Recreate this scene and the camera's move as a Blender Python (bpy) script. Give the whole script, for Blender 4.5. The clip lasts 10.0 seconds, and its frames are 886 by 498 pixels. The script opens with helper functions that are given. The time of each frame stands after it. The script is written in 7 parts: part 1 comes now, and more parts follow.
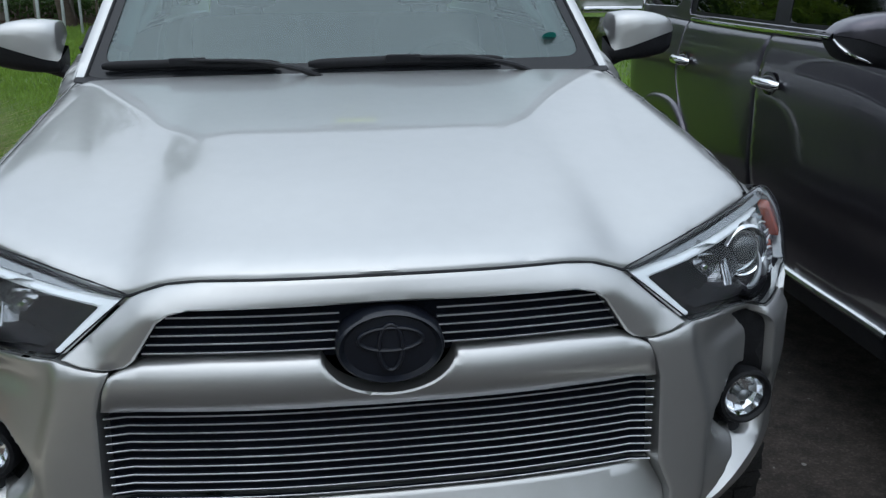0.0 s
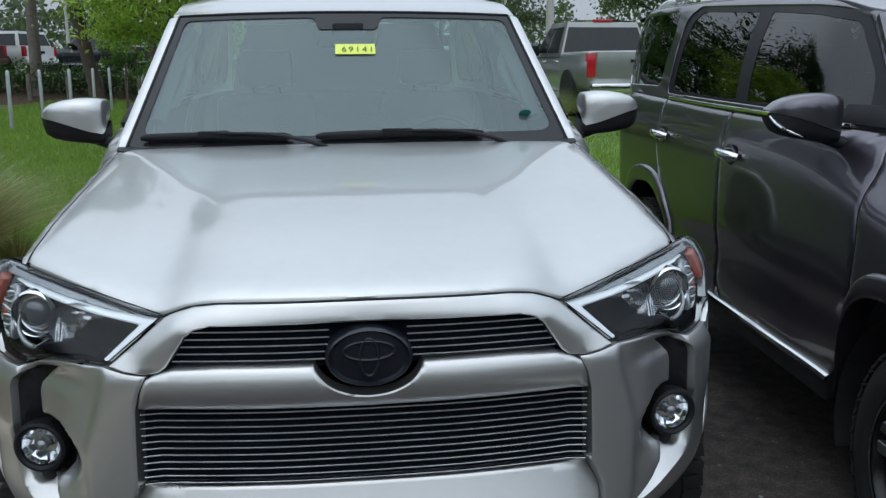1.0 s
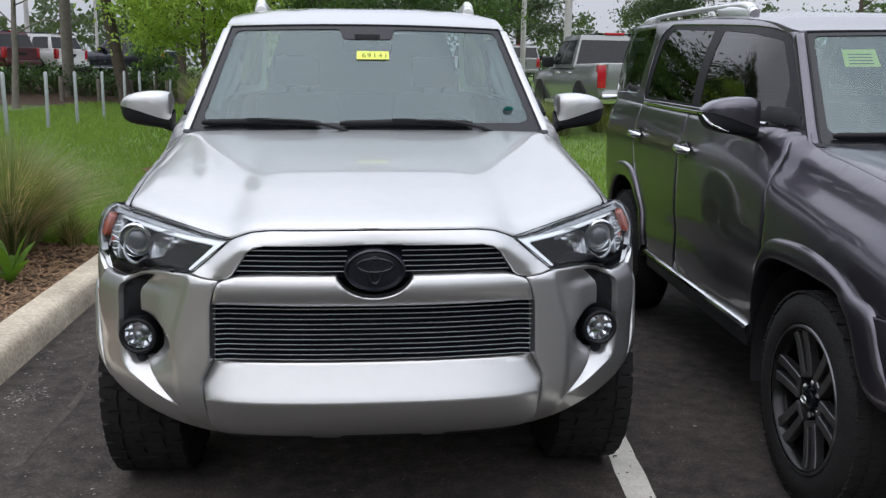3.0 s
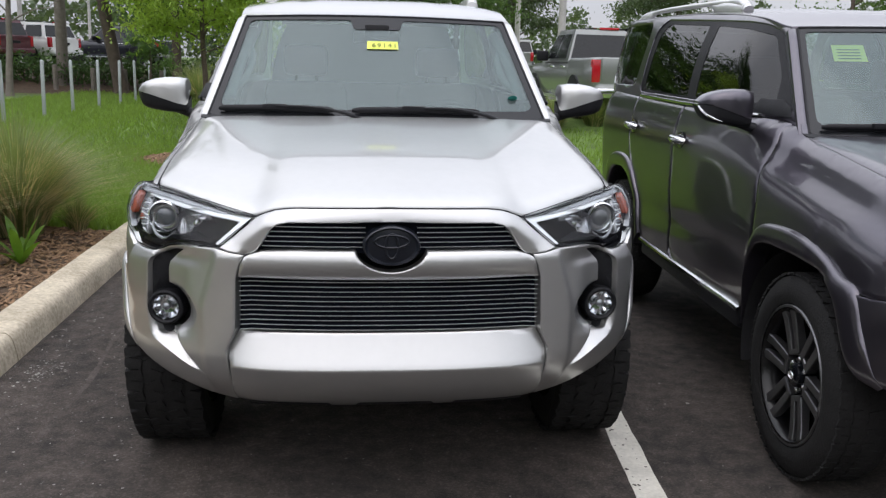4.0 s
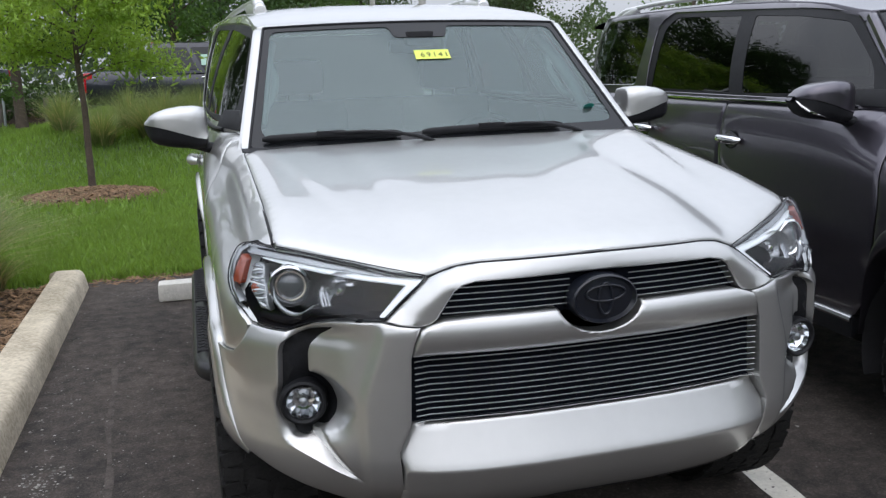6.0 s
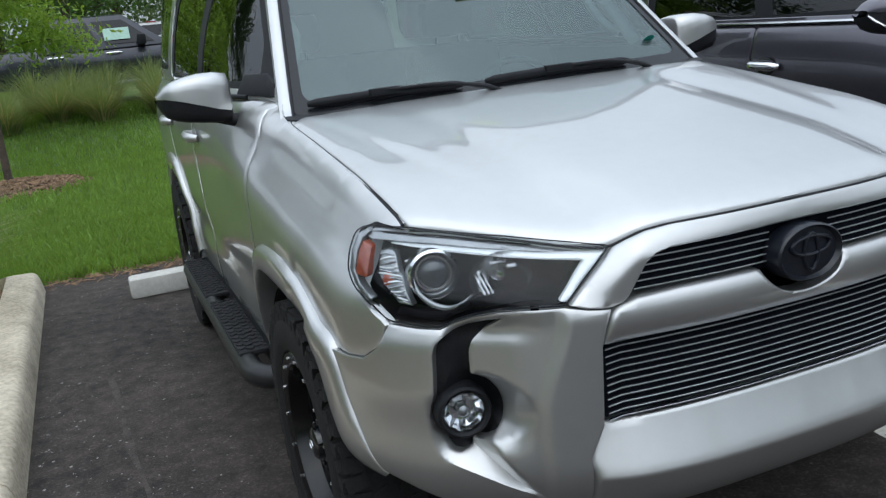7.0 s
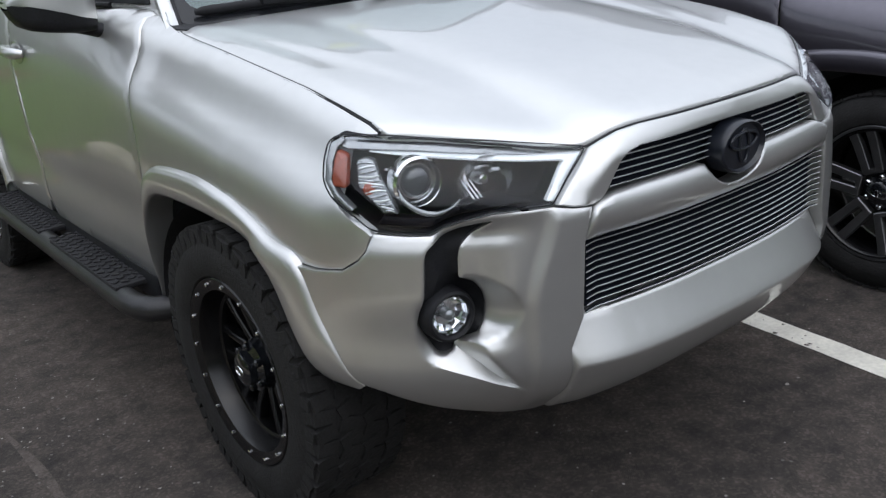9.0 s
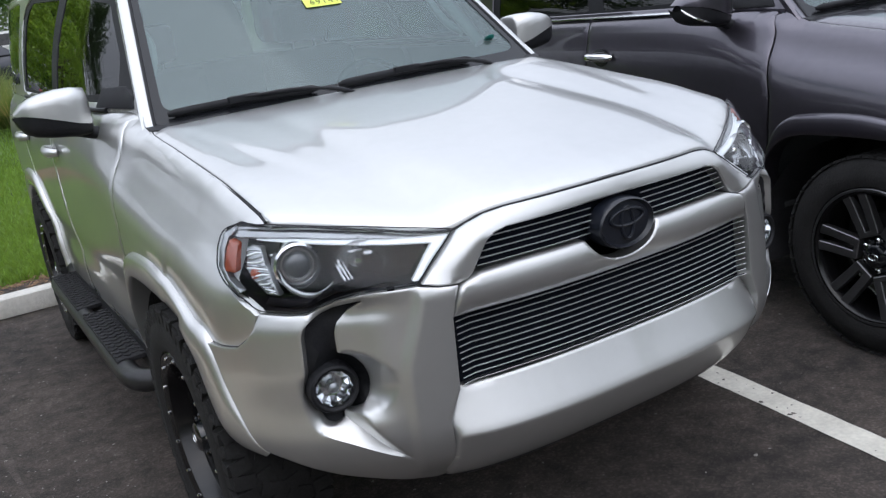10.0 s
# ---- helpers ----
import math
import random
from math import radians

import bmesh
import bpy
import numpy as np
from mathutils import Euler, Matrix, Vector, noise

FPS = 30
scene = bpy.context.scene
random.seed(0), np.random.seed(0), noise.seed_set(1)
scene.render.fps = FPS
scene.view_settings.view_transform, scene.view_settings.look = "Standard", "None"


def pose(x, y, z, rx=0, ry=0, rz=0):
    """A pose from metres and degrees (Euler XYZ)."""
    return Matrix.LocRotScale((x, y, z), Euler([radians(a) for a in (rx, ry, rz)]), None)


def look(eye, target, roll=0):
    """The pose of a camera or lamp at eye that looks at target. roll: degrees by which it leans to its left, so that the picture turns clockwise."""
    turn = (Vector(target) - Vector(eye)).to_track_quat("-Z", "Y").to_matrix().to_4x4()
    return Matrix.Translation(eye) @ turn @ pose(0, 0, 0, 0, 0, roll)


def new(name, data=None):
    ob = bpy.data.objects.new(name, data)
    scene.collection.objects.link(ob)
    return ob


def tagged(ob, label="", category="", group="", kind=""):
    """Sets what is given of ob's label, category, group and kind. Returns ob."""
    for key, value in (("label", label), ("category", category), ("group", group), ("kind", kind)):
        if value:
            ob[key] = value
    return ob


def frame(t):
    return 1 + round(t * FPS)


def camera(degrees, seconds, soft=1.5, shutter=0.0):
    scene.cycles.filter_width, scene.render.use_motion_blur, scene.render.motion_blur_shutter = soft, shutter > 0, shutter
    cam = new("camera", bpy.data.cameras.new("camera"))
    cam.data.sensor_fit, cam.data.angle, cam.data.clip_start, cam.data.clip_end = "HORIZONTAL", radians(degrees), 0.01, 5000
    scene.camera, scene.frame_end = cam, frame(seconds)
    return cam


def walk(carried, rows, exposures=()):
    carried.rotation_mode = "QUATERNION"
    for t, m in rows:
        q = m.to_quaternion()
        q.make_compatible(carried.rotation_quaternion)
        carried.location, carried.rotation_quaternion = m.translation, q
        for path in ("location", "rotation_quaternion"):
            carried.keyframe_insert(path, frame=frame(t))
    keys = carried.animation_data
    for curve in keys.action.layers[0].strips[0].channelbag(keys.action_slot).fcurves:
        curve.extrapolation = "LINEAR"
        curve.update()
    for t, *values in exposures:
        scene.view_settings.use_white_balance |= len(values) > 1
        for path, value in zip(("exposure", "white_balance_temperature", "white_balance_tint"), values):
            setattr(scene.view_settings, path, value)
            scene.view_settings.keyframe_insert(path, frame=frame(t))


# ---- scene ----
cam = camera(53.1, 10.0, soft=1.35)
PATH = [
    (0, (-0.097, -1.284, 1.549), (0.165, 0.614, 0.976), -0.1),
    (0.5, (-0.153, -1.479, 1.594), (0.117, 0.448, 1.13), 0.9),
    (1, (-0.049, -1.685, 1.576), (0.178, 0.259, 1.161), -0.1),
    (1.5, (0.075, -1.888, 1.553), (0.239, 0.063, 1.142), -0.9),
    (2, (0.06, -2.124, 1.561), (0.199, -0.168, 1.168), -1.2),
    (2.5, (-0.011, -2.312, 1.561), (0.159, -0.357, 1.171), 0.3),
    (4, (-0.127, -2.647, 1.54), (0.081, -0.7, 1.132), 1.6),
    (4.5, (-0.391, -2.59, 1.562), (-0.081, -0.654, 1.166), 2.6),
    (5, (-0.589, -2.44, 1.541), (-0.243, -0.516, 1.116), 1.2),
    (5.5, (-0.749, -2.11, 1.538), (-0.345, -0.196, 1.125), -0.4),
    (5.7, (-0.824, -2.018, 1.541), (-0.373, -0.11, 1.146), -0.9),
    (6.8, (-1.305, -1.484, 1.546), (-0.627, 0.347, 1.11), -5.0),
    (7, (-1.37, -1.346, 1.53), (-0.671, 0.461, 1.036), -6.0),
    (7.5, (-1.573, -1.19, 1.518), (-0.7, 0.487, 0.866), -5.8),
    (8, (-1.773, -1.132, 1.54), (-0.705, 0.4, 0.823), -3.3),
    (8.5, (-1.836, -1.07, 1.52), (-0.709, 0.417, 0.801), -1.9),
    (9, (-1.808, -1.1, 1.532), (-0.659, 0.38, 0.833), -4.1),
    (9.5, (-1.648, -1.305, 1.527), (-0.544, 0.233, 0.883), -6.3),
    (10, (-1.413, -1.546, 1.556), (-0.472, 0.136, 1.023), -7.9),
]
EXPOSURES = [(0, 0.51, 5900, 7), (1.2, 0.61, 5900, 7), (2.5, 0.83, 6130, 13), (4, 0.99, 6480, 15), (4.5, 1.00, 6420, 15), (5.5, 1.00, 6380, 15), (7, 0.75, 5950, 7.5), (8, 0.83, 6050, 10), (9, 0.92, 6200, 12), (10, 1.00, 6120, 13.5)]
walk(cam, [(t, look(eye, target, roll)) for t, eye, target, roll in PATH], EXPOSURES)

# ---- overcast sky and a weak, wide sun ----
world = bpy.data.worlds.new("overcast_sky")
scene.world = world
world.use_nodes = True
wn, wl = world.node_tree.nodes, world.node_tree.links
sky = wn.new("ShaderNodeTexSky")
sky.sky_type, sky.sun_disc = "NISHITA", False
sky.sun_elevation, sky.sun_rotation = radians(58), radians(200)
sky.dust_density, sky.air_density = 3.0, 1.0
cloud = wn.new("ShaderNodeTexNoise")
cloud.inputs["Scale"].default_value, cloud.inputs["Detail"].default_value = 2.2, 6
wco = wn.new("ShaderNodeTexCoord")
wl.new(wco.outputs["Generated"], cloud.inputs["Vector"])
cramp = wn.new("ShaderNodeValToRGB")
cramp.color_ramp.elements[0].position, cramp.color_ramp.elements[0].color = 0.3, (6.2, 6.6, 7.2, 1)
cramp.color_ramp.elements[1].position, cramp.color_ramp.elements[1].color = 0.7, (9.0, 9.3, 9.6, 1)
wl.new(cloud.outputs["Fac"], cramp.inputs["Fac"])
wmix = wn.new("ShaderNodeMix")
wmix.data_type = "RGBA"
wmix.inputs["Factor"].default_value = 0.85
wl.new(sky.outputs["Color"], wmix.inputs["A"])
wl.new(cramp.outputs["Color"], wmix.inputs["B"])
# an overcast sky is darker towards the horizon than overhead
sep, rise, shade = wn.new("ShaderNodeSeparateXYZ"), wn.new("ShaderNodeMapRange"), wn.new("ShaderNodeMix")
wl.new(wco.outputs["Generated"], sep.inputs[0])
rise.inputs["From Min"].default_value, rise.inputs["From Max"].default_value = 0.0, 0.9
rise.inputs["To Min"].default_value, rise.inputs["To Max"].default_value = 0.45, 1.34
wl.new(sep.outputs["Z"], rise.inputs["Value"])
shade.data_type, shade.blend_type = "RGBA", "MULTIPLY"
shade.inputs["Factor"].default_value = 1.0
wl.new(wmix.outputs["Result"], shade.inputs["A"])
wl.new(rise.outputs["Result"], shade.inputs["B"])
wl.new(shade.outputs["Result"], wn["Background"].inputs["Color"])
wn["Background"].inputs["Strength"].default_value = 0.092
sun = new("sun", bpy.data.lights.new("sun", "SUN"))
sun.data.energy, sun.data.angle, sun.data.color = 0.42, radians(95), (1.0, 0.97, 0.93)
sun.matrix_world = look((-6, -12, 20), (0, 0, 0))


# ---- materials ----
def mat(name, color, rough=0.5, metal=0.0, vary=0.12, scale=12.0, bump=0.0, bscale=80.0, coat=0.0, dark=None, obj=0.0, spec=0.5):
    """A surface with a base colour that varies at two scales, and fine relief."""
    m = bpy.data.materials.new(name)
    m.use_nodes = True
    n, l = m.node_tree.nodes, m.node_tree.links
    p = n["Principled BSDF"]
    co = n.new("ShaderNodeTexCoord")
    big, small = n.new("ShaderNodeTexNoise"), n.new("ShaderNodeTexNoise")
    big.inputs["Scale"].default_value, small.inputs["Scale"].default_value = scale, scale * 9
    big.inputs["Detail"].default_value, small.inputs["Detail"].default_value = 4, 3
    l.new(co.outputs["Object"], big.inputs["Vector"])
    l.new(co.outputs["Object"], small.inputs["Vector"])
    add = n.new("ShaderNodeMath")
    add.operation = "ADD"
    l.new(big.outputs["Fac"], add.inputs[0])
    l.new(small.outputs["Fac"], add.inputs[1])
    ramp = n.new("ShaderNodeMapRange")
    ramp.inputs["From Min"].default_value, ramp.inputs["From Max"].default_value = 0.7, 1.3
    l.new(add.outputs[0], ramp.inputs["Value"])
    mix = n.new("ShaderNodeMix")
    mix.data_type = "RGBA"
    lo = dark or tuple(c * (1 - vary) for c in color)
    mix.inputs["A"].default_value, mix.inputs["B"].default_value = (*lo, 1), (*(min(1, c * (1 + vary)) for c in color), 1)
    l.new(ramp.outputs["Result"], mix.inputs["Factor"])
    out = mix.outputs["Result"]
    if obj:
        info, hsv, mr = n.new("ShaderNodeObjectInfo"), n.new("ShaderNodeHueSaturation"), n.new("ShaderNodeMapRange")
        mr.inputs["To Min"].default_value, mr.inputs["To Max"].default_value = 1 - obj, 1 + obj
        l.new(info.outputs["Random"], mr.inputs["Value"])
        l.new(mr.outputs["Result"], hsv.inputs["Value"])
        l.new(out, hsv.inputs["Color"])
        out = hsv.outputs["Color"]
    l.new(out, p.inputs["Base Color"])
    p.inputs["Roughness"].default_value, p.inputs["Metallic"].default_value = rough, metal
    p.inputs["Specular IOR Level"].default_value = spec
    p.inputs["Coat Weight"].default_value, p.inputs["Coat Roughness"].default_value = coat, 0.04
    if bump:
        bn, bp = n.new("ShaderNodeTexNoise"), n.new("ShaderNodeBump")
        bn.inputs["Scale"].default_value, bn.inputs["Detail"].default_value = bscale, 5
        bp.inputs["Strength"].default_value, bp.inputs["Distance"].default_value = bump, 0.01
        l.new(co.outputs["Object"], bn.inputs["Vector"])
        l.new(bn.outputs["Fac"], bp.inputs["Height"])
        l.new(bp.outputs["Normal"], p.inputs["Normal"])
    return m


def island(m, amount=0.3):
    """Lets each loose piece of a mesh take its own brightness."""
    n, l = m.node_tree.nodes, m.node_tree.links
    p = n["Principled BSDF"]
    src = p.inputs["Base Color"].links[0].from_socket
    g, hsv, mr = n.new("ShaderNodeNewGeometry"), n.new("ShaderNodeHueSaturation"), n.new("ShaderNodeMapRange")
    mr.inputs["To Min"].default_value, mr.inputs["To Max"].default_value = 1 - amount, 1 + amount
    l.new(g.outputs["Random Per Island"], mr.inputs["Value"])
    l.new(mr.outputs["Result"], hsv.inputs["Value"])
    l.new(src, hsv.inputs["Color"])
    l.new(hsv.outputs["Color"], p.inputs["Base Color"])
    return m


def glass(name, tint, gloss=1.45, rough=0.0, sheen=(1, 1, 1), haze=0.0):
    """A thin pane: tinted see-through with a reflection that grows with the angle, and a painted haze of reflected
    light.
    """
    m = bpy.data.materials.new(name)
    m.use_nodes = True
    n, l = m.node_tree.nodes, m.node_tree.links
    n.remove(n["Principled BSDF"])
    t, g, f, x, pw, mr0 = (n.new("ShaderNode" + k) for k in ("BsdfTransparent", "BsdfGlossy", "LayerWeight", "MixShader", "Math", "MapRange"))
    t.inputs["Color"].default_value = (*tint, 1)
    g.inputs["Color"].default_value = (*sheen, 1)
    g.inputs["Roughness"].default_value, f.inputs["Blend"].default_value = rough, 0.5
    pw.operation = "POWER"
    pw.inputs[1].default_value = 5.0
    mr0.inputs["To Min"].default_value, mr0.inputs["To Max"].default_value = ((gloss - 1) / (gloss + 1)) ** 2, 1.0
    l.new(f.outputs["Facing"], pw.inputs[0])
    l.new(pw.outputs[0], mr0.inputs["Value"])
    l.new(mr0.outputs["Result"], x.inputs[0])
    l.new(t.outputs[0], x.inputs[1])
    l.new(g.outputs[0], x.inputs[2])
    out = x.outputs[0]
    # an even pale diffuse share stands in for the veil of reflections
    if haze:
        d, y, co, nz, mr = (n.new("ShaderNode" + k) for k in ("BsdfDiffuse", "MixShader", "TexCoord", "TexNoise", "MapRange"))
        d.inputs["Color"].default_value = (0.66, 0.80, 0.80, 1)
        nz.inputs["Scale"].default_value, nz.inputs["Detail"].default_value = 3.0, 5
        mr.inputs["To Min"].default_value, mr.inputs["To Max"].default_value = haze * 0.8, haze * 1.2
        l.new(co.outputs["Object"], nz.inputs["Vector"])
        l.new(nz.outputs["Fac"], mr.inputs["Value"])
        l.new(mr.outputs["Result"], y.inputs[0])
        l.new(out, y.inputs[1])
        l.new(d.outputs[0], y.inputs[2])
        out = y.outputs[0]
    l.new(out, n["Material Output"].inputs["Surface"])
    return m


SILVER = mat("silver_metallic_paint", (0.548, 0.553, 0.545), 0.40, 0.87, 0.02, 3, 0.02, 900, coat=1.0)
CHARCOAL = mat("charcoal_metallic_paint", (0.092, 0.085, 0.104), 0.31, 0.87, 0.05, 3, 0.02, 900, coat=1.0)
BLACK = mat("black_plastic", (0.012, 0.0125, 0.0145), 0.5, 0, 0.3, 20, 0.1, 300, spec=0.22)
TEXTURED = mat("textured_black_plastic", (0.020, 0.020, 0.022), 0.65, 0, 0.3, 20, 0.4, 500, spec=0.25)
GLOSSBLACK = mat("gloss_black", (0.006, 0.007, 0.009), 0.15, 0, 0.2, 20, coat=0.5)
SMOKE = mat("smoked_emblem", (0.010, 0.012, 0.018), 0.28, 0, 0.2, 20)
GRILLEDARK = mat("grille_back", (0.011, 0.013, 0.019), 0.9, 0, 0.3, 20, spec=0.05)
CHROME = mat("chrome", (0.85, 0.86, 0.87), 0.08, 1.0, 0.02, 5)
BILLET = mat("billet_aluminium", (0.72, 0.73, 0.76), 0.34, 0.9, 0.08, 10)
RUBBER = mat("tyre_rubber", (0.013, 0.0128, 0.0128), 0.8, 0, 0.35, 14, 0.4, 120, spec=0.3)
TUBEBLACK = mat("satin_black_tube", (0.022, 0.022, 0.024), 0.38, 0.3, 0.2, 14, 0.1, 200)
RIMBLACK = mat("black_alloy", (0.004, 0.004, 0.0045), 0.25, 0.0, 0.3, 14, spec=0.4)
MACHINED = mat("machined_alloy", (0.14, 0.14, 0.145), 0.3, 0.85, 0.1, 30)
AMBER = mat("amber_reflector", (0.26, 0.05, 0.022), 0.12, 0, 0.3, 60, 0.25, 120, coat=0.6)
REFLECT = mat("lamp_reflector", (0.46, 0.47, 0.49), 0.22, 1.0, 0.15, 25, 0.6, 60)
LAMPBLACK = mat("lamp_bezel_black", (0.008, 0.008, 0.010), 0.6, 0, 0.2, 30, spec=0.06)
LAMPGREY = mat("lamp_bezel_grey", (0.30, 0.31, 0.32), 0.25, 0.7, 0.15, 30)
FOGBRIGHT = mat("fog_lamp_reflector", (0.80, 0.81, 0.83), 0.10, 1.0, 0.05, 25)
LENSCLEAR = glass("clear_lens", (0.93, 0.95, 0.96), 1.33)
WINDSHIELD = glass("windshield_glass", (0.36, 0.50, 0.50), 1.85, 0.05, (0.86, 1.0, 1.0), haze=0.075)
SIDEGLASS = glass("tinted_side_glass", (0.08, 0.095, 0.095), 1.6)
FRIT = mat("black_glass_border", (0.010, 0.011, 0.013), 0.25, 0, 0.1, 10, spec=0.35)
CABIN = mat("grey_cabin_plastic", (0.26, 0.27, 0.26), 0.7, 0, 0.08, 8, 0.2, 200)
CABINDARK = mat("dark_cabin_plastic", (0.06, 0.064, 0.064), 0.65, 0, 0.1, 8, 0.2, 200)
SEATCLOTH = mat("grey_seat_cloth", (0.055, 0.06, 0.06), 0.85, 0, 0.15, 8, 0.3, 250)
YELLOW = mat("yellow_paper", (0.70, 0.80, 0.13), 0.6, 0, 0.04, 20)
INK = mat("ink", (0.12, 0.14, 0.03), 0.6)
TEAL = mat("teal_sticker", (0.02, 0.32, 0.26), 0.5)
REDLAMP = mat("red_tail_lamp", (0.42, 0.012, 0.02), 0.15, 0, 0.2, 30, coat=0.6)
WHITEPAINT = mat("white_paint", (0.78, 0.78, 0.77), 0.3, 0, 0.03, 4, coat=0.5)
NAVY = mat("dark_blue_paint", (0.022, 0.025, 0.036), 0.3, 0.3, 0.1, 4, coat=0.6)
MAROON = mat("maroon_paint", (0.09, 0.012, 0.022), 0.3, 0.2, 0.1, 4, coat=0.6)
PEWTER = mat("grey_green_metallic_paint", (0.27, 0.285, 0.275), 0.33, 0.6, 0.05, 4, coat=0.8)


# ---- small helpers ----
def hermite(*pairs):
    """A smooth monotone curve through a few (t, value) pairs."""
    xs, ys = np.array([p[0] for p in pairs], float), np.array([p[1] for p in pairs], float)
    h, s = np.diff(xs), np.diff(ys) / np.diff(xs)
    m = np.zeros(len(xs))
    m[0], m[-1] = s[0], s[-1]
    for i in range(1, len(xs) - 1):
        if s[i - 1] * s[i] > 0:
            m[i] = 2 * s[i - 1] * s[i] / (s[i - 1] + s[i])

    def f(t):
        t = min(max(t, xs[0]), xs[-1])
        i = min(max(int(np.searchsorted(xs, t)) - 1, 0), len(h) - 1)
        u = (t - xs[i]) / h[i]
        return float((1 + 2 * u) * (1 - u) ** 2 * ys[i] + u * (1 - u) ** 2 * h[i] * m[i] + u * u * (3 - 2 * u) * ys[i + 1] + u * u * (u - 1) * h[i] * m[i + 1])
    return f


def smooth(a, b, t):
    t = min(max((t - a) / (b - a), 0.0), 1.0)
    return t * t * (3 - 2 * t)


def rounded(pts, r=0.02, n=5):
    """A closed outline whose corners are rounded; a point may carry its own radius as a third number."""
    out, k = [], len(pts)
    for i, p in enumerate(pts):
        rr = p[2] if len(p) > 2 else r
        a, b, c = Vector(pts[i - 1][:2]), Vector(p[:2]), Vector(pts[(i + 1) % k][:2])
        d1, d2 = (a - b), (c - b)
        cut = min(rr, d1.length * 0.48, d2.length * 0.48)
        if cut < 1e-4:
            out.append(b)
            continue
        s, e = b + d1.normalized() * cut, b + d2.normalized() * cut
        out += [s * (1 - t) ** 2 + b * 2 * t * (1 - t) + e * t * t for t in (j / n for j in range(n + 1))]
    return out


def resample(loop, step):
    out = []
    for i, p in enumerate(loop):
        q = loop[(i + 1) % len(loop)]
        n = max(1, int((q - p).length / step))
        out += [p.lerp(q, j / n) for j in range(n)]
    return out


def inside(p, loop):
    c = False
    for i in range(len(loop)):
        a, b = loop[i - 1], loop[i]
        if (a.y > p.y) != (b.y > p.y) and p.x < (b.x - a.x) * (p.y - a.y) / (b.y - a.y) + a.x:
            c = not c
    return c


def finish(name, me, material, parent=None, label="", smoothed=True, angle=38):
    ob = new(name, me)
    if material:
        me.materials.append(material)
    if smoothed:
        me.polygons.foreach_set("use_smooth", [True] * len(me.polygons))
        me.set_sharp_from_angle(angle=radians(angle))
    if parent:
        ob.parent = parent
    if label:
        ob["label"] = label
    return ob


def part(name, bm, material, parent=None, label="", smoothed=True, angle=38):
    """Links a bmesh as one mesh object under a thing or a part."""
    bmesh.ops.recalc_face_normals(bm, faces=bm.faces)
    me = bpy.data.meshes.new(name)
    bm.to_mesh(me)
    bm.free()
    return finish(name, me, material, parent, label, smoothed, angle)


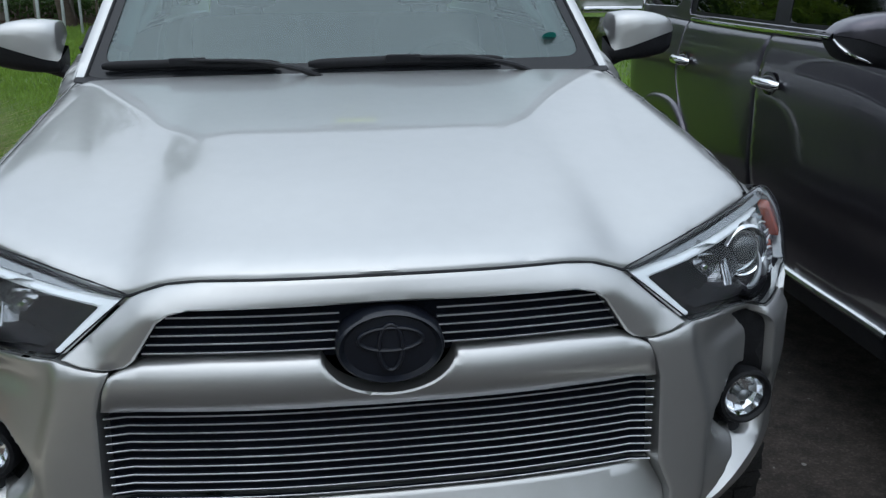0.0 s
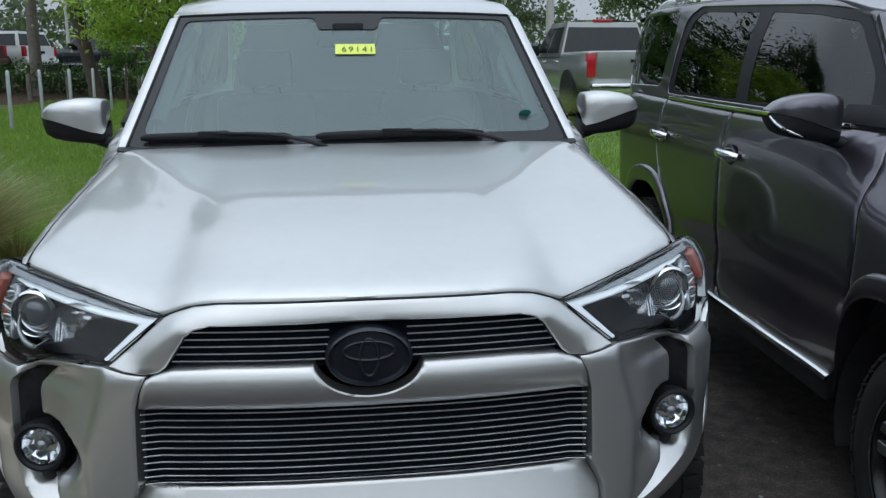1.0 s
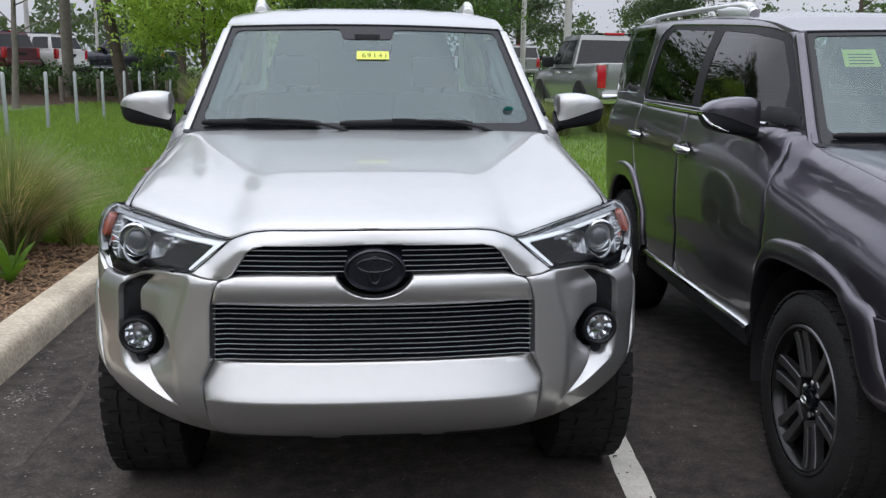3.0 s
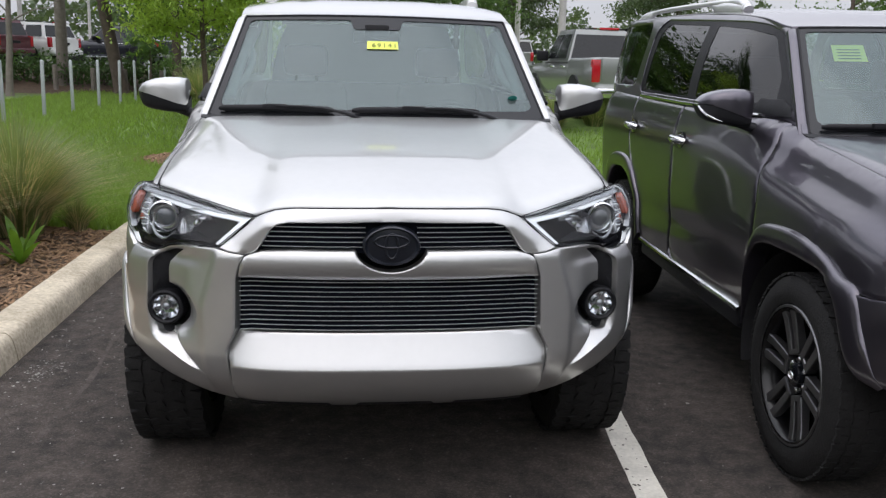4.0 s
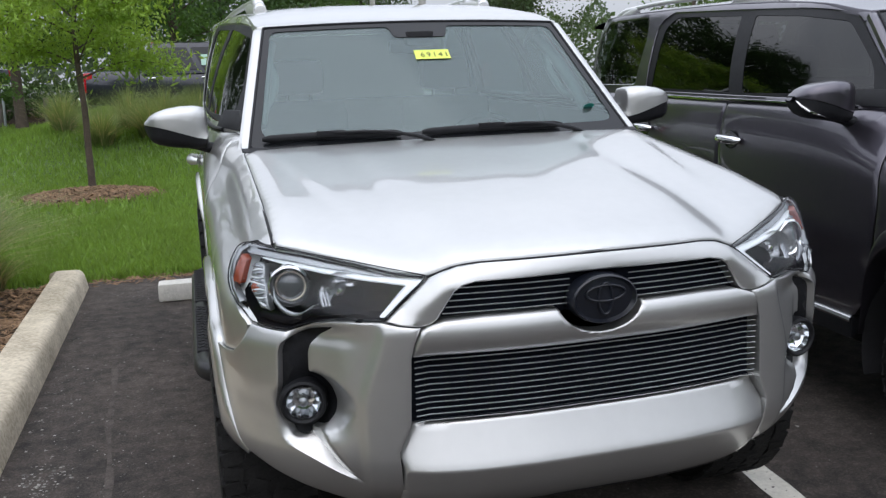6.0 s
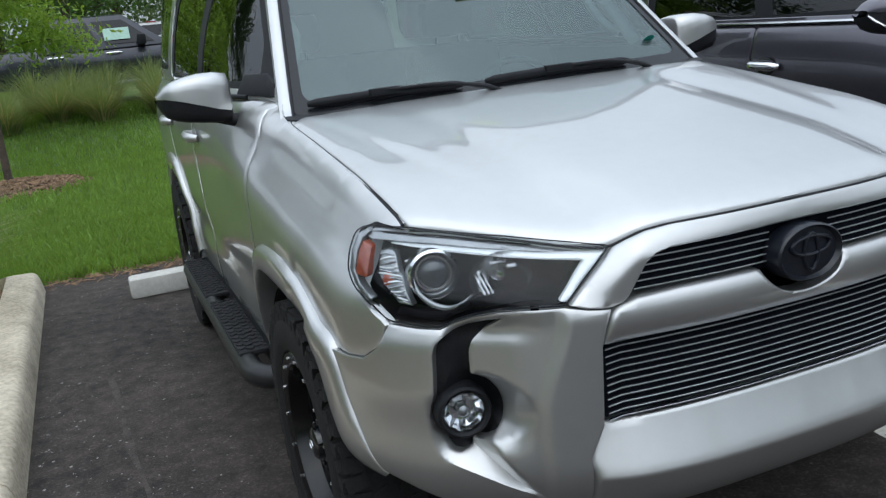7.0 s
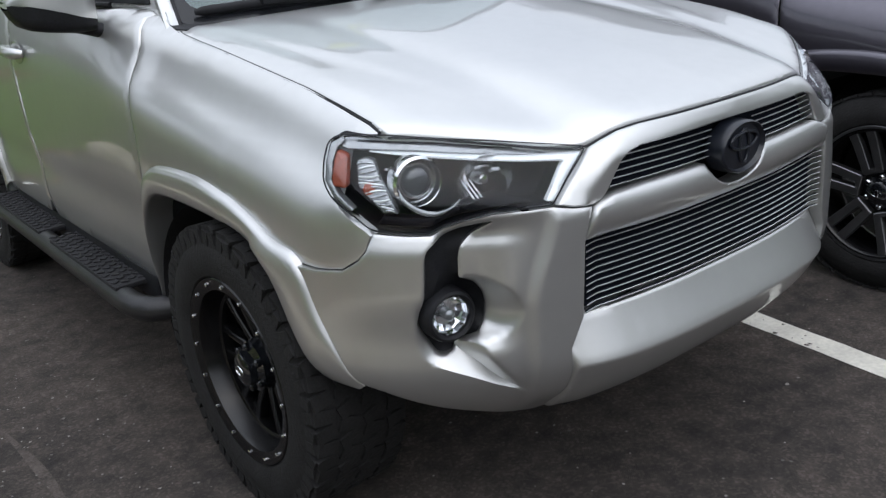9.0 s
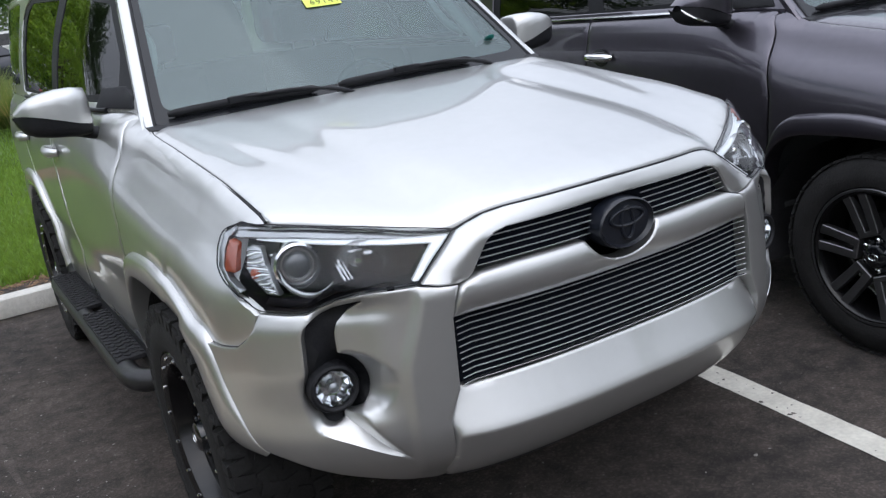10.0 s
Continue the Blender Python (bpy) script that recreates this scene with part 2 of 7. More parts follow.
def sheet(name, outline, surf, material, parent=None, label="", step=0.02, depth=0.012, roll=0.004, holes=(), angle=42, mirror=1, lines=()):
    """A panel: an outline in a surface's own two coordinates, filled, mapped by surf(a, b, offset), with rolled and returned edges."""
    from mathutils.geometry import delaunay_2d_cdt as cdt
    loops = [resample([Vector(p[:2]) for p in lp], step) for lp in (outline, *holes)]
    pts, edges, owner = [], [], []
    for lp in loops:
        k = len(pts)
        pts += lp
        edges += [(k + i, k + (i + 1) % len(lp)) for i in range(len(lp))]
    nb = len(pts)
    xs, ys = [p.x for p in loops[0]], [p.y for p in loops[0]]
    bound = np.array([(p.x, p.y) for p in pts])
    arrays = [np.array([(p.x, p.y) for p in lp]) for lp in loops]
    gx = np.arange(min(xs) + step * 0.5, max(xs), step)
    gy = np.arange(min(ys) + step * 0.5, max(ys), step)
    grid = np.array([(a + (step * 0.5 if j % 2 else 0), b) for j, b in enumerate(gy) for a in gx]) if len(gx) and len(gy) else np.zeros((0, 2))
    keep = np.zeros(len(grid), bool)
    for lp in arrays:
        a, b = np.roll(lp, 1, 0), lp
        for (ax, ay), (bx, by) in zip(a, b):
            if ay == by:
                continue
            keep ^= ((ay > grid[:, 1]) != (by > grid[:, 1])) & (grid[:, 0] < (bx - ax) * (grid[:, 1] - ay) / (by - ay) + ax)
    grid = grid[keep]
    if len(grid):
        near = np.min(np.hypot(grid[:, None, 0] - bound[None, :, 0], grid[:, None, 1] - bound[None, :, 1]), 1)
        grid = grid[near > step * 0.62]
    ring, lined = [], []
    if roll:
        rr = min(0.0035, step * 0.5)
        for lp in loops:
            for i, p in enumerate(lp):
                t = (lp[(i + 1) % len(lp)] - lp[i - 1])
                if t.length < 1e-9:
                    continue
                nrm = Vector((-t.y, t.x)).normalized() * rr
                for q in (p + nrm, p - nrm):
                    if sum(inside(q, l2) for l2 in loops) % 2 == 1:
                        ring.append(q)
                        break
    for ln in lines:
        dense = [Vector(ln[0][:2])]
        for p, q in zip(ln, ln[1:]):
            p, q = Vector(p[:2]), Vector(q[:2])
            k = max(1, int((q - p).length / (step * 0.6)))
            dense += [p.lerp(q, j / k) for j in range(1, k + 1)]
        if len(grid):
            da = np.array([(p.x, p.y) for p in dense])
            grid = grid[np.min(np.hypot(grid[:, None, 0] - da[None, :, 0], grid[:, None, 1] - da[None, :, 1]), 1) > step * 0.35]
        lined.append(dense)
    allp = pts + [Vector((float(a), float(b))) for a, b in grid] + ring
    for dense in lined:
        edges += [(len(allp) + i, len(allp) + i + 1) for i in range(len(dense) - 1)]
        allp += dense
    v, _, f, ov, _, _ = cdt(allp, edges, [], 0, 1e-5)
    f = [t for t in f if sum(inside((v[t[0]] + v[t[1]] + v[t[2]]) / 3, lp) for lp in loops) % 2 == 1]
    rim = set()
    for i, src in enumerate(ov):
        if any(s < nb for s in src):
            rim.add(i)
    me = bpy.data.meshes.new(name)
    verts = [Vector(surf(p.x, p.y, -roll if i in rim else 0.0)) for i, p in enumerate(v)]
    count = {}
    for t in f:
        for i in range(len(t)):
            e = (t[i], t[(i + 1) % len(t)])
            count[tuple(sorted(e))] = count.get(tuple(sorted(e)), []) + [e]
    faces = [list(t) for t in f]
    low = {}
    for key, es in count.items():
        if len(es) == 1:
            a, b = es[0]
            for i in (a, b):
                if i not in low:
                    low[i] = len(verts)
                    verts.append(Vector(surf(v[i].x, v[i].y, -depth)))
            faces.append([b, a, low[a], low[b]])
    if mirror < 0:
        verts = [Vector((-p.x, p.y, p.z)) for p in verts]
        faces = [q[::-1] for q in faces]
    me.from_pydata(verts, [], faces)
    # turn the skin so that its front looks outwards
    vote = 0.0
    for t in f[:: max(1, len(f) // 60)]:
        p = [verts[i] for i in t[:3]]
        c = (v[t[0]] + v[t[1]] + v[t[2]]) / 3
        out = Vector(surf(c.x, c.y, 0.01)) - Vector(surf(c.x, c.y, 0.0))
        out.x *= mirror
        vote += (p[1] - p[0]).cross(p[2] - p[0]).normalized().dot(out) * (1 if mirror > 0 else -1)
    if vote < 0:
        me.flip_normals()
    return finish(name, me, material, parent, label, True, angle)


def box(bm, lo, hi, bevel=0.0, m=None):
    r = bmesh.ops.create_cube(bm, size=1, matrix=Matrix.Translation([(a + b) / 2 for a, b in zip(lo, hi)]) @ Matrix.Diagonal([*(b - a for a, b in zip(lo, hi)), 1]))
    vs = r["verts"]
    if bevel:
        es = {e for v in vs for e in v.link_edges}
        g = bmesh.ops.bevel(bm, geom=list(es), offset=bevel, segments=2, affect="EDGES", profile=0.6)
        vs = list({v for f in g["faces"] for v in f.verts} | {v for v in vs if v.is_valid})
    if m is not None:
        bmesh.ops.transform(bm, matrix=m, verts=[v for v in vs if v.is_valid])
    return vs


def lathe(bm, prof, n=48, m=None):
    """Turns a profile of (radius, along) pairs round the x axis."""
    rings = []
    for r, a in prof:
        rings.append([bm.verts.new((a, r * math.cos(2 * math.pi * i / n), r * math.sin(2 * math.pi * i / n))) for i in range(n)])
    for p, q in zip(rings, rings[1:]):
        for i in range(n):
            bm.faces.new((p[i], p[(i + 1) % n], q[(i + 1) % n], q[i]))
    if m is not None:
        bmesh.ops.transform(bm, matrix=m, verts=[v for r in rings for v in r])
    return rings


def tube(bm, pts, radius, n=8, caps=True, flat=1.0):
    """A tube along points; radius may be one number or one a point; flat squeezes it in its second direction."""
    pts = [Vector(p) for p in pts]
    rad = radius if isinstance(radius, (list, tuple)) else [radius] * len(pts)
    rings, up = [], None
    for i, p in enumerate(pts):
        d = (pts[min(i + 1, len(pts) - 1)] - pts[max(i - 1, 0)]).normalized()
        if up is None:
            up = Vector((0, 0, 1)) if abs(d.z) < 0.9 else Vector((1, 0, 0))
        s = d.cross(up).normalized()
        up = s.cross(d).normalized()
        rings.append([bm.verts.new(p + (s * math.cos(2 * math.pi * j / n) + up * flat * math.sin(2 * math.pi * j / n)) * rad[i]) for j in range(n)])
    for a, b in zip(rings, rings[1:]):
        for j in range(n):
            bm.faces.new((a[j], a[(j + 1) % n], b[(j + 1) % n], b[j]))
    if caps:
        bm.faces.new(rings[0][::-1])
        bm.faces.new(rings[-1])
    return rings


def strip(bm, lines):
    """A skin over rows of points, all of one length."""
    rows = [[bm.verts.new(p) for p in row] for row in lines]
    for a, b in zip(rows, rows[1:]):
        for i in range(len(a) - 1):
            bm.faces.new((a[i], a[i + 1], b[i + 1], b[i]))
    return rows


def path2(pts, n=60):
    """Evenly spaced points on a smooth open curve through a few points (Catmull-Rom)."""
    p = [Vector(q) for q in pts]
    p = [p[0] * 2 - p[1]] + p + [p[-1] * 2 - p[-2]]
    dense = []
    for i in range(1, len(p) - 2):
        for j in range(16):
            t = j / 16
            dense.append(0.5 * (2 * p[i] + (p[i + 1] - p[i - 1]) * t + (2 * p[i - 1] - 5 * p[i] + 4 * p[i + 1] - p[i + 2]) * t * t + (3 * p[i] - p[i - 1] - 3 * p[i + 1] + p[i + 2]) * t ** 3))
    dense.append(p[-2])
    acc = [0.0]
    for a, b in zip(dense, dense[1:]):
        acc.append(acc[-1] + (b - a).length)
    out = []
    for k in range(n):
        s = acc[-1] * k / (n - 1)
        i = min(int(np.searchsorted(acc, s)), len(acc) - 1)
        i = max(i, 1)
        u = (s - acc[i - 1]) / max(acc[i] - acc[i - 1], 1e-9)
        out.append(dense[i - 1].lerp(dense[i], u))
    return out


def thing(name, label, category, group="", kind="", at=None):
    ob = tagged(new(name), label, category, group, kind)
    if at is not None:
        ob.matrix_world = at
    return ob


# ---- the shape of the sport utility vehicle: x across, y back from its nose, z up ----
NOSE = path2([(0, 0.078), (0.2, 0.083), (0.40, 0.105), (0.50, 0.126), (0.58, 0.152), (0.66, 0.19), (0.73, 0.243), (0.79, 0.30),
              (0.85, 0.375), (0.89, 0.45), (0.918, 0.53), (0.932, 0.62), (0.936, 0.75), (0.936, 0.9)], 240)
NLEN = sum((b - a).length for a, b in zip(NOSE, NOSE[1:]))
NU = np.linspace(0, NLEN, 240)
NX, NY = np.array([p.x for p in NOSE]), np.array([p.y for p in NOSE])
edge_y = hermite((0, 0.090), (0.15, 0.098), (0.30, 0.122), (0.375, 0.143), (0.425, 0.163), (0.6, 0.275), (0.76, 0.404), (0.86, 0.485), (0.95, 0.55))
edge_z = hermite((0, 1.097), (0.3, 1.091), (0.36, 1.083), (0.40, 1.068), (0.43, 1.058), (0.6, 1.088), (0.76, 1.115), (0.87, 1.108), (0.95, 1.10))
FOG = (0.730, 0.729)
lip_z = hermite((0.5996, 0.516), (0.6275, 0.535), (0.67, 0.559), (0.716, 0.587), (0.76, 0.6105), (0.777, 0.620), (0.789, 0.635), (0.80, 0.66))
ledge_z = hermite((0.5996, 0.5175), (0.628, 0.5415), (0.669, 0.573), (0.714, 0.617), (0.7435, 0.644), (0.80, 0.70))


def U(x):
    """Along the nose, from the lateral place."""
    return math.copysign(float(np.interp(abs(x), NX[:200], NU[:200])), x)


def UY(y):
    """Along the nose, from the place behind its tip, on the flank."""
    return float(np.interp(y, NY[40:], NU[40:]))


def nose(u, z, o=0.0):
    """The front's skin: u along the plan curve, z up, o outwards."""
    s, a = (-1 if u < 0 else 1), abs(u)
    x, y = float(np.interp(a, NU, NX)), float(np.interp(a, NU, NY))
    x2, y2 = float(np.interp(a + 0.004, NU, NX)), float(np.interp(a + 0.004, NU, NY))
    x1, y1 = float(np.interp(a - 0.004, NU, NX)), float(np.interp(a - 0.004, NU, NY))
    t = Vector((x2 - x1, y2 - y1)).normalized()
    d = o
    zb = 0.95 + 0.08 * smooth(0.5, 0.38, x)
    zt = edge_z(x)
    lean = max(edge_y(x) - y, 0) * max(0.0, (z - zb) / max(zt - zb, 0.02)) ** 1.4
    # bumper corner: shoulder under the lamp, tuck towards the bottom
    k = smooth(0.58, 0.66, x) * (1 - smooth(0.85, 0.92, x))
    d += k * (0.012 * smooth(0.66, 0.80, z) - 0.022 * smooth(0.875, 0.945, z)) * (1 - smooth(0.955, 0.97, z))
    d -= 0.115 * max(0.0, (0.615 - z) / 0.2) ** 2
    # pillar beside the grille stands proud, with a crease on its outer side
    crease = 0.540 + 0.050 * smooth(0.95, 0.74, z)
    d += 0.013 * (1 - smooth(crease - 0.006, crease + 0.024, x)) * smooth(0.97, 0.92, z) * smooth(0.43, 0.52, z) * smooth(0.44, 0.475, x)
    # the inner side of the lamp channel lies deeper than its outer lip
    d -= 0.032 * smooth(crease + 0.01, 0.70, x) * (1 - smooth(0.745, 0.765, x)) * smooth(0.955, 0.90, z) * smooth(0.63, 0.70, z)
    # teardrop scoop on the inner side of the fog lamp
    ex = (FOG[0] - x) / (0.114 if x < FOG[0] else 0.05)
    ez = (z - FOG[1]) / (0.088 if z > FOG[1] else 0.068)
    r = math.hypot(ex, ez)
    if 0.50 < x < 0.86:
        d -= 0.050 * max(0.0, 1 - r) ** 0.65
        # wedge below the fog lamp: a sharp lip, a ledge behind it, and a slope back out
        if 0.60 < x < 0.80:
            zl, zu = lip_z(x), ledge_z(x)
            deep = 0.048 * smooth(0.595, 0.76, x) * (1 - smooth(0.775, 0.80, x))
            if z > zl:
                d -= deep * ((z - zl) / max(zu - zl, 1e-4) if z < zu else max(0.0, 1 - (z - zu) / (0.012 + 0.07 * smooth(0.60, 0.75, x))))
    return (s * (x + t.y * d), y - t.x * d + lean, z)


fender_top = hermite((0.38, 1.100), (0.40, 1.114), (0.43, 1.130), (0.45, 1.138), (0.51, 1.1515), (0.6, 1.170), (0.7, 1.189), (0.8, 1.2035), (0.91, 1.219), (1.1, 1.2465), (1.3, 1.2735), (1.36, 1.284), (1.5, 1.318), (1.7, 1.340), (2.2, 1.348), (3, 1.355), (4, 1.372), (4.8, 1.385))
top_x = hermite((0.38, 0.765), (1.36, 0.772), (1.5, 0.80), (1.75, 0.842), (2.1, 0.866), (3, 0.875), (4, 0.865), (4.8, 0.835))
round_fender = hermite((0, 0), (0.02, 0.20), (0.05, 0.34), (0.085, 0.43), (0.115, 0.55), (0.15, 0.76), (0.185, 0.88), (0.23, 0.955), (0.3, 0.985), (0.5, 1.0), (0.75, 0.93), (0.95, 0.75))
round_door = hermite((0, 0), (0.03, 0.30), (0.06, 0.5), (0.11, 0.72), (0.17, 0.9), (0.24, 1.0), (0.4, 0.98), (0.6, 0.82), (0.75, 0.62), (0.95, 0.3))


drip_z = hermite((1.86, 1.738), (1.95, 1.752), (2.2, 1.80), (2.6, 1.838), (3.0, 1.858), (3.5, 1.87), (4.2, 1.878), (4.8, 1.862))
drip_x = hermite((1.86, 0.661), (2.2, 0.667), (2.6, 0.672), (3.0, 0.70), (3.5, 0.73), (4.2, 0.76), (4.8, 0.75))


def side(y, z, o=0.0):
    """The flank's skin: half width at a place along the vehicle and a height."""
    zt, xt = fender_top(y), top_x(y)
    if z > zt:
        t = (z - zt) / (drip_z(y) - zt)
        x = xt + (drip_x(y) - xt) * (0.45 * t + 0.55 * t ** 2.2)
        b = (z - 1.29) / 0.448
        ws = 0.780 - 0.120 * b
        x += (ws - x) * (1 - smooth(0.0, 0.35, y - 1.40 - 0.494 * b)) * smooth(1.34, 1.46, y)
    else:
        k = smooth(1.25, 1.9, y)
        f = round_fender(zt - z) * (1 - k) + round_door(zt - z) * k
        x = xt + (0.925 - xt) * f
        if 1.5 < y < 3.6:
            x -= 0.010 * math.exp(-((z - 0.72) / 0.07) ** 2)
    lim = float(np.interp(y, NY[40:], NX[40:]))
    if y < 0.9:
        x = -math.log(math.exp(-70 * x) + math.exp(-70 * (lim + 0.006))) / 70
    if y > 4.3:
        x -= (0.16 if z < zt else 0.08) * ((y - 4.3) / 0.5) ** 2
    return (x + o, y, z)


hood_rise = hermite((0, 0), (0.03, 0.11), (0.09, 0.22), (0.25, 0.43), (0.5, 0.63), (0.75, 0.82), (1, 1))


def hood(x, y, o=0.0):
    a = abs(x)
    yf, zf = edge_y(a), edge_z(a)
    t = max(0.0, (y - yf) / (1.33 - yf))
    z = zf + (1.290 - zf) * hood_rise(t)
    # raised shoulders: soft towards the middle, a crease on their outer side
    crest, foot = 0.52 + 0.175 * (y - 0.38) / 0.89, 0.375 + 0.10 * (y - 0.34) / 0.86
    z += 0.005 * smooth(foot - 0.05, foot + 0.07, a) * (1 - smooth(crest - 0.010, crest + 0.028, a)) * smooth(0.10, 0.42, t) * smooth(1.06, 0.9, t)
    z += 0.012 * (1 - (a / 0.77) ** 2) * smooth(0.1, 0.6, t) - 0.012 * smooth(0.715, 0.775, a) * smooth(0.0, 0.2, t)
    z += 0.5 * min(t, 0)
    return (x, y, z + o)


def shield(a, b, o=0.0):
    """The windshield: a across (-1 to 1), b from its foot to its head."""
    w = 0.747 + (0.626 - 0.747) * b
    return (a * w, 1.40 + 0.494 * b - (0.085 - 0.045 * b) * (1 - a * a) - 0.7 * o, 1.29 + 0.448 * b + 0.012 * b * (1 - a * a) + 0.7 * o)


def pillar(a, b, o=0.0):
    """The strip of body between the windshield's edge and the flank: a from 0 at the glass to 1."""
    g, w = 0.747 + (0.626 - 0.747) * b, 0.790 + (0.668 - 0.790) * b
    k = 0.010 * math.sin(math.pi * min(max(a, 0), 1) * 0.62) - 0.004 * a
    return (g + (w - g) * a, 1.40 + 0.494 * b - 0.7 * (o + k) + 0.012 * a * a, 1.29 + 0.448 * b + 0.7 * (o + k) - 0.006 * a * a)


def roof(x, y, o=0.0):
    e = (abs(x) / drip_x(y)) ** 4
    return (x, y, drip_z(y) + 0.004 + (0.014 + 0.026 * smooth(1.9, 2.4, y)) * (1 - e) - 0.006 * math.exp(-((abs(x) - 0.36) / 0.03) ** 2) * smooth(2.1, 2.4, y) + o)


skid_y = hermite((0.36, 0.26), (0.41, 0.185), (0.45, 0.132), (0.50, 0.090), (0.55, 0.062), (0.568, 0.0535), (0.573, 0.052), (0.578, 0.0535), (0.60, 0.064), (0.65, 0.0875), (0.69, 0.105), (0.72, 0.116))


def skid(x, z, o=0.0):
    return (x, skid_y(z) + float(np.interp(abs(x), NX[:200], NY[:200])) * 0.8 - 0.075 + 0.03 * (abs(x) / 0.5) ** 6 - o, z)


def both(half):
    """A symmetric outline from its half at positive x, first and last points on the middle."""
    return [*half, *[(-p[0], *p[1:]) for p in half[::-1]]]


def nosed(pts):
    return [(U(p[0]), *p[1:]) for p in pts]


def bar_mesh(name, half, z, tall=0.004, deep=0.016, front=-0.004, x0=None):
    """One slat of the billet grille, bent to the nose."""
    bm = bmesh.new()
    xs = np.linspace(-half if x0 is None else x0, half, 28)
    rows = []
    for dz, do in ((-tall / 2, front - deep), (-tall / 2, front), (-tall / 4, front + 0.0012), (tall / 4, front + 0.0012), (tall / 2, front), (tall / 2, front - deep), (-tall / 2, front - deep)):
        rows.append([Vector(nose(U(float(x)), z, do)) + Vector((0, 0, dz)) for x in xs])
    strip(bm, rows)
    # only fronts are bright; dark tops and backs paint the shade between slats
    faces = list(bm.faces)
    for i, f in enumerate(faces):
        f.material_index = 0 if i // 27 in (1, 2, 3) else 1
    bmesh.ops.remove_doubles(bm, verts=bm.verts, dist=1e-5)
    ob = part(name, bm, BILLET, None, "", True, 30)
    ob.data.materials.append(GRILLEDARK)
    return ob


def dup(ob, m, parent):
    """A second copy of a part and its pieces, sharing the meshes."""
    made = {}
    for o in (ob, *ob.children_recursive):
        c = o.copy()
        scene.collection.objects.link(c)
        made[o] = c
        c.parent = made.get(o.parent, parent)
    made[ob].matrix_basis = m @ ob.matrix_basis
    return made[ob]


FLARE_OUT = [(1.53, 0.50), (1.475, 0.74), (1.43, 0.858), (1.37, 0.916), (1.28, 0.940), (1.08, 0.951), (0.93, 0.938), (0.79, 0.905), (0.68, 0.865), (0.573, 0.839), (0.519, 0.723), (0.468, 0.612), (0.448, 0.572), (0.425, 0.552)]
FLARE_IN = [(1.545, 0.44), (1.495, 0.66), (1.455, 0.765), (1.385, 0.830), (1.28, 0.858), (1.04, 0.864), (0.89, 0.858), (0.80, 0.848), (0.72, 0.816), (0.657, 0.755), (0.603, 0.656), (0.552, 0.586), (0.512, 0.552), (0.445, 0.536)]
REAR_OUT = [(3.30, 0.52), (3.33, 0.66), (3.39, 0.80), (3.50, 0.92), (3.64, 0.975), (3.85, 0.985), (4.03, 0.955), (4.16, 0.87), (4.25, 0.74), (4.30, 0.56)]
REAR_IN = [(3.34, 0.44), (3.37, 0.60), (3.43, 0.73), (3.53, 0.83), (3.66, 0.885), (3.83, 0.89), (3.98, 0.865), (4.09, 0.79), (4.17, 0.68), (4.22, 0.52)]


def flare(outer, inner, paint, parent, mirror):
    a, b = path2(outer, 70), path2(inner, 70)

    def at(p, out):
        q = side(p.x, p.y)
        flank = Vector((max(q[0], 0.90) + out, q[1], q[2]))
        if p.x > 0.75:
            return flank
        q = nose(UY(max(p.x, 0.2)), p.y, 0.0)
        n = Vector((q[0] - 0.55, q[1] - 0.95)).normalized() if p.x < 0.5 else Vector((1, -0.1))
        return Vector((q[0] + n.x * out, q[1] + n.y * out, q[2])).lerp(flank, smooth(0.80, 0.88, p.y))
    bm = bmesh.new()
    rows = []
    for k, out in ((-0.02, -0.01), (0.0, 0.001), (0.05, 0.012), (0.12, 0.0185), (0.24, 0.021), (0.6, 0.022), (0.90, 0.020), (1.0, 0.015), (1.01, 0.004), (1.02, -0.07)):
        fade = [min(1, 0.25 + 0.75 * smooth(0, 0.10, i / 69)) * (1 - 0.35 * smooth(0.68, 0.80, i / 69)) * (1 - 0.9 * smooth(0.90, 1.0, i / 69)) if outer is FLARE_OUT else 1 for i in range(70)]
        rows.append([at(p.lerp(q, k), out * (f if out > 0 else 1)) for p, q, f in zip(a, b, fade)])
    rows = [[Vector((mirror * p.x, p.y, p.z)) for p in r] for r in rows]
    strip(bm, rows)
    return part("wheel_arch_flare", bm, paint, parent, "", True, 60)


def liner(yc, parent, mirror):
    bm = bmesh.new()
    rows = []
    for x in (0.50, 0.70, 0.88, 0.905):
        rows.append([(mirror * x, yc + 0.54 * math.cos(a), 0.42 + 0.455 * math.sin(a)) for a in np.linspace(-0.3, math.pi - 0.40, 28)])
    strip(bm, rows)
    ring = [(mirror * 0.50, yc + 0.54 * math.cos(a), 0.42 + 0.455 * math.sin(a)) for a in np.linspace(-0.3, math.pi - 0.40, 28)]
    bm.faces.new([bm.verts.new(p) for p in ring])
    return part("wheel_well", bm, TEXTURED, parent, "", True, 50)


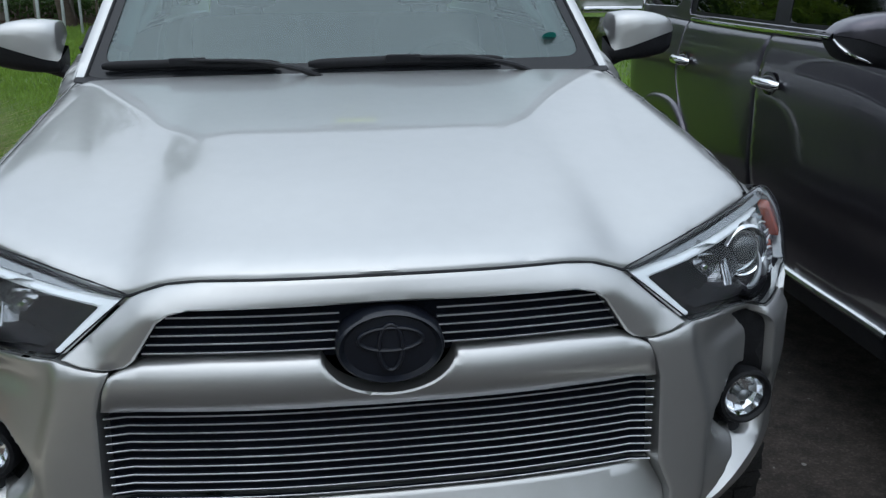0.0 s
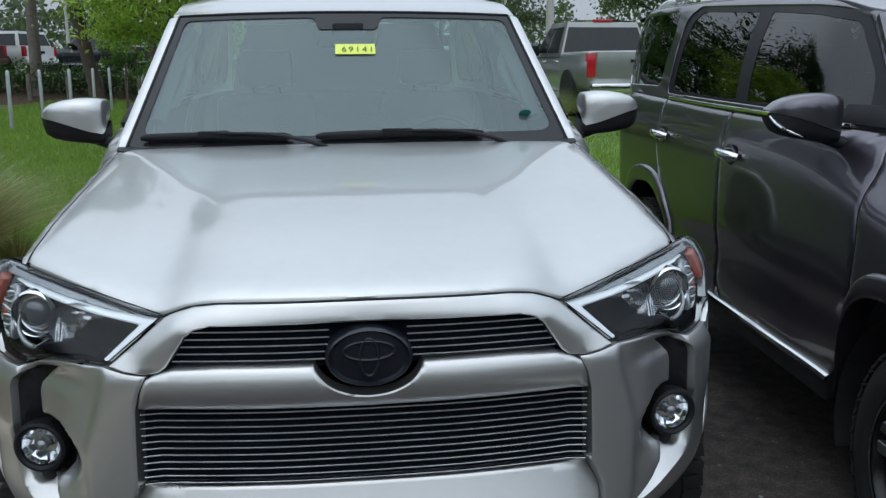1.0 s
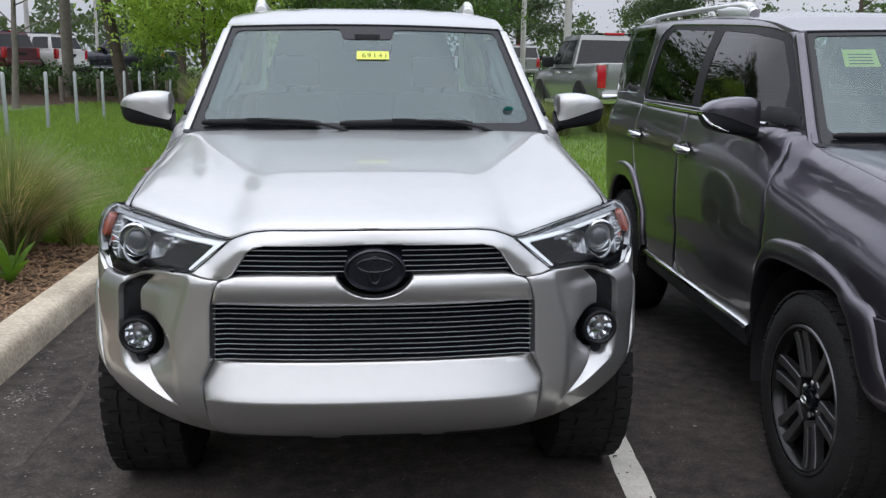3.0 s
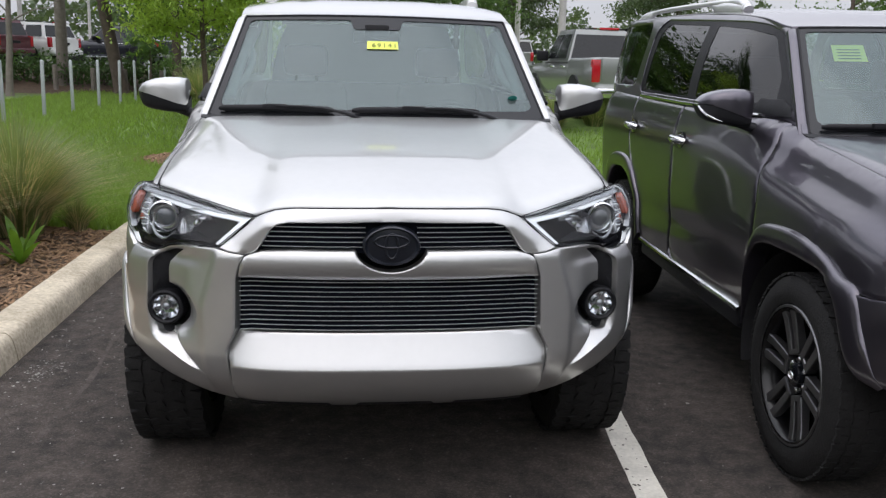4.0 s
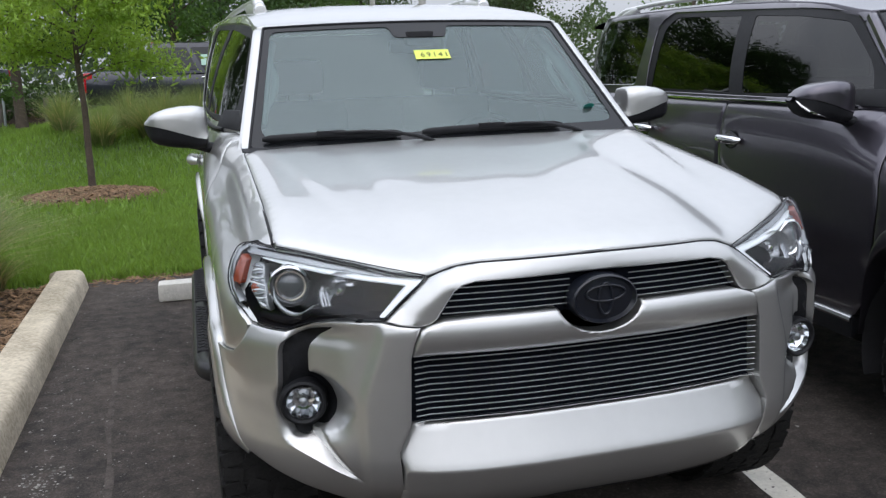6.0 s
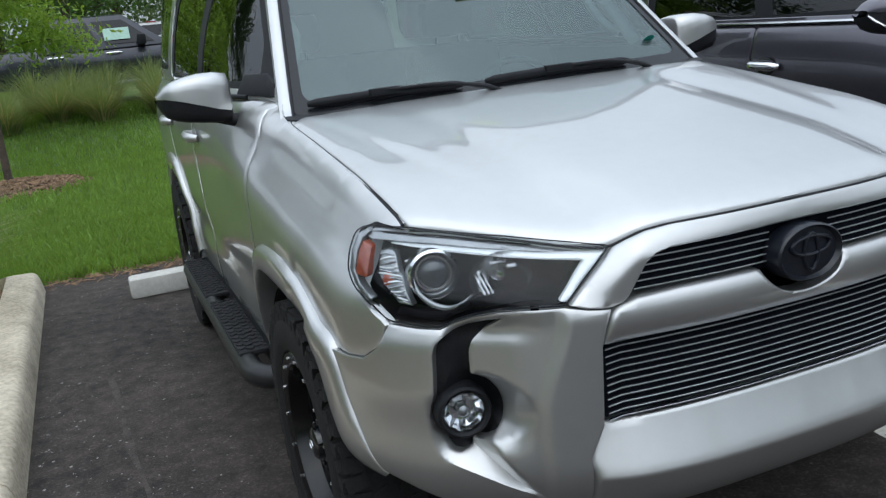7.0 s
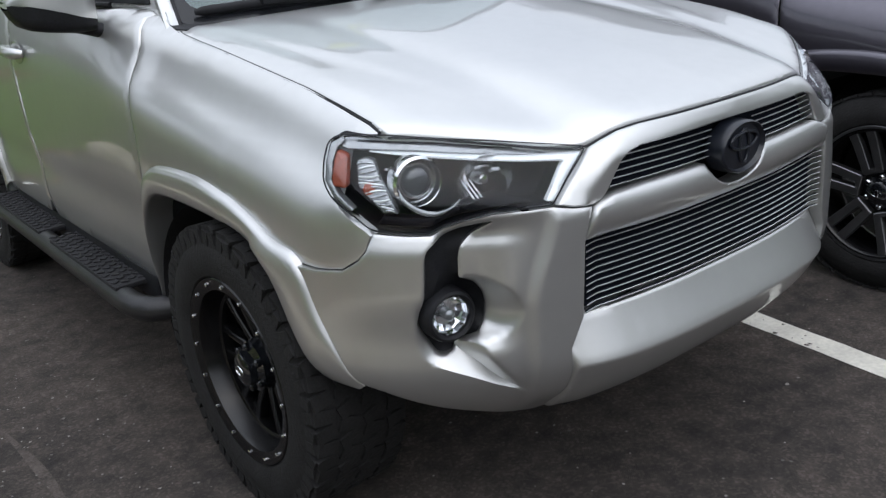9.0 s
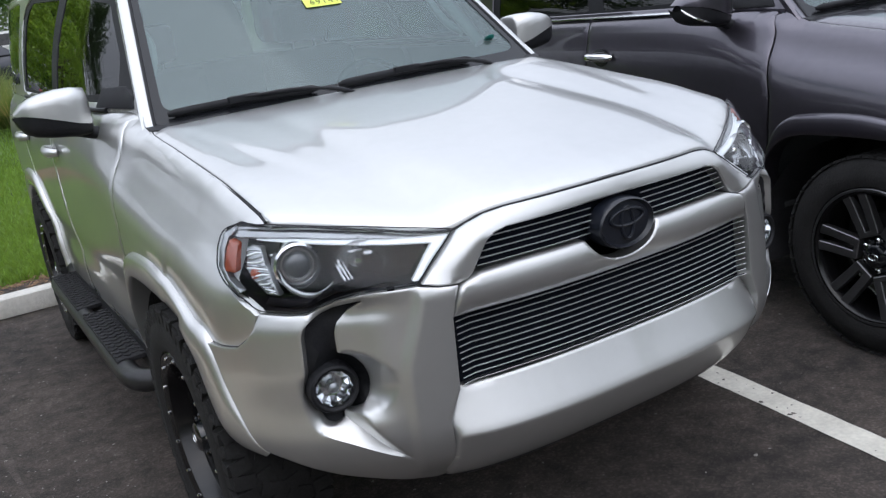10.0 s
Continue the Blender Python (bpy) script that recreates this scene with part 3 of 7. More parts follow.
def wheel(parent, kind):
    """A wheel with its axle along x, the outer face towards -x."""
    big = kind == "offroad"
    R, W, rim_r = (0.420, 0.272, 0.264) if big else (0.402, 0.245, 0.268)
    h = W / 2
    bm = bmesh.new()
    if big:
        lathe(bm, [(rim_r + 0.004, h - 0.02), (rim_r - 0.018, h - 0.05), (rim_r - 0.045, 0.03), (rim_r - 0.052, -h + 0.095), (rim_r - 0.050, -h + 0.090), (rim_r - 0.043, -h + 0.060), (rim_r - 0.034, -h + 0.022), (rim_r - 0.030, -h + 0.012),
                   (rim_r - 0.022, -h + 0.009), (rim_r - 0.010, -h + 0.006), (rim_r + 0.004, -h + 0.003), (rim_r + 0.008, -h + 0.007), (rim_r + 0.004, -h + 0.018)], 72)
    else:
        lathe(bm, [(rim_r + 0.004, h - 0.02), (rim_r - 0.018, h - 0.05), (rim_r - 0.03, 0.03), (rim_r - 0.022, -h + 0.06), (rim_r - 0.012, -h + 0.035), (rim_r + 0.004, -h + 0.018),
               (rim_r + 0.008, -h + 0.008), (rim_r + 0.004, -h + 0.004), (rim_r - 0.012, -h + 0.006), (rim_r - 0.020, -h + 0.016), (rim_r - 0.026, -h + 0.05)], 72)
    ob = part("wheel", bm, RIMBLACK, parent, "black alloy wheel" if big else "dark alloy wheel with machined twin spokes", True, 35)
    bm = bmesh.new()
    lathe(bm, [(rim_r + 0.002, -h + 0.022), (rim_r + 0.012, -h + 0.004), (rim_r + 0.04, -h - 0.006), (R - 0.07, -h - 0.004), (R - 0.035, -h + 0.006), (R - 0.016, -h + 0.022), (R - 0.010, -h + 0.04),
               (R - 0.008, 0), (R - 0.010, h - 0.04), (R - 0.016, h - 0.022), (R - 0.05, h), (rim_r + 0.01, h - 0.01)], 72)
    part("tyre", bm, RUBBER, ob, "chunky all-terrain tyre" if big else "", True, 30)
    bm = bmesh.new()
    n = 58 if big else 76
    for i in range(n):
        a = 2 * math.pi * i / n
        rot = Matrix.Rotation(a, 4, "X")
        wob = 0.35 if i % 2 else -0.35
        if big:
            for x0, x1, tw in ((-h + 0.006, -h + 0.062, wob * 0.5), (-h + 0.072, -0.005, -wob), (0.005, h - 0.07, wob), (h - 0.06, h - 0.006, -wob * 0.5)):
                m = rot @ Matrix.Translation(((x0 + x1) / 2, 0, R - 0.006)) @ Matrix.Rotation(tw, 4, "Z")
                box(bm, (-(x1 - x0) / 2, -0.0190, -0.010), ((x1 - x0) / 2, 0.0190, 0.0035), 0, m)
            m = rot @ Matrix.Translation((-h + 0.003, 0, R - 0.040)) @ Matrix.Rotation(0.25 * (1 if i % 2 else -1), 4, "X")
            box(bm, (-0.0035, -0.015, -0.016), (0.008, 0.015, 0.026), 0, m)
        else:
            for x0, x1 in ((-h + 0.012, -h + 0.055), (-h + 0.064, -0.012), (-0.004, h - 0.05)):
                m = rot @ Matrix.Translation(((x0 + x1) / 2, 0, R - 0.006)) @ Matrix.Rotation(wob * 0.6, 4, "Z")
                box(bm, (-(x1 - x0) / 2, -0.0142, -0.008), ((x1 - x0) / 2, 0.0142, 0.0015), 0, m)
    tread = part("tread", bm, RUBBER, ob, "", True, 30)
    tread["kind"] = "stuff"
    # disc behind the spokes, brake drum
    bm = bmesh.new()
    lathe(bm, [(0.001, 0.02), (0.15, 0.02), (0.155, 0.03), (0.155, 0.06)], 40)
    part("brake_disc", bm, mat_disc, ob)
    if big:
        for i in range(6):
            a = 2 * math.pi * (i + 0.5) / 6
            bm = bmesh.new()
            for off in (-1, 1):
                rows = []
                for r, w, x, d in ((0.045, 0.014, -h + 0.088, 0.03), (0.10, 0.012, -h + 0.080, 0.03), (0.15, 0.0105, -h + 0.074, 0.028), (rim_r - 0.050, 0.015, -h + 0.070, 0.03)):
                    c = off * (0.020 + 0.17 * max(0, r - 0.07))
                    rows.append([(x + d, c - w, r), (x + 0.004, c - w, r), (x, c - w * 0.72, r), (x + 0.002, c, r), (x, c + w * 0.72, r), (x + 0.004, c + w, r), (x + d, c + w, r)])
                strip(bm, rows)
            bmesh.ops.rotate(bm, verts=bm.verts, cent=(0, 0, 0), matrix=Matrix.Rotation(a, 3, "X"))
            part("spoke", bm, RIMBLACK, ob, "", True, 30)
        bm = bmesh.new()
        lathe(bm, [(rim_r - 0.044, -h + 0.066), (rim_r - 0.048, -h + 0.064), (rim_r - 0.058, -h + 0.068), (rim_r - 0.060, -h + 0.085)], 72)
        part("inner_ring", bm, RIMBLACK, ob, "", True, 30)
        first = None
        for i in range(16):
            a = 2 * math.pi * i / 16
            if first is None:
                bm = bmesh.new()
                lathe(bm, [(0.0055, 0.0), (0.0055, -0.005), (0.003, -0.007), (0.0003, -0.007)], 8)
                first = part("rim_bolt", bm, CHROME, ob, "bright rim bolt")
                b = first
            else:
                b = new("rim_bolt", first.data)
                b.parent = ob
                b["label"] = "bright rim bolt"
            b.matrix_basis = Matrix.Rotation(a, 4, "X") @ Matrix.Translation((-h + 0.007, 0, rim_r - 0.012))
    else:
        for i in range(6):
            a = 2 * math.pi * i / 6 - 0.35
            bm = bmesh.new()
            for off in (-1, 1):
                rows = []
                for r, w, x, d in ((0.085, 0.0170, -h + 0.030, 0.04), (0.13, 0.0175, -h + 0.028, 0.035), (0.21, 0.0185, -h + 0.022, 0.03), (rim_r - 0.008, 0.020, -h + 0.012, 0.02)):
                    c = off * (0.027 + 0.055 * (r - 0.085))
                    rows.append([(x + d, c - w, r), (x + 0.003, c - w, r), (x, c - w + 0.003, r), (x, c + w - 0.003, r), (x + 0.003, c + w, r), (x + d, c + w, r)])
                strip(bm, rows)
            strip(bm, [[(-h + 0.06, y, 0.078), (-h + 0.034, y, 0.078), (-h + 0.0305, y, 0.082), (-h + 0.0298, y, 0.098), (-h + 0.034, y, 0.101), (-h + 0.06, y, 0.101)] for y in (-0.040, -0.030, 0.030, 0.040)])
            bmesh.ops.rotate(bm, verts=bm.verts, cent=(0, 0, 0), matrix=Matrix.Rotation(a, 3, "X"))
            part("spoke", bm, MACHINED, ob, "", True, 35)
        bm = bmesh.new()
        lathe(bm, [(rim_r + 0.006, -h + 0.006), (rim_r + 0.002, -h + 0.0015), (rim_r - 0.006, -h + 0.003)], 72)
        part("rim_edge", bm, MACHINED, ob, "bright rim edge")
    bm = bmesh.new()
    lathe(bm, [(0.075, -h + 0.09), (0.072, -h + 0.055), (0.05, -h + 0.045), (0.046, -h + 0.025), (0.036, -h + 0.018), (0.0005, -h + 0.016)], 32)
    cap = part("centre_cap", bm, GLOSSBLACK, ob)
    nut = None
    for i in range(6):
        if nut is None:
            bm = bmesh.new()
            lathe(bm, [(0.0115, 0.02), (0.0115, -0.010), (0.007, -0.014), (0.0004, -0.014)], 10)
            nut = part("lug_nut", bm, CHROME if not big else GLOSSBLACK, ob)
            nb = nut
        else:
            nb = new("lug_nut", nut.data)
            nb.parent = ob
        nb.matrix_basis = Matrix.Rotation(2 * math.pi * i / 6, 4, "X") @ Matrix.Translation((-h + 0.052, 0, 0.062))
    bm = bmesh.new()
    for sx, sy in ((0.020, 0.013), (0.008, 0.013)):
        tube(bm, [(-h + 0.015, sx * math.cos(t), sy * math.sin(t)) for t in np.linspace(0, 2 * math.pi, 24)], 0.0018, 6, False)
    part("badge", bm, CHROME, cap)
    return ob


RAIL = mat("silver_rail_paint", (0.72, 0.73, 0.73), 0.3, 0.5, 0.03, 6, coat=0.5)
mat_disc = mat("brake_disc_steel", (0.05, 0.05, 0.052), 0.5, 0.7, 0.2, 20)


def lamp_frame(u, z, o):
    """A frame at a place on the nose whose z axis points out of it."""
    p = Vector(nose(u, z, o))
    du, dz = Vector(nose(u + 0.01, z, o)) - p, Vector(nose(u, z + 0.01, o)) - p
    n = du.cross(dz).normalized()
    if n.y > 0:
        n = -n
    n = (n + Vector((0, -0.9, 0))).normalized()
    s = Vector((0, 0, 1)).cross(n).normalized()
    return Matrix((Vector((s.x, n.cross(s).x, n.x, p.x)), Vector((s.y, n.cross(s).y, n.y, p.y)), Vector((s.z, n.cross(s).z, n.z, p.z)), Vector((0, 0, 0, 1))))


TURN = Matrix.Rotation(radians(90), 4, "Y")     # lathe axis x to the frame's z (its -x end looks outwards after the flip)


def headlight(parent, mirror):
    """A headlight with housing, reflectors, bright strip, amber side reflector and clear cover, on the positive side, mirrored at will."""
    half = [(0.424, 1.055), (0.60, 1.088), (0.762, 1.115), (0.835, 1.122, 0.02), (0.858, 1.110, 0.02), (0.878, 1.075, 0.02), (0.889, 1.035, 0.02), (0.886, 1.000, 0.02), (0.870, 0.968, 0.01), (0.857, 0.939, 0.01), (0.845, 0.930, 0.01),
            (0.79, 0.9235, 0.01), (0.765, 0.9240, 0.01), (0.741, 0.936, 0.01), (0.714, 0.9485, 0.02), (0.667, 0.958, 0.02), (0.616, 0.9598), (0.545, 0.957, 0.008)]
    line = rounded(nosed(half), 0.006)

    mk = dict(mirror=mirror)
    ob = sheet("headlight", line, lambda u, z, o=0.0: nose(u, z, o - (0.085 if o > -0.004 else 0.012)), LAMPBLACK, parent, "clear headlight with black bezel and bright strip", 0.02, 0.03, 0.004, **mk)
    sheet("lens_cover", line, lambda u, z, o=0.0: nose(u, z, o + 0.002), LENSCLEAR, ob, "clear plastic cover", 0.02, 0.010, 0.003, **mk)
    # thin black tube stands in for the dark gap round the cover
    bm = bmesh.new()
    tube(bm, [nose(p.x, p.y, -0.004) for p in resample(line, 0.02)] + [nose(line[0].x, line[0].y, -0.004)], 0.0018, 6, False)
    if mirror < 0:
        bmesh.ops.scale(bm, vec=(-1, 1, 1), verts=bm.verts)
    part("gasket", bm, BLACK, ob)
    # upper grey brow with the bright strip and its hook at the inner end
    brow = rounded(nosed([(0.455, 1.052), (0.60, 1.080), (0.762, 1.107), (0.835, 1.114), (0.852, 1.104), (0.838, 1.090), (0.740, 1.080), (0.60, 1.058), (0.49, 1.042)]), 0.004)
    sheet("brow", brow, lambda u, z, o=0.0: nose(u, z, o - 0.016), LAMPGREY, ob, "silvery grey brow", 0.018, 0.03, 0.004, **mk)
    groove = rounded(nosed([(0.56, 1.0685), (0.70, 1.0935), (0.815, 1.1085), (0.815, 1.1055), (0.70, 1.090), (0.56, 1.0655)]), 0.001)
    sheet("brow_groove", groove, lambda u, z, o=0.0: nose(u, z, o - 0.0135), LAMPBLACK, ob, "", 0.018, 0.004, 0.0005, **mk)
    bright = rounded(nosed([(0.436, 1.0455, 0.003), (0.555, 1.0515), (0.648, 1.0645), (0.736, 1.0775), (0.808, 1.0855, 0.002), (0.740, 1.0705), (0.652, 1.0555), (0.559, 1.041), (0.478, 1.031, 0.004), (0.552, 0.9645, 0.003), (0.534, 0.9615, 0.003)]), 0.004)
    sheet("bright_strip", bright, lambda u, z, o=0.0: nose(u, z, o - 0.010), WHITELAMP, ob, "bright white strip", 0.010, 0.015, 0.003, **mk)
    amber = rounded(nosed([(0.853, 1.092), (0.842, 1.080), (0.853, 1.0555), (0.866, 1.0175), (0.881, 1.0215), (0.879, 1.0385), (0.866, 1.0715)]), 0.006)
    sheet("amber_reflector", amber, lambda u, z, o=0.0: nose(u, z, o - 0.008), AMBER, ob, "amber side reflector", 0.012, 0.02, 0.003, **mk)
    turn = rounded(nosed([(0.836, 1.068), (0.822, 1.073), (0.810, 1.067), (0.8165, 1.034), (0.8125, 0.958), (0.832, 0.963), (0.846, 0.997), (0.852, 1.023)]), 0.005)
    lamp_bowl = sheet("turn_lamp", turn, lambda u, z, o=0.0: nose(u, z, o - 0.022), LAMPGREY, ob, "ribbed clear turn lamp", 0.012, 0.02, 0.003, **mk)
    for i in range(13):
        bm = bmesh.new()
        z = 1.062 - 0.0078 * i
        xa, xb = (0.8125 + 0.002 * min(i, 6) / 6, 0.838 + 0.011 * min(1, i / 5) - 0.022 * max(0, i - 6) / 6)
        tube(bm, [nose(U(xa + (xb - xa) * t), z + 0.003 * math.sin(3 * t + i), -0.020) for t in (0, 0.35, 0.7, 1)], [0.0014, 0.0026, 0.0026, 0.0014], 6, True)
        if mirror < 0:
            bmesh.ops.scale(bm, vec=(-1, 1, 1), verts=bm.verts)
        part("lens_rib", bm, WHITELAMP if i % 2 else REFLECT, lamp_bowl, "", True, 60)

    def place(m):
        return Matrix.Diagonal((mirror, 1, 1, 1)) @ m
    # projector
    fr = Matrix.Translation((0.738, 0.340, 1.019)) @ Matrix.Rotation(radians(14), 4, "Z") @ Matrix.Rotation(radians(90), 4, "X")
    bm = bmesh.new()
    lathe(bm, [(0.058, 0.03), (0.056, 0.0), (0.051, -0.006), (0.047, -0.001), (0.041, 0.018), (0.039, 0.010), (0.034, 0.010)], 40, place(fr @ TURN))
    pr = part("projector_ring", bm, CHROME, ob, "chromed projector ring", True, 30)
    bm = bmesh.new()
    lathe(bm, [(0.037, 0.016), (0.034, 0.002), (0.026, -0.007), (0.014, -0.011), (0.0004, -0.013)], 36, place(fr @ TURN))
    part("projector_lens", bm, LENSDARK, pr, "dark glass projector lens")
    # amber bulb behind the ribs, and the chrome cradle that runs under the projector
    bm = bmesh.new()
    lathe(bm, [(0.019, 0.014), (0.017, 0.0), (0.010, -0.006), (0.0004, -0.008)], 18, place(lamp_frame(U(0.836), 1.012, -0.026) @ TURN))
    part("turn_bulb", bm, AMBER, lamp_bowl, "amber bulb")
    bm = bmesh.new()
    tube(bm, path2([nose(U(x), z, -0.030) for x, z in ((0.800, 1.018), (0.797, 0.985), (0.780, 0.962), (0.756, 0.955), (0.730, 0.966), (0.708, 0.984))], 30), [0.002 + 0.0050 * math.sin(math.pi * i / 29) for i in range(30)], 8, True)
    if mirror < 0:
        bmesh.ops.scale(bm, vec=(-1, 1, 1), verts=bm.verts)
    part("projector_cradle", bm, LAMPGREY, ob, "polished cradle round the projector", True, 60)
    # high beam bowl and its crystal-like facets
    fr = Matrix.Translation((0.622, 0.266, 1.010)) @ Matrix.Rotation(radians(10), 4, "Z") @ Matrix.Rotation(radians(90), 4, "X")
    bm = bmesh.new()
    lathe(bm, [(0.060, -0.008), (0.054, 0.010), (0.040, 0.026), (0.014, 0.034), (0.0005, 0.034)], 14, place(fr @ TURN @ Matrix.Diagonal((1, 0.9, 1.15, 1))))
    bowl = part("high_beam_bowl", bm, REFLECT, ob, "bright high beam reflector", True, 30)
    bm = bmesh.new()
    lathe(bm, [(0.016, 0.03), (0.015, 0.004), (0.009, -0.004), (0.0004, -0.006)], 16, place(fr @ TURN))
    part("bulb", bm, CHROME, bowl)
    rim = rounded(nosed([(0.832, 1.117), (0.856, 1.106), (0.876, 1.073), (0.887, 1.035), (0.884, 1.002), (0.869, 0.971), (0.8645, 0.976), (0.877, 1.006), (0.8795, 1.034), (0.868, 1.070), (0.850, 1.098), (0.832, 1.110)]), 0.003)
    sheet("side_trim", rim, lambda u, z, o=0.0: nose(u, z, o - 0.005), LAMPGREY, ob, "pale grey edge trim", 0.012, 0.02, 0.002, **mk)
    for i, (x, z, w, h) in enumerate(((0.640, 1.036, 0.034, 0.006), (0.615, 1.028, 0.020, 0.009), (0.700, 0.968, 0.05, 0.004), (0.690, 1.005, 0.006, 0.045), (0.800, 1.045, 0.02, 0.006), (0.806, 1.02, 0.006, 0.04))):
        bm = bmesh.new()
        f2 = lamp_frame(U(x), z, -0.040)
        box(bm, (-w / 2, -h / 2, -0.01), (w / 2, h / 2, 0.006), 0.002, place(f2))
        part("reflector_facet", bm, REFLECT, ob)
    for k, x in enumerate((0.676, 0.684, 0.692)):
        bm = bmesh.new()
        tube(bm, [nose(U(x), 1.018, -0.034), nose(U(x - 0.006), 0.985, -0.030), nose(U(x - 0.008), 0.962, -0.030)], [0.0015, 0.0028, 0.0015], 6, True)
        if mirror < 0:
            bmesh.ops.scale(bm, vec=(-1, 1, 1), verts=bm.verts)
        part("light_rib", bm, REFLECT, ob, "", True, 60)
    # low black step with a raised arc along the bottom
    step = rounded(nosed([(0.845, 0.938), (0.79, 0.930), (0.765, 0.931), (0.742, 0.944), (0.714, 0.956), (0.616, 0.966), (0.575, 0.965), (0.64, 0.990), (0.71, 0.978), (0.76, 0.951), (0.80, 0.949), (0.835, 0.957)]), 0.006)
    sheet("lower_bezel", step, lambda u, z, o=0.0: nose(u, z, o - 0.022), LAMPBLACK, ob, "", 0.014, 0.03, 0.003, **mk)
    return ob


WHITELAMP = mat("white_lamp_strip", (0.82, 0.84, 0.85), 0.25, 0.2, 0.03, 10)
LENSDARK = mat("projector_glass", (0.035, 0.04, 0.045), 0.04, 0, 0.1, 10, coat=1.0)


def fog_lamp(parent, mirror):
    fr = Matrix.Diagonal((mirror, 1, 1, 1)) @ (Matrix.Translation((0.733, 0.262, FOG[1])) @ Matrix.Rotation(radians(8), 4, "Z") @ Matrix.Rotation(radians(90), 4, "X"))
    bm = bmesh.new()
    lathe(bm, [(0.062, 0.05), (0.061, 0.012), (0.058, 0.003), (0.052, 0.0), (0.046, 0.005), (0.0435, 0.014), (0.043, 0.03)], 40, fr @ TURN)
    ob = part("fog_lamp", bm, BLACK, parent, "round fog lamp in a black bezel", True, 30)
    bm = bmesh.new()
    rows = lathe(bm, [(0.044, 0.010), (0.040, 0.024), (0.028, 0.036), (0.012, 0.040), (0.0005, 0.040)], 11, fr @ TURN)
    part("reflector", bm, FOGBRIGHT, ob, "bright faceted reflector", True, 18)
    bm = bmesh.new()
    lathe(bm, [(0.044, 0.008), (0.036, 0.000), (0.022, -0.005), (0.0005, -0.007)], 32, fr @ TURN)
    part("lens", bm, LENSCLEAR, ob, "clear domed lens")
    bm = bmesh.new()
    lathe(bm, [(0.013, 0.036), (0.013, 0.012), (0.008, 0.007), (0.0005, 0.006)], 14, fr @ TURN)
    part("bulb_shield", bm, LAMPGREY, ob)
    return ob


def mirror_unit(parent, mirror, paint):
    xs = [0.890, 0.93, 0.98, 1.03, 1.065, 1.090, 1.106, 1.115]
    top = hermite((0.890, 1.444), (0.92, 1.451), (0.985, 1.451), (1.04, 1.441), (1.085, 1.424), (1.115, 1.392))
    bot = hermite((0.890, 1.285), (0.93, 1.287), (1.04, 1.301), (1.085, 1.316), (1.106, 1.345), (1.115, 1.370))
    cut = hermite((0.890, 1.322), (0.925, 1.330), (1.00, 1.356), (1.076, 1.378), (1.115, 1.384))
    fwd = hermite((0.890, 1.665), (0.97, 1.645), (1.05, 1.655), (1.09, 1.68), (1.115, 1.73))

    def ring(x, t, k=1.0):
        zc, zh = (top(x) + bot(x)) / 2, (top(x) - bot(x)) / 2 * k
        yb = 1.80
        yc, yh = (fwd(x) + yb) / 2, (yb - fwd(x)) / 2 * k
        c, s = math.cos(t), math.sin(t)
        return Vector((mirror * (x - (1 - k) * 0.035), yc - yh * math.copysign(abs(c) ** 0.5, c), zc + zh * math.copysign(abs(s) ** 0.5, s)))
    rows_cap, rows_low = [], []
    for x, k0 in [(0.890, 0.80), (0.890, 0.94)] + [(x, 1.0) for x in xs]:
        zc, zh = (top(x) + bot(x)) / 2, max((top(x) - bot(x)) / 2, 1e-4)
        k = max(-0.98, min(0.98, (cut(x) - zc) / zh))
        ts = math.copysign(math.asin(abs(k) ** (1 / 0.5)), k)
        rows_cap.append([ring(x, ts + (math.pi - ts - 0.25) * i / 14, k0) for i in range(15)])
        rows_low.append([ring(x, ts - (math.pi + ts) * i / 12, k0) for i in range(13)])
    bm = bmesh.new()
    r1 = strip(bm, rows_cap)
    bm.faces.new(r1[0])
    ob = part("wing_mirror", bm, paint, parent, "wing mirror with painted cap and black base", True, 60)
    bm = bmesh.new()
    r2 = strip(bm, [[p + Vector((0, 0.003, -0.002)) for p in r] for r in rows_low])
    bm.faces.new(r2[0])
    # arm to the door and a thin step line
    tube(bm, [(mirror * x, y, z) for x, y, z in ((0.985, 1.73, 1.305), (0.93, 1.725, 1.300), (0.88, 1.715, 1.286), (0.83, 1.71, 1.272))], [0.018, 0.026, 0.030, 0.034], 12, True, 0.75)
    part("base", bm, BLACK, ob, "black mirror base and arm", True, 50)
    bm = bmesh.new()
    bm.faces.new([bm.verts.new((mirror * x, 1.803, z)) for x, z in ((0.905, 1.305), (1.07, 1.32), (1.098, 1.365), (1.06, 1.41), (0.95, 1.435), (0.905, 1.425))])
    part("mirror_glass", bm, CHROME, ob)
    if paint is CHARCOAL:
        bm = bmesh.new()
        tube(bm, [ring(x, -0.10 - 0.16 * i) + Vector((0, -0.002, -0.004)) for i, x in enumerate((1.114, 1.104, 1.085, 1.055, 1.025))], [0.004, 0.007, 0.006, 0.004, 0.001], 8, True)
        part("accent", bm, CHROME, ob, "chrome accent")
        ob.location.z = 0.015
    return ob


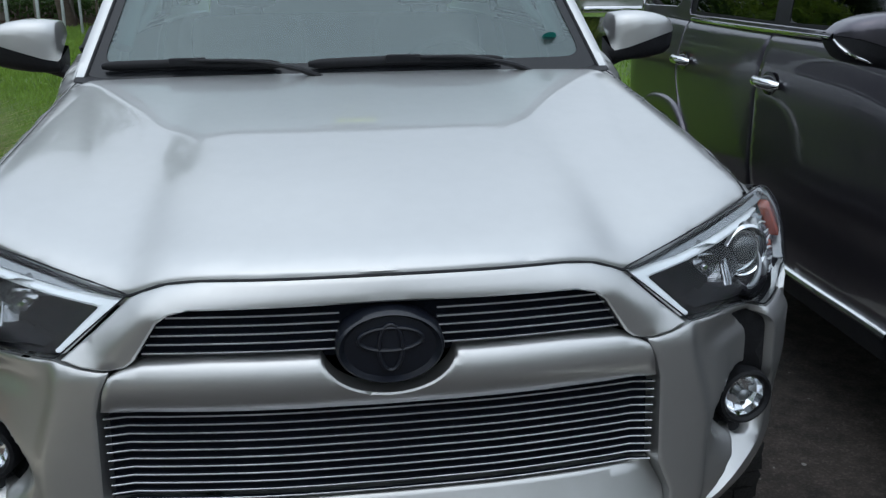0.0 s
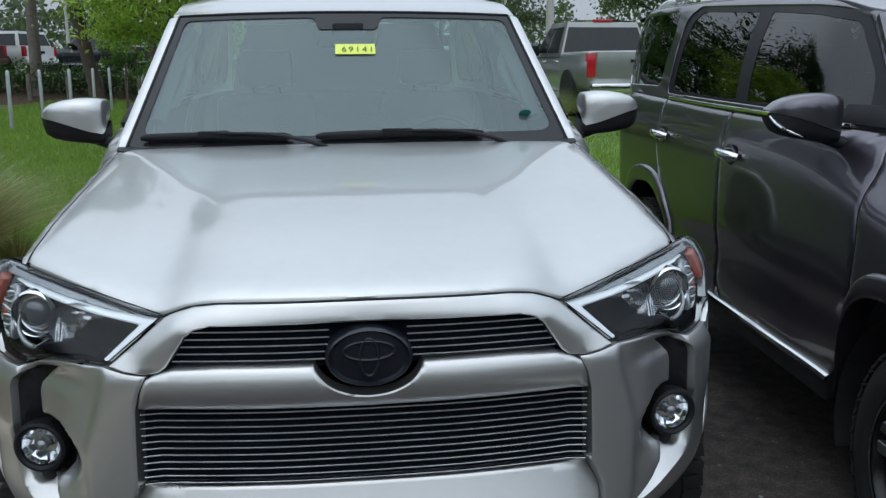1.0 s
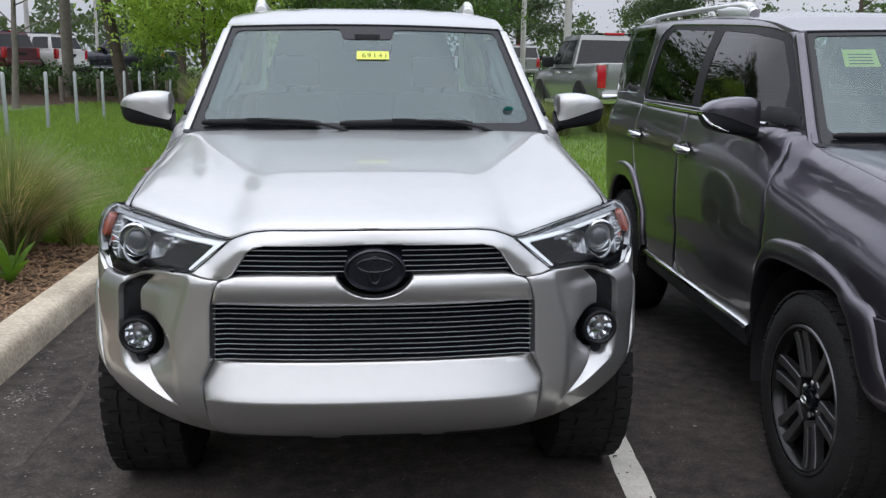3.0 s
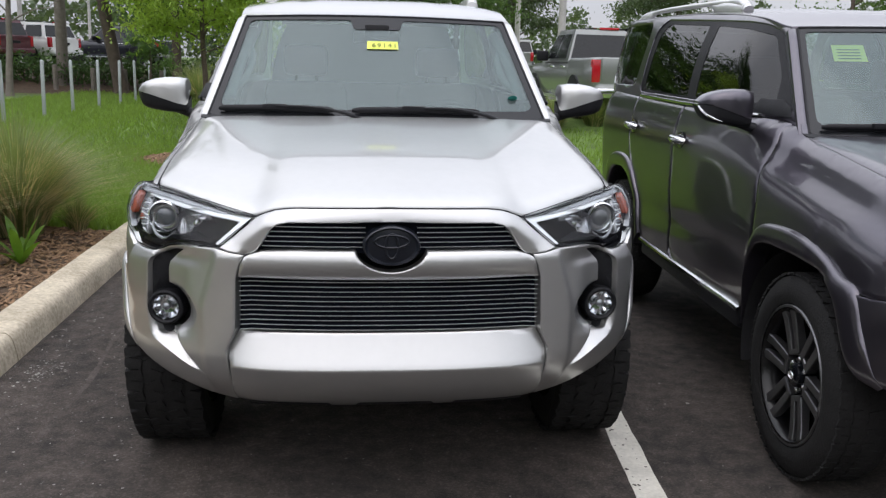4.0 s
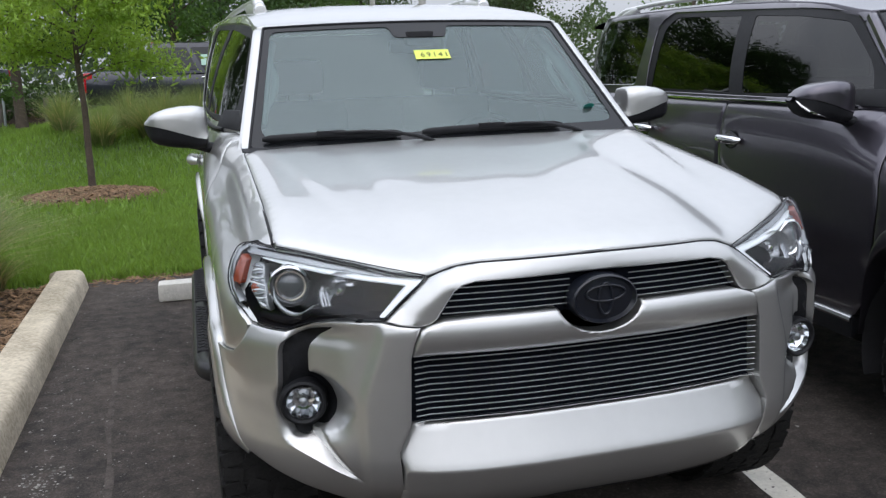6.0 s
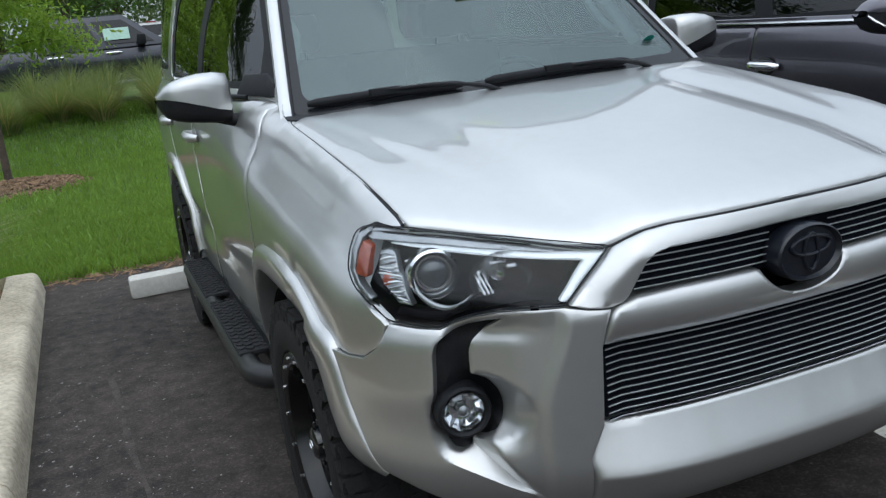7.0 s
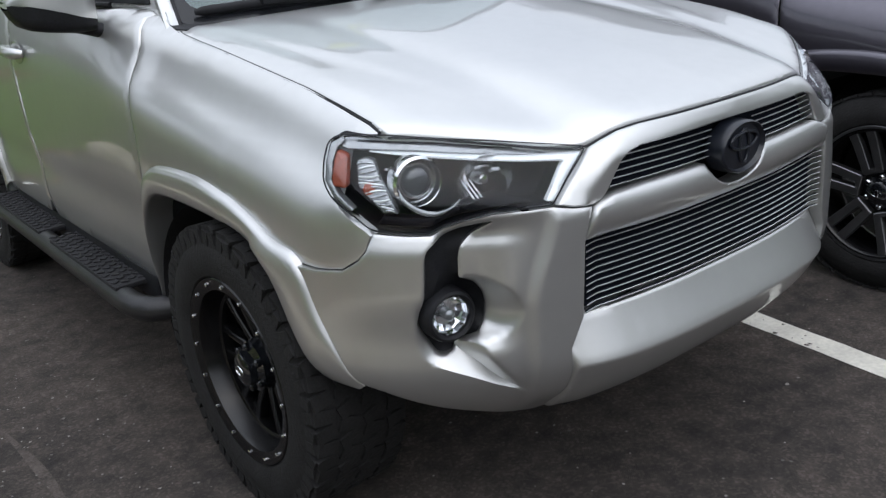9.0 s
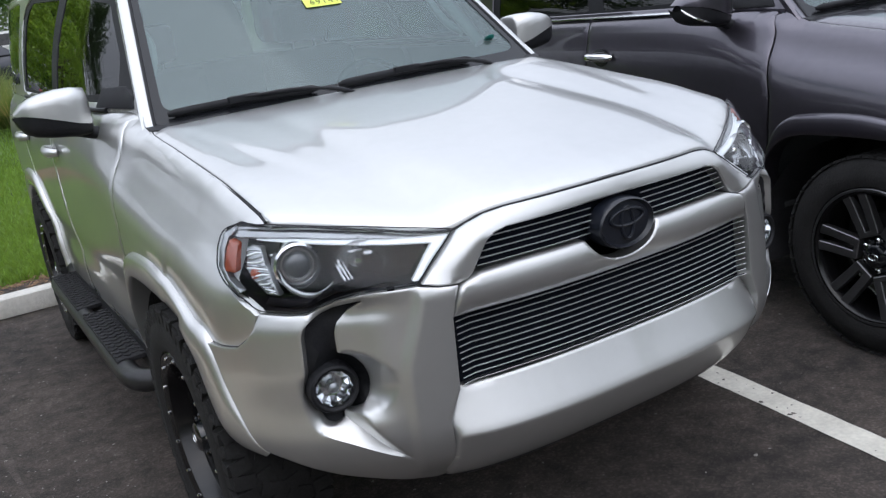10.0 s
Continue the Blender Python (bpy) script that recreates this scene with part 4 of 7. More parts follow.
def handle(parent, y, z, material, mirror):
    bm = bmesh.new()
    x = side(y, z)[0]
    pts = [(mirror * (x + dx), y + dy, z + dz) for dy, dx, dz in ((-0.10, 0.006, -0.002), (-0.085, 0.026, 0), (-0.04, 0.040, 0.002), (0.03, 0.040, 0.004), (0.075, 0.028, 0.005), (0.095, 0.006, 0.004))]
    tube(bm, path2(pts, 16), [0.012, 0.014, 0.016, 0.017, 0.017, 0.017, 0.017, 0.017, 0.017, 0.017, 0.017, 0.017, 0.017, 0.016, 0.014, 0.012], 10, True, 1.25)
    ob = part("door_handle", bm, material, parent, "chrome door handle" if material is CHROME else "", True, 60)
    bm = bmesh.new()
    lathe(bm, [(0.045, -0.001), (0.040, -0.003), (0.02, 0.0), (0.0004, 0.002)], 24, Matrix.Translation((mirror * (x + 0.003), y - 0.01, z)) @ Matrix.Diagonal((-mirror, 1.5, 1.0, 1)))
    part("handle_cup", bm, GLOSSBLACK if material is CHROME else material, ob)
    return ob


def suv(name, label, paint, kind, group):
    """A mid-size sport utility vehicle, parked nose out."""
    car = thing(name, label, "car", group)
    big = kind == "offroad"
    P = dict(parent=car)
    # hood
    front = [(x, edge_y(x) + 0.004) for x in (0, 0.1, 0.2, 0.3, 0.345, 0.375, 0.40, 0.425, 0.48, 0.54, 0.60, 0.66, 0.72, 0.758)]
    seam = [(0.764, 0.43), (0.766, 0.6), (0.766, 0.9), (0.770, 1.2), (0.772, 1.33), (0.765, 1.372), (0.74, 1.372), (0.55, 1.352), (0.3, 1.335), (0, 1.325)]
    sheet("hood", both([*front, *seam]), hood, paint, label="smooth hood with low side bulges", step=0.022, depth=0.03, roll=0.003, **P)
    # black tubes laid in the hood's gaps stand in for their shade
    bm = bmesh.new()
    gap = [hood(x, edge_y(abs(x)) - 0.001, -0.006) for x in np.linspace(-0.760, 0.760, 90)]
    tube(bm, gap, 0.0032, 6)
    for s in (-1, 1):
        tube(bm, [(s * (side(y, fender_top(y) - 0.001)[0] + 0.000), y, fender_top(y) - 0.0065) for y in np.linspace(0.42, 1.37, 40)], 0.0042, 6)
    part("hood_seal", bm, BLACK, car)
    # grille surround
    hoop = both(nosed([(0, 1.092), (0.15, 1.090), (0.30, 1.086), (0.355, 1.078), (0.395, 1.064), (0.420, 1.052), (0.48, 1.000), (0.535, 0.956), (0.50, 0.946), (0.452, 0.941),
                       (0.430, 0.945), (0.415, 0.957), (0.372, 1.022), (0.352, 1.036), (0.32, 1.0435), (0, 1.048)]))
    sheet("grille_surround", hoop, lambda u, z, o=0.0: nose(u, z, o + 0.006 * math.exp(-((z - 1.058) / 0.025) ** 2) * smooth(0.45, 0.36, abs(u))), paint, step=0.012, depth=0.05, roll=0.0035, **P)
    ugb = both(nosed([(0, 1.06), (0.34, 1.055), (0.36, 1.045), (0.43, 0.95), (0, 0.94)]))
    sheet("upper_grille_back", ugb, lambda u, z, o=0.0: nose(u, z, o - 0.040), GRILLEDARK, step=0.04, depth=0.01, roll=0, **P)
    lgb = both(nosed([(0, 0.875), (0.49, 0.875), (0.495, 0.68), (0, 0.68)]))
    sheet("lower_grille_back", lgb, lambda u, z, o=0.0: nose(u, z, o - 0.045), GRILLEDARK, step=0.05, depth=0.01, roll=0, **P)
    ug = hermite((0.957, 0.408), (1.022, 0.368), (1.034, 0.352))
    for i in range(5):
        z = 1.030 - 0.0155 * i
        for s in (-1, 1):
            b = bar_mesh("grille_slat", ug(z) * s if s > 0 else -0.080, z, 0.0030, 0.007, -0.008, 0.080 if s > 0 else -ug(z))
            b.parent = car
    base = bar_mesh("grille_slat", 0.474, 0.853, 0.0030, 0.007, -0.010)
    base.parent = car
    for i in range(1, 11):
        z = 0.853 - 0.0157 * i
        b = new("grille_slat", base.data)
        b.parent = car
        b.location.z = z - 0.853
    # middle bar with a scoop for the emblem
    mid = both([*[(U(0.116 * math.sin(t)), 0.977 - 0.087 * math.cos(t)) for t in np.linspace(0, 1.335, 16)], *nosed([(0.30, 0.957), (0.400, 0.953), (0.440, 0.940), (0.452, 0.934), (0.4675, 0.902), (0.4775, 0.866), (0.3, 0.862), (0, 0.860)])])

    def midbar(u, z, o=0.0):
        d = 0.025 * (1 - ((z - 0.915) / 0.055) ** 2) * smooth(0.485, 0.45, abs(u)) - 0.007
        return nose(u, z, o + d)
    sheet("middle_bar", mid, midbar, paint, step=0.011, depth=0.05, roll=0.003, **P)
    # emblem
    bm = bmesh.new()
    m = Matrix.Translation((0, 0.048, 0.977)) @ Matrix.Diagonal((0.089, 1, 0.063, 1)) @ Matrix.Rotation(radians(90), 4, "Z")
    lathe(bm, [(1.0, 0.05), (1.0, 0.012), (0.98, 0.004), (0.93, 0.000), (0.88, 0.006), (0.84, 0.010), (0.5, 0.006), (0.0005, 0.004)], 56, m)
    em = part("emblem", bm, SMOKE, car, "smoked black oval emblem", True, 30)
    bm = bmesh.new()
    for cx, cz, sx, sz, r in ((0, 0.016, 0.052, 0.020, 0.0040), (0, 0.002, 0.019, 0.040, 0.0040)):
        tube(bm, [(cx + sx * math.cos(t), 0.051, 0.977 + cz + sz * math.sin(t)) for t in np.linspace(0, 2 * math.pi, 40)], r, 8, False)
    part("relief", bm, SMOKE, em)
    # lower bumper plate
    plate = both([(0, 0.688), (0.25, 0.688), (0.480, 0.686), (0.497, 0.655), (0.513, 0.625), (0.515, 0.600), (0.509, 0.582), (0.509, 0.46), (0.500, 0.424), (0.40, 0.412), (0.2, 0.406), (0, 0.405)])
    sheet("bumper_plate", plate, skid, paint, step=0.014, depth=0.06, roll=0.005, lines=[[(x, z) for x in np.linspace(-0.503, 0.503, 60)] for z in (0.568, 0.573, 0.578)], **P)
    for x0, x1 in ((-0.46, -0.19), (-0.11, 0.15), (0.21, 0.455)):
        sheet("lower_lip", rounded([(x0, 0.411), (x0 + 0.01, 0.427), (x1 - 0.01, 0.427), (x1, 0.411)], 0.004), lambda x, z, o=0.0: skid(x, z, o + 0.003), BLACK, label="black plastic lip", step=0.03, depth=0.012, roll=0.001, **P)
    bm = bmesh.new()
    box(bm, (-0.48, 0.30, 0.36), (0.48, 0.75, 0.46), 0.03)
    part("under_panel", bm, TEXTURED, car)
    bm = bmesh.new()
    box(bm, (-0.55, 0.6, 0.32), (0.55, 4.5, 0.52), 0.03)
    box(bm, (-0.8, 1.58, 0.36), (0.8, 3.2, 0.52), 0.02)
    part("chassis", bm, TEXTURED, car)
    chan = rounded(nosed([(0.662, 0.939), (0.692, 0.936), (0.723, 0.928), (0.756, 0.910), (0.773, 0.891), (0.778, 0.868), (0.780, 0.820), (0.783, 0.778), (0.792, 0.748), (0.797, 0.720), (0.794, 0.692), (0.786, 0.664),
                          (0.776, 0.640), (0.761, 0.633), (0.746, 0.637), (0.743, 0.660), (0.720, 0.663), (0.700, 0.674), (0.687, 0.700), (0.683, 0.738), (0.689, 0.772), (0.703, 0.800), (0.728, 0.816), (0.727, 0.866), (0.721, 0.890), (0.700, 0.9145), (0.677, 0.929)]), 0.008)
    for s in (-1, 1):
        # bumper corner with the lamp channel cut through it
        left = nosed([(0.540, 0.952), (0.50, 0.943), (0.456, 0.938), (0.470, 0.905), (0.480, 0.865), (0.487, 0.692), (0.503, 0.655), (0.517, 0.622), (0.514, 0.56), (0.514, 0.42), (0.55, 0.408), (0.61, 0.424), (0.69, 0.450), (0.77, 0.482), (0.815, 0.508), (0.857, 0.540)])
        right = [(UY(0.455), 0.562), (UY(0.50), 0.64), (UY(0.545), 0.74), (UY(0.60), 0.815), (UY(0.60), 0.8300), (UY(0.568), 0.8285), (UY(0.504), 0.8300), (UY(0.438), 0.8390), (UY(0.399), 0.866), (UY(0.381), 0.889), (UY(0.370), 0.922)]
        lamp = nosed([(0.845, 0.924), (0.800, 0.919), (0.765, 0.919), (0.738, 0.931), (0.712, 0.9435), (0.665, 0.953), (0.616, 0.9545), (0.545, 0.9535)])
        sheet("bumper_corner", [*left, *right, *lamp], nose, paint, step=0.008, depth=0.045, roll=0.0016, holes=(chan,), mirror=s, lines=[[(U(x), f(x)) for x in np.linspace(0.606, top, 20)] for f, top in ((lip_z, 0.792), (ledge_z, 0.738))], **P)
        sheet("fog_channel", [(p.x, p.y) for p in chan], lambda u, z, o=0.0: nose(u, z, o - 0.020), BLACK, step=0.02, depth=0.02, roll=0, mirror=s, **P)
        headlight(car, s)
        fog_lamp(car, s)
        # front fender
        topline = [*[(y, fender_top(y) - 0.0015) for y in np.linspace(0.420, 1.36, 33)], (1.405, 1.300), (1.445, 1.335), (1.51, 1.318), (1.475, 1.255), (1.452, 1.0), (1.468, 0.80), (1.525, 0.56), (1.535, 0.47)]
        arch = [(p.x, p.y) for p in path2([(1.535, 0.47), (1.485, 0.72), (1.44, 0.83), (1.365, 0.885), (1.265, 0.908), (1.01, 0.914), (0.86, 0.902), (0.72, 0.880), (0.64, 0.835)], 30)][1:]
        nosep = [(0.60, 0.833), (0.568, 0.8315), (0.504, 0.8330), (0.44, 0.842), (0.402, 0.868), (0.385, 0.890), (0.374, 0.922), (0.384, 0.934), (0.418, 0.960), (0.461, 0.996), (0.478, 1.035), (0.489, 1.075), (0.491, 1.106), (0.470, 1.1195), (0.44, 1.1185), (0.423, 1.1165)]
        sheet("front_fender", [*topline, *arch, *nosep], lambda a, b, o=0.0: side(a, b, o - 0.005 * smooth(0.75, 0.45, a)), paint, step=0.022, depth=0.03, roll=0.0014, mirror=s, **P)
        # thin black tube draws the seam's shaded gap as a dark line
        bm = bmesh.new()
        tube(bm, path2([*[(s * (top_x(y) - 0.001), y, fender_top(y) - 0.0025) for y in np.linspace(0.45, 1.34, 12)], (s * 0.762, 1.375, 1.288), (s * 0.745, 1.385, 1.290)], 60), 0.0022, 6)
        part("hood_seam", bm, BLACK, car)
        flare(FLARE_OUT, FLARE_IN, paint, car, s)
        flare(REAR_OUT, REAR_IN, paint, car, s)
        liner(0.975, car, s)
        liner(3.78, car, s)
        # doors
        fd = rounded([(1.482, 1.26), (1.525, 1.332), (1.62, 1.342), (2.6585, 1.350), (2.6585, 0.56, 0.05), (2.60, 0.50), (1.60, 0.50), (1.545, 0.56), (1.480, 0.80), (1.462, 1.0)], 0.02)
        d1 = sheet("front_door", fd, side, paint, step=0.03, depth=0.03, roll=0.003, mirror=s, **P)
        rd = rounded([(2.6645, 1.350), (3.615, 1.366), (3.61, 1.11, 0.1), (3.54, 0.96, 0.05), (3.37, 0.66, 0.05), (3.29, 0.50, 0.02), (2.70, 0.50), (2.6645, 0.56)], 0.02)
        d2 = sheet("rear_door", rd, side, paint, step=0.03, depth=0.03, roll=0.003, mirror=s, **P)
        qarch = [(p.x, p.y) for p in path2([(4.26, 0.55), (4.21, 0.72), (4.12, 0.84), (4.0, 0.92), (3.84, 0.94), (3.65, 0.93), (3.52, 0.88), (3.42, 0.78), (3.37, 0.69)], 24)]
        qp = [(3.627, 1.366), (4.2, 1.378), (4.74, 1.385), (4.78, 1.1), (4.76, 0.7), (4.70, 0.55), *qarch, (3.55, 0.955), (3.622, 1.11)]
        sheet("quarter_panel", qp, side, paint, step=0.035, depth=0.03, roll=0.004, mirror=s, **P)
        handle(d1, 2.55, 1.172, paint if big else CHROME, s)
        handle(d2, 3.53, 1.182, paint if big else CHROME, s)
        # greenhouse
        day = rounded([(1.555, 1.377), (1.715, 1.522, 0.05), (1.965, 1.738, 0.05), (2.15, 1.772, 0.06), (2.32, 1.790, 0.06), (2.76, 1.815), (3.52, 1.852, 0.03), (3.66, 1.80, 0.08), (3.64, 1.40, 0.03)], 0.02)
        quarter = rounded([(3.80, 1.435, 0.04), (3.76, 1.72, 0.04), (3.82, 1.845, 0.03), (4.42, 1.845, 0.04), (4.56, 1.75, 0.04), (4.64, 1.50, 0.05), (4.58, 1.43, 0.04)], 0.03)
        up = [(1.437, 1.322), (1.66, 1.522), (1.905, 1.742), *[(y, drip_z(y) - 0.001) for y in (1.98, 2.1, 2.2, 2.4, 2.6, 3.0, 3.5, 4.2, 4.55)], (4.70, 1.68), (4.74, 1.39), (3.6, 1.369), (2.66, 1.353), (1.62, 1.346), (1.52, 1.335), (1.455, 1.335)]
        sheet("cabin_side", up, lambda a, b, o=0.0: side(a, b, o) if o > -0.02 else (side(a, b)[0] - 0.006, a + 0.03, b - 0.012), paint, step=0.025, depth=0.03, roll=0.004, holes=(day, quarter), mirror=s, **P)
        sheet("windshield_pillar", [(0.03, -0.03), (1.0, -0.03), (1.0, 1.0), (0.03, 1.0)], pillar, paint, step=0.11, depth=0.02, roll=0.0015, mirror=s, **P)
        w1 = rounded([(1.70, 1.405), (1.775, 1.525, 0.04), (2.01, 1.712, 0.04), (2.28, 1.752, 0.05), (2.70, 1.783, 0.02), (2.57, 1.40)], 0.015)
        w2 = rounded([(2.69, 1.40), (2.82, 1.788, 0.02), (3.47, 1.822, 0.04), (3.575, 1.77, 0.06), (3.58, 1.415)], 0.015)
        sheet("window_frame", [(p.x, p.y) for p in day], lambda a, b, o=0.0: side(a, b, o - 0.008), BLACK, step=0.05, depth=0.02, roll=0.0, holes=(w1, w2), mirror=s, **P)
        sail = rounded([(1.545, 1.352), (1.575, 1.392), (1.66, 1.425), (1.79, 1.425), (1.80, 1.362)], 0.008)
        sheet("sail_panel", [(p.x, p.y) for p in sail], lambda a, b, o=0.0: side(a, b, o + 0.005), BLACK, label="black sail panel at the mirror's foot", step=0.03, depth=0.02, roll=0.001, mirror=s, **P)
        for w in (w1, w2):
            g = sheet("side_window", [(p.x, p.y) for p in w], lambda a, b, o=0.0: side(a, b, o - 0.011), SIDEGLASS, label="dark tinted side window", step=0.08, depth=0.004, roll=0, mirror=s, **P)
            g.visible_shadow = False
        sheet("quarter_window", [(p.x, p.y) for p in quarter], lambda a, b, o=0.0: side(a, b, o - 0.006), SIDEGLASS, label="dark tinted rear quarter window", step=0.08, depth=0.004, roll=0, mirror=s, **P).visible_shadow = False
        bm = bmesh.new()
        tube(bm, [(s * (side(y, fender_top(y) + 0.012)[0] + 0.003), y, fender_top(y) + 0.012) for y in np.linspace(1.72, 3.58, 30)], 0.009, 8)
        part("belt_strip", bm, BLACK if big else CHROME, car, "" if big else "chrome beltline strip")
        if not big:
            bm = bmesh.new()
            strip(bm, [[(s * (side(y, 0.545)[0] - 0.002 + dx), y, 0.488 + dz) for y in np.linspace(1.60, 3.27, 24)] for dx, dz in ((-0.04, 0.026), (-0.016, 0.024), (0.010, 0.008), (0.014, -0.004), (0.008, -0.014), (-0.03, -0.016))])
            part("sill_strip", bm, CHROME, car, "chrome sill strip")
            bm = bmesh.new()
            tube(bm, [(s * (side(p.x, p.y)[0] - 0.003), p.x, p.y) for p in quarter if p.y < 1.50], 0.004, 6)
            part("quarter_window_trim", bm, CHROME, car, "chrome quarter window trim")
        bm = bmesh.new()
        box(bm, (0.80, 1.60, 0.40), (0.895, 3.25, 0.505), 0.02, Matrix.Diagonal((s, 1, 1, 1)))
        part("sill", bm, BLACK, car)
        mirror_unit(car, s, paint)
        # roof rail with feet
        bm = bmesh.new()
        top = path2([(s * 0.570, 2.66, 1.868), (s * 0.575, 2.71, 1.900), (s * 0.580, 2.84, 1.920), (s * 0.605, 3.2, 1.930), (s * 0.640, 4.0, 1.936), (s * 0.650, 4.38, 1.918), (s * 0.65, 4.52, 1.885)], 40)
        tube(bm, top, [0.015 + 0.014 * smooth(8, 0, min(i, 39 - i)) for i in range(40)], 10, True, 1.0)
        tube(bm, path2([(s * 0.572, 2.67, 1.868), (s * 0.582, 2.90, 1.888), (s * 0.592, 3.06, 1.898), (s * 0.60, 3.16, 1.925)], 10), [0.034] * 6 + [0.03, 0.024, 0.018, 0.012], 10, True, 1.25)
        tube(bm, path2([(s * 0.648, 4.22, 1.925), (s * 0.650, 4.34, 1.895), (s * 0.65, 4.52, 1.880)], 8), [0.016] + [0.028] * 7, 10, True, 1.25)
        part("roof_rail", bm, RAIL, car, "raised roof rail", True, 50)
        if big:
            bm = bmesh.new()
            tube(bm, path2([(s * x, y, z) for x, y, z in ((0.84, 1.50, 0.425), (0.93, 1.53, 0.425), (0.968, 1.60, 0.425), (0.975, 1.75, 0.425), (0.975, 2.50, 0.425), (0.975, 3.20, 0.425), (0.968, 3.34, 0.425), (0.93, 3.41, 0.425), (0.84, 3.44, 0.425))], 40), 0.042, 14)
            rb = part("running_board", bm, TUBEBLACK, car, "black tubular running board with textured step pads", True, 60)
            for y0, y1 in ((1.70, 2.42), (2.56, 3.32)):
                bm = bmesh.new()
                box(bm, (0.872, y0, 0.452), (1.000, y1, 0.472), 0.008, Matrix.Diagonal((s, 1, 1, 1)))
                for i in range(int((y1 - y0) / 0.045)):
                    for j in range(4):
                        c = (s * (0.896 + 0.029 * j), y0 + 0.03 + 0.045 * i + 0.015 * (j % 2), 0.472)
                        box(bm, (-0.012, -0.008, 0), (0.012, 0.008, 0.004), 0, Matrix.Translation(c) @ Matrix.Rotation(0.6 * (1 if (i + j) % 2 else -1), 4, "Z"))
                part("step_pad", bm, TEXTURED, rb, "ribbed rubber step pad")
            for y0 in (1.9, 3.1):
                bm = bmesh.new()
                box(bm, (0.55, y0, 0.40), (0.88, y0 + 0.06, 0.44), 0.006, Matrix.Diagonal((s, 1, 1, 1)))
                part("bracket", bm, TEXTURED, rb)
    # roof
    rl = both([(0, 1.868), (0.3, 1.873), (0.5, 1.886), (0.653, 1.905), *[(drip_x(y) - 0.003, y) for y in (1.98, 2.2, 2.6, 3.0, 3.5, 4.2, 4.5)], (0.68, 4.62), (0.55, 4.66), (0, 4.70)])
    sheet("roof", rl, roof, paint, step=0.05, depth=0.03, roll=0.005, **P)
    # windshield
    outer = rounded([(-1, 0, 0.05), (-1, 1, 0.03), (1, 1, 0.03), (1, 0, 0.05)], 0.04)
    inner = rounded([(-0.958, 0.075, 0.09), (-0.958, 0.965, 0.05), (-0.20, 0.965), (-0.17, 0.865, 0.03), (0.17, 0.865, 0.03), (0.20, 0.965), (0.958, 0.965, 0.05), (0.958, 0.075, 0.09)], 0.03)
    wb = sheet("windshield", [(p.x, p.y) for p in outer], lambda a, b, o=0.0: shield(a, b, o + 0.0), WINDSHIELD, label="windshield with black border", step=0.09, depth=0.006, roll=0, **P)
    sheet("windshield_border", [(p.x, p.y) for p in outer], lambda a, b, o=0.0: shield(a, b, o + 0.004), FRIT, wb, step=0.06, depth=0.004, roll=0, holes=(inner,))
    wb.visible_shadow = False
    bm = bmesh.new()
    tube(bm, [shield(a, b, 0.004) for a, b in [(-1.004, t) for t in np.linspace(0.0, 1, 14)] + [(t, 1.008) for t in np.linspace(-1, 1, 20)] + [(1.004, t) for t in np.linspace(1, 0.0, 14)]], 0.0055, 6)
    part("windshield_seal", bm, BLACK, wb)
    cowl = both([(0, 1.300), (0.4, 1.318), (0.73, 1.350), (0.775, 1.37), (0.778, 1.42), (0.5, 1.40), (0, 1.37)])
    sheet("cowl", cowl, lambda x, y, o=0.0: (x, y, 1.268 + 0.03 * (y - 1.3) / 0.1 + o), BLACK, step=0.05, depth=0.02, roll=0, **P)
    for (a0, a1, pv, mid_a) in ((-0.945, -0.27, -0.115, -0.62), (-0.165, 0.60, 0.70, 0.20)):
        bm = bmesh.new()
        blade = [shield(a, 0.048 + 0.012 * math.sin((a - a0) / (a1 - a0) * math.pi), 0.020) for a in np.linspace(a0, a1, 20)]
        tube(bm, blade, [0.006] + [0.0105] * 18 + [0.006], 8, True, 1.3)
        wp = part("wiper", bm, BLACK, car, "black wiper", True, 50)
        bm = bmesh.new()
        tube(bm, path2([shield(pv, -0.015, 0.012), shield(pv - 0.08, 0.0, 0.035), shield((pv + mid_a) / 2, 0.035, 0.045), shield(mid_a, 0.058, 0.036)], 14), [0.014] * 4 + [0.010] * 6 + [0.008] * 4, 8, True, 0.6)
        box(bm, (-0.05, -0.012, -0.008), (0.05, 0.012, 0.014), 0.004, Matrix.Translation(shield(mid_a, 0.055, 0.028)))
        part("wiper_arm", bm, BLACK, wp)
    # yellow paper on the glass, its number and the teal sticker
    q = [shield(a, b, 0.006) for a, b in ((-0.075, 0.66), (-0.075, 0.74), (0.145, 0.74), (0.145, 0.66))] if big else [shield(a, b, -0.014) for a, b in ((-0.78, 0.70), (-0.78, 0.86), (-0.56, 0.86), (-0.56, 0.70))]
    bm = bmesh.new()
    bm.faces.new([bm.verts.new(p) for p in q])
    note = part("paper_note", bm, YELLOW, car, "yellow paper note with a handwritten number" if big else "yellow paper note with rows of print", False)
    o = (Vector(q[0]) + Vector(q[3])) / 2
    ex = (Vector(q[3]) - Vector(q[0])).normalized()
    ez = (Vector(q[1]) - Vector(q[0])).normalized()
    nn = ex.cross(ez).normalized()
    fr = Matrix(((ex.x, ez.x, nn.x, q[0][0]), (ex.y, ez.y, nn.y, q[0][1]), (ex.z, ez.z, nn.z, q[0][2]), (0, 0, 0, 1)))
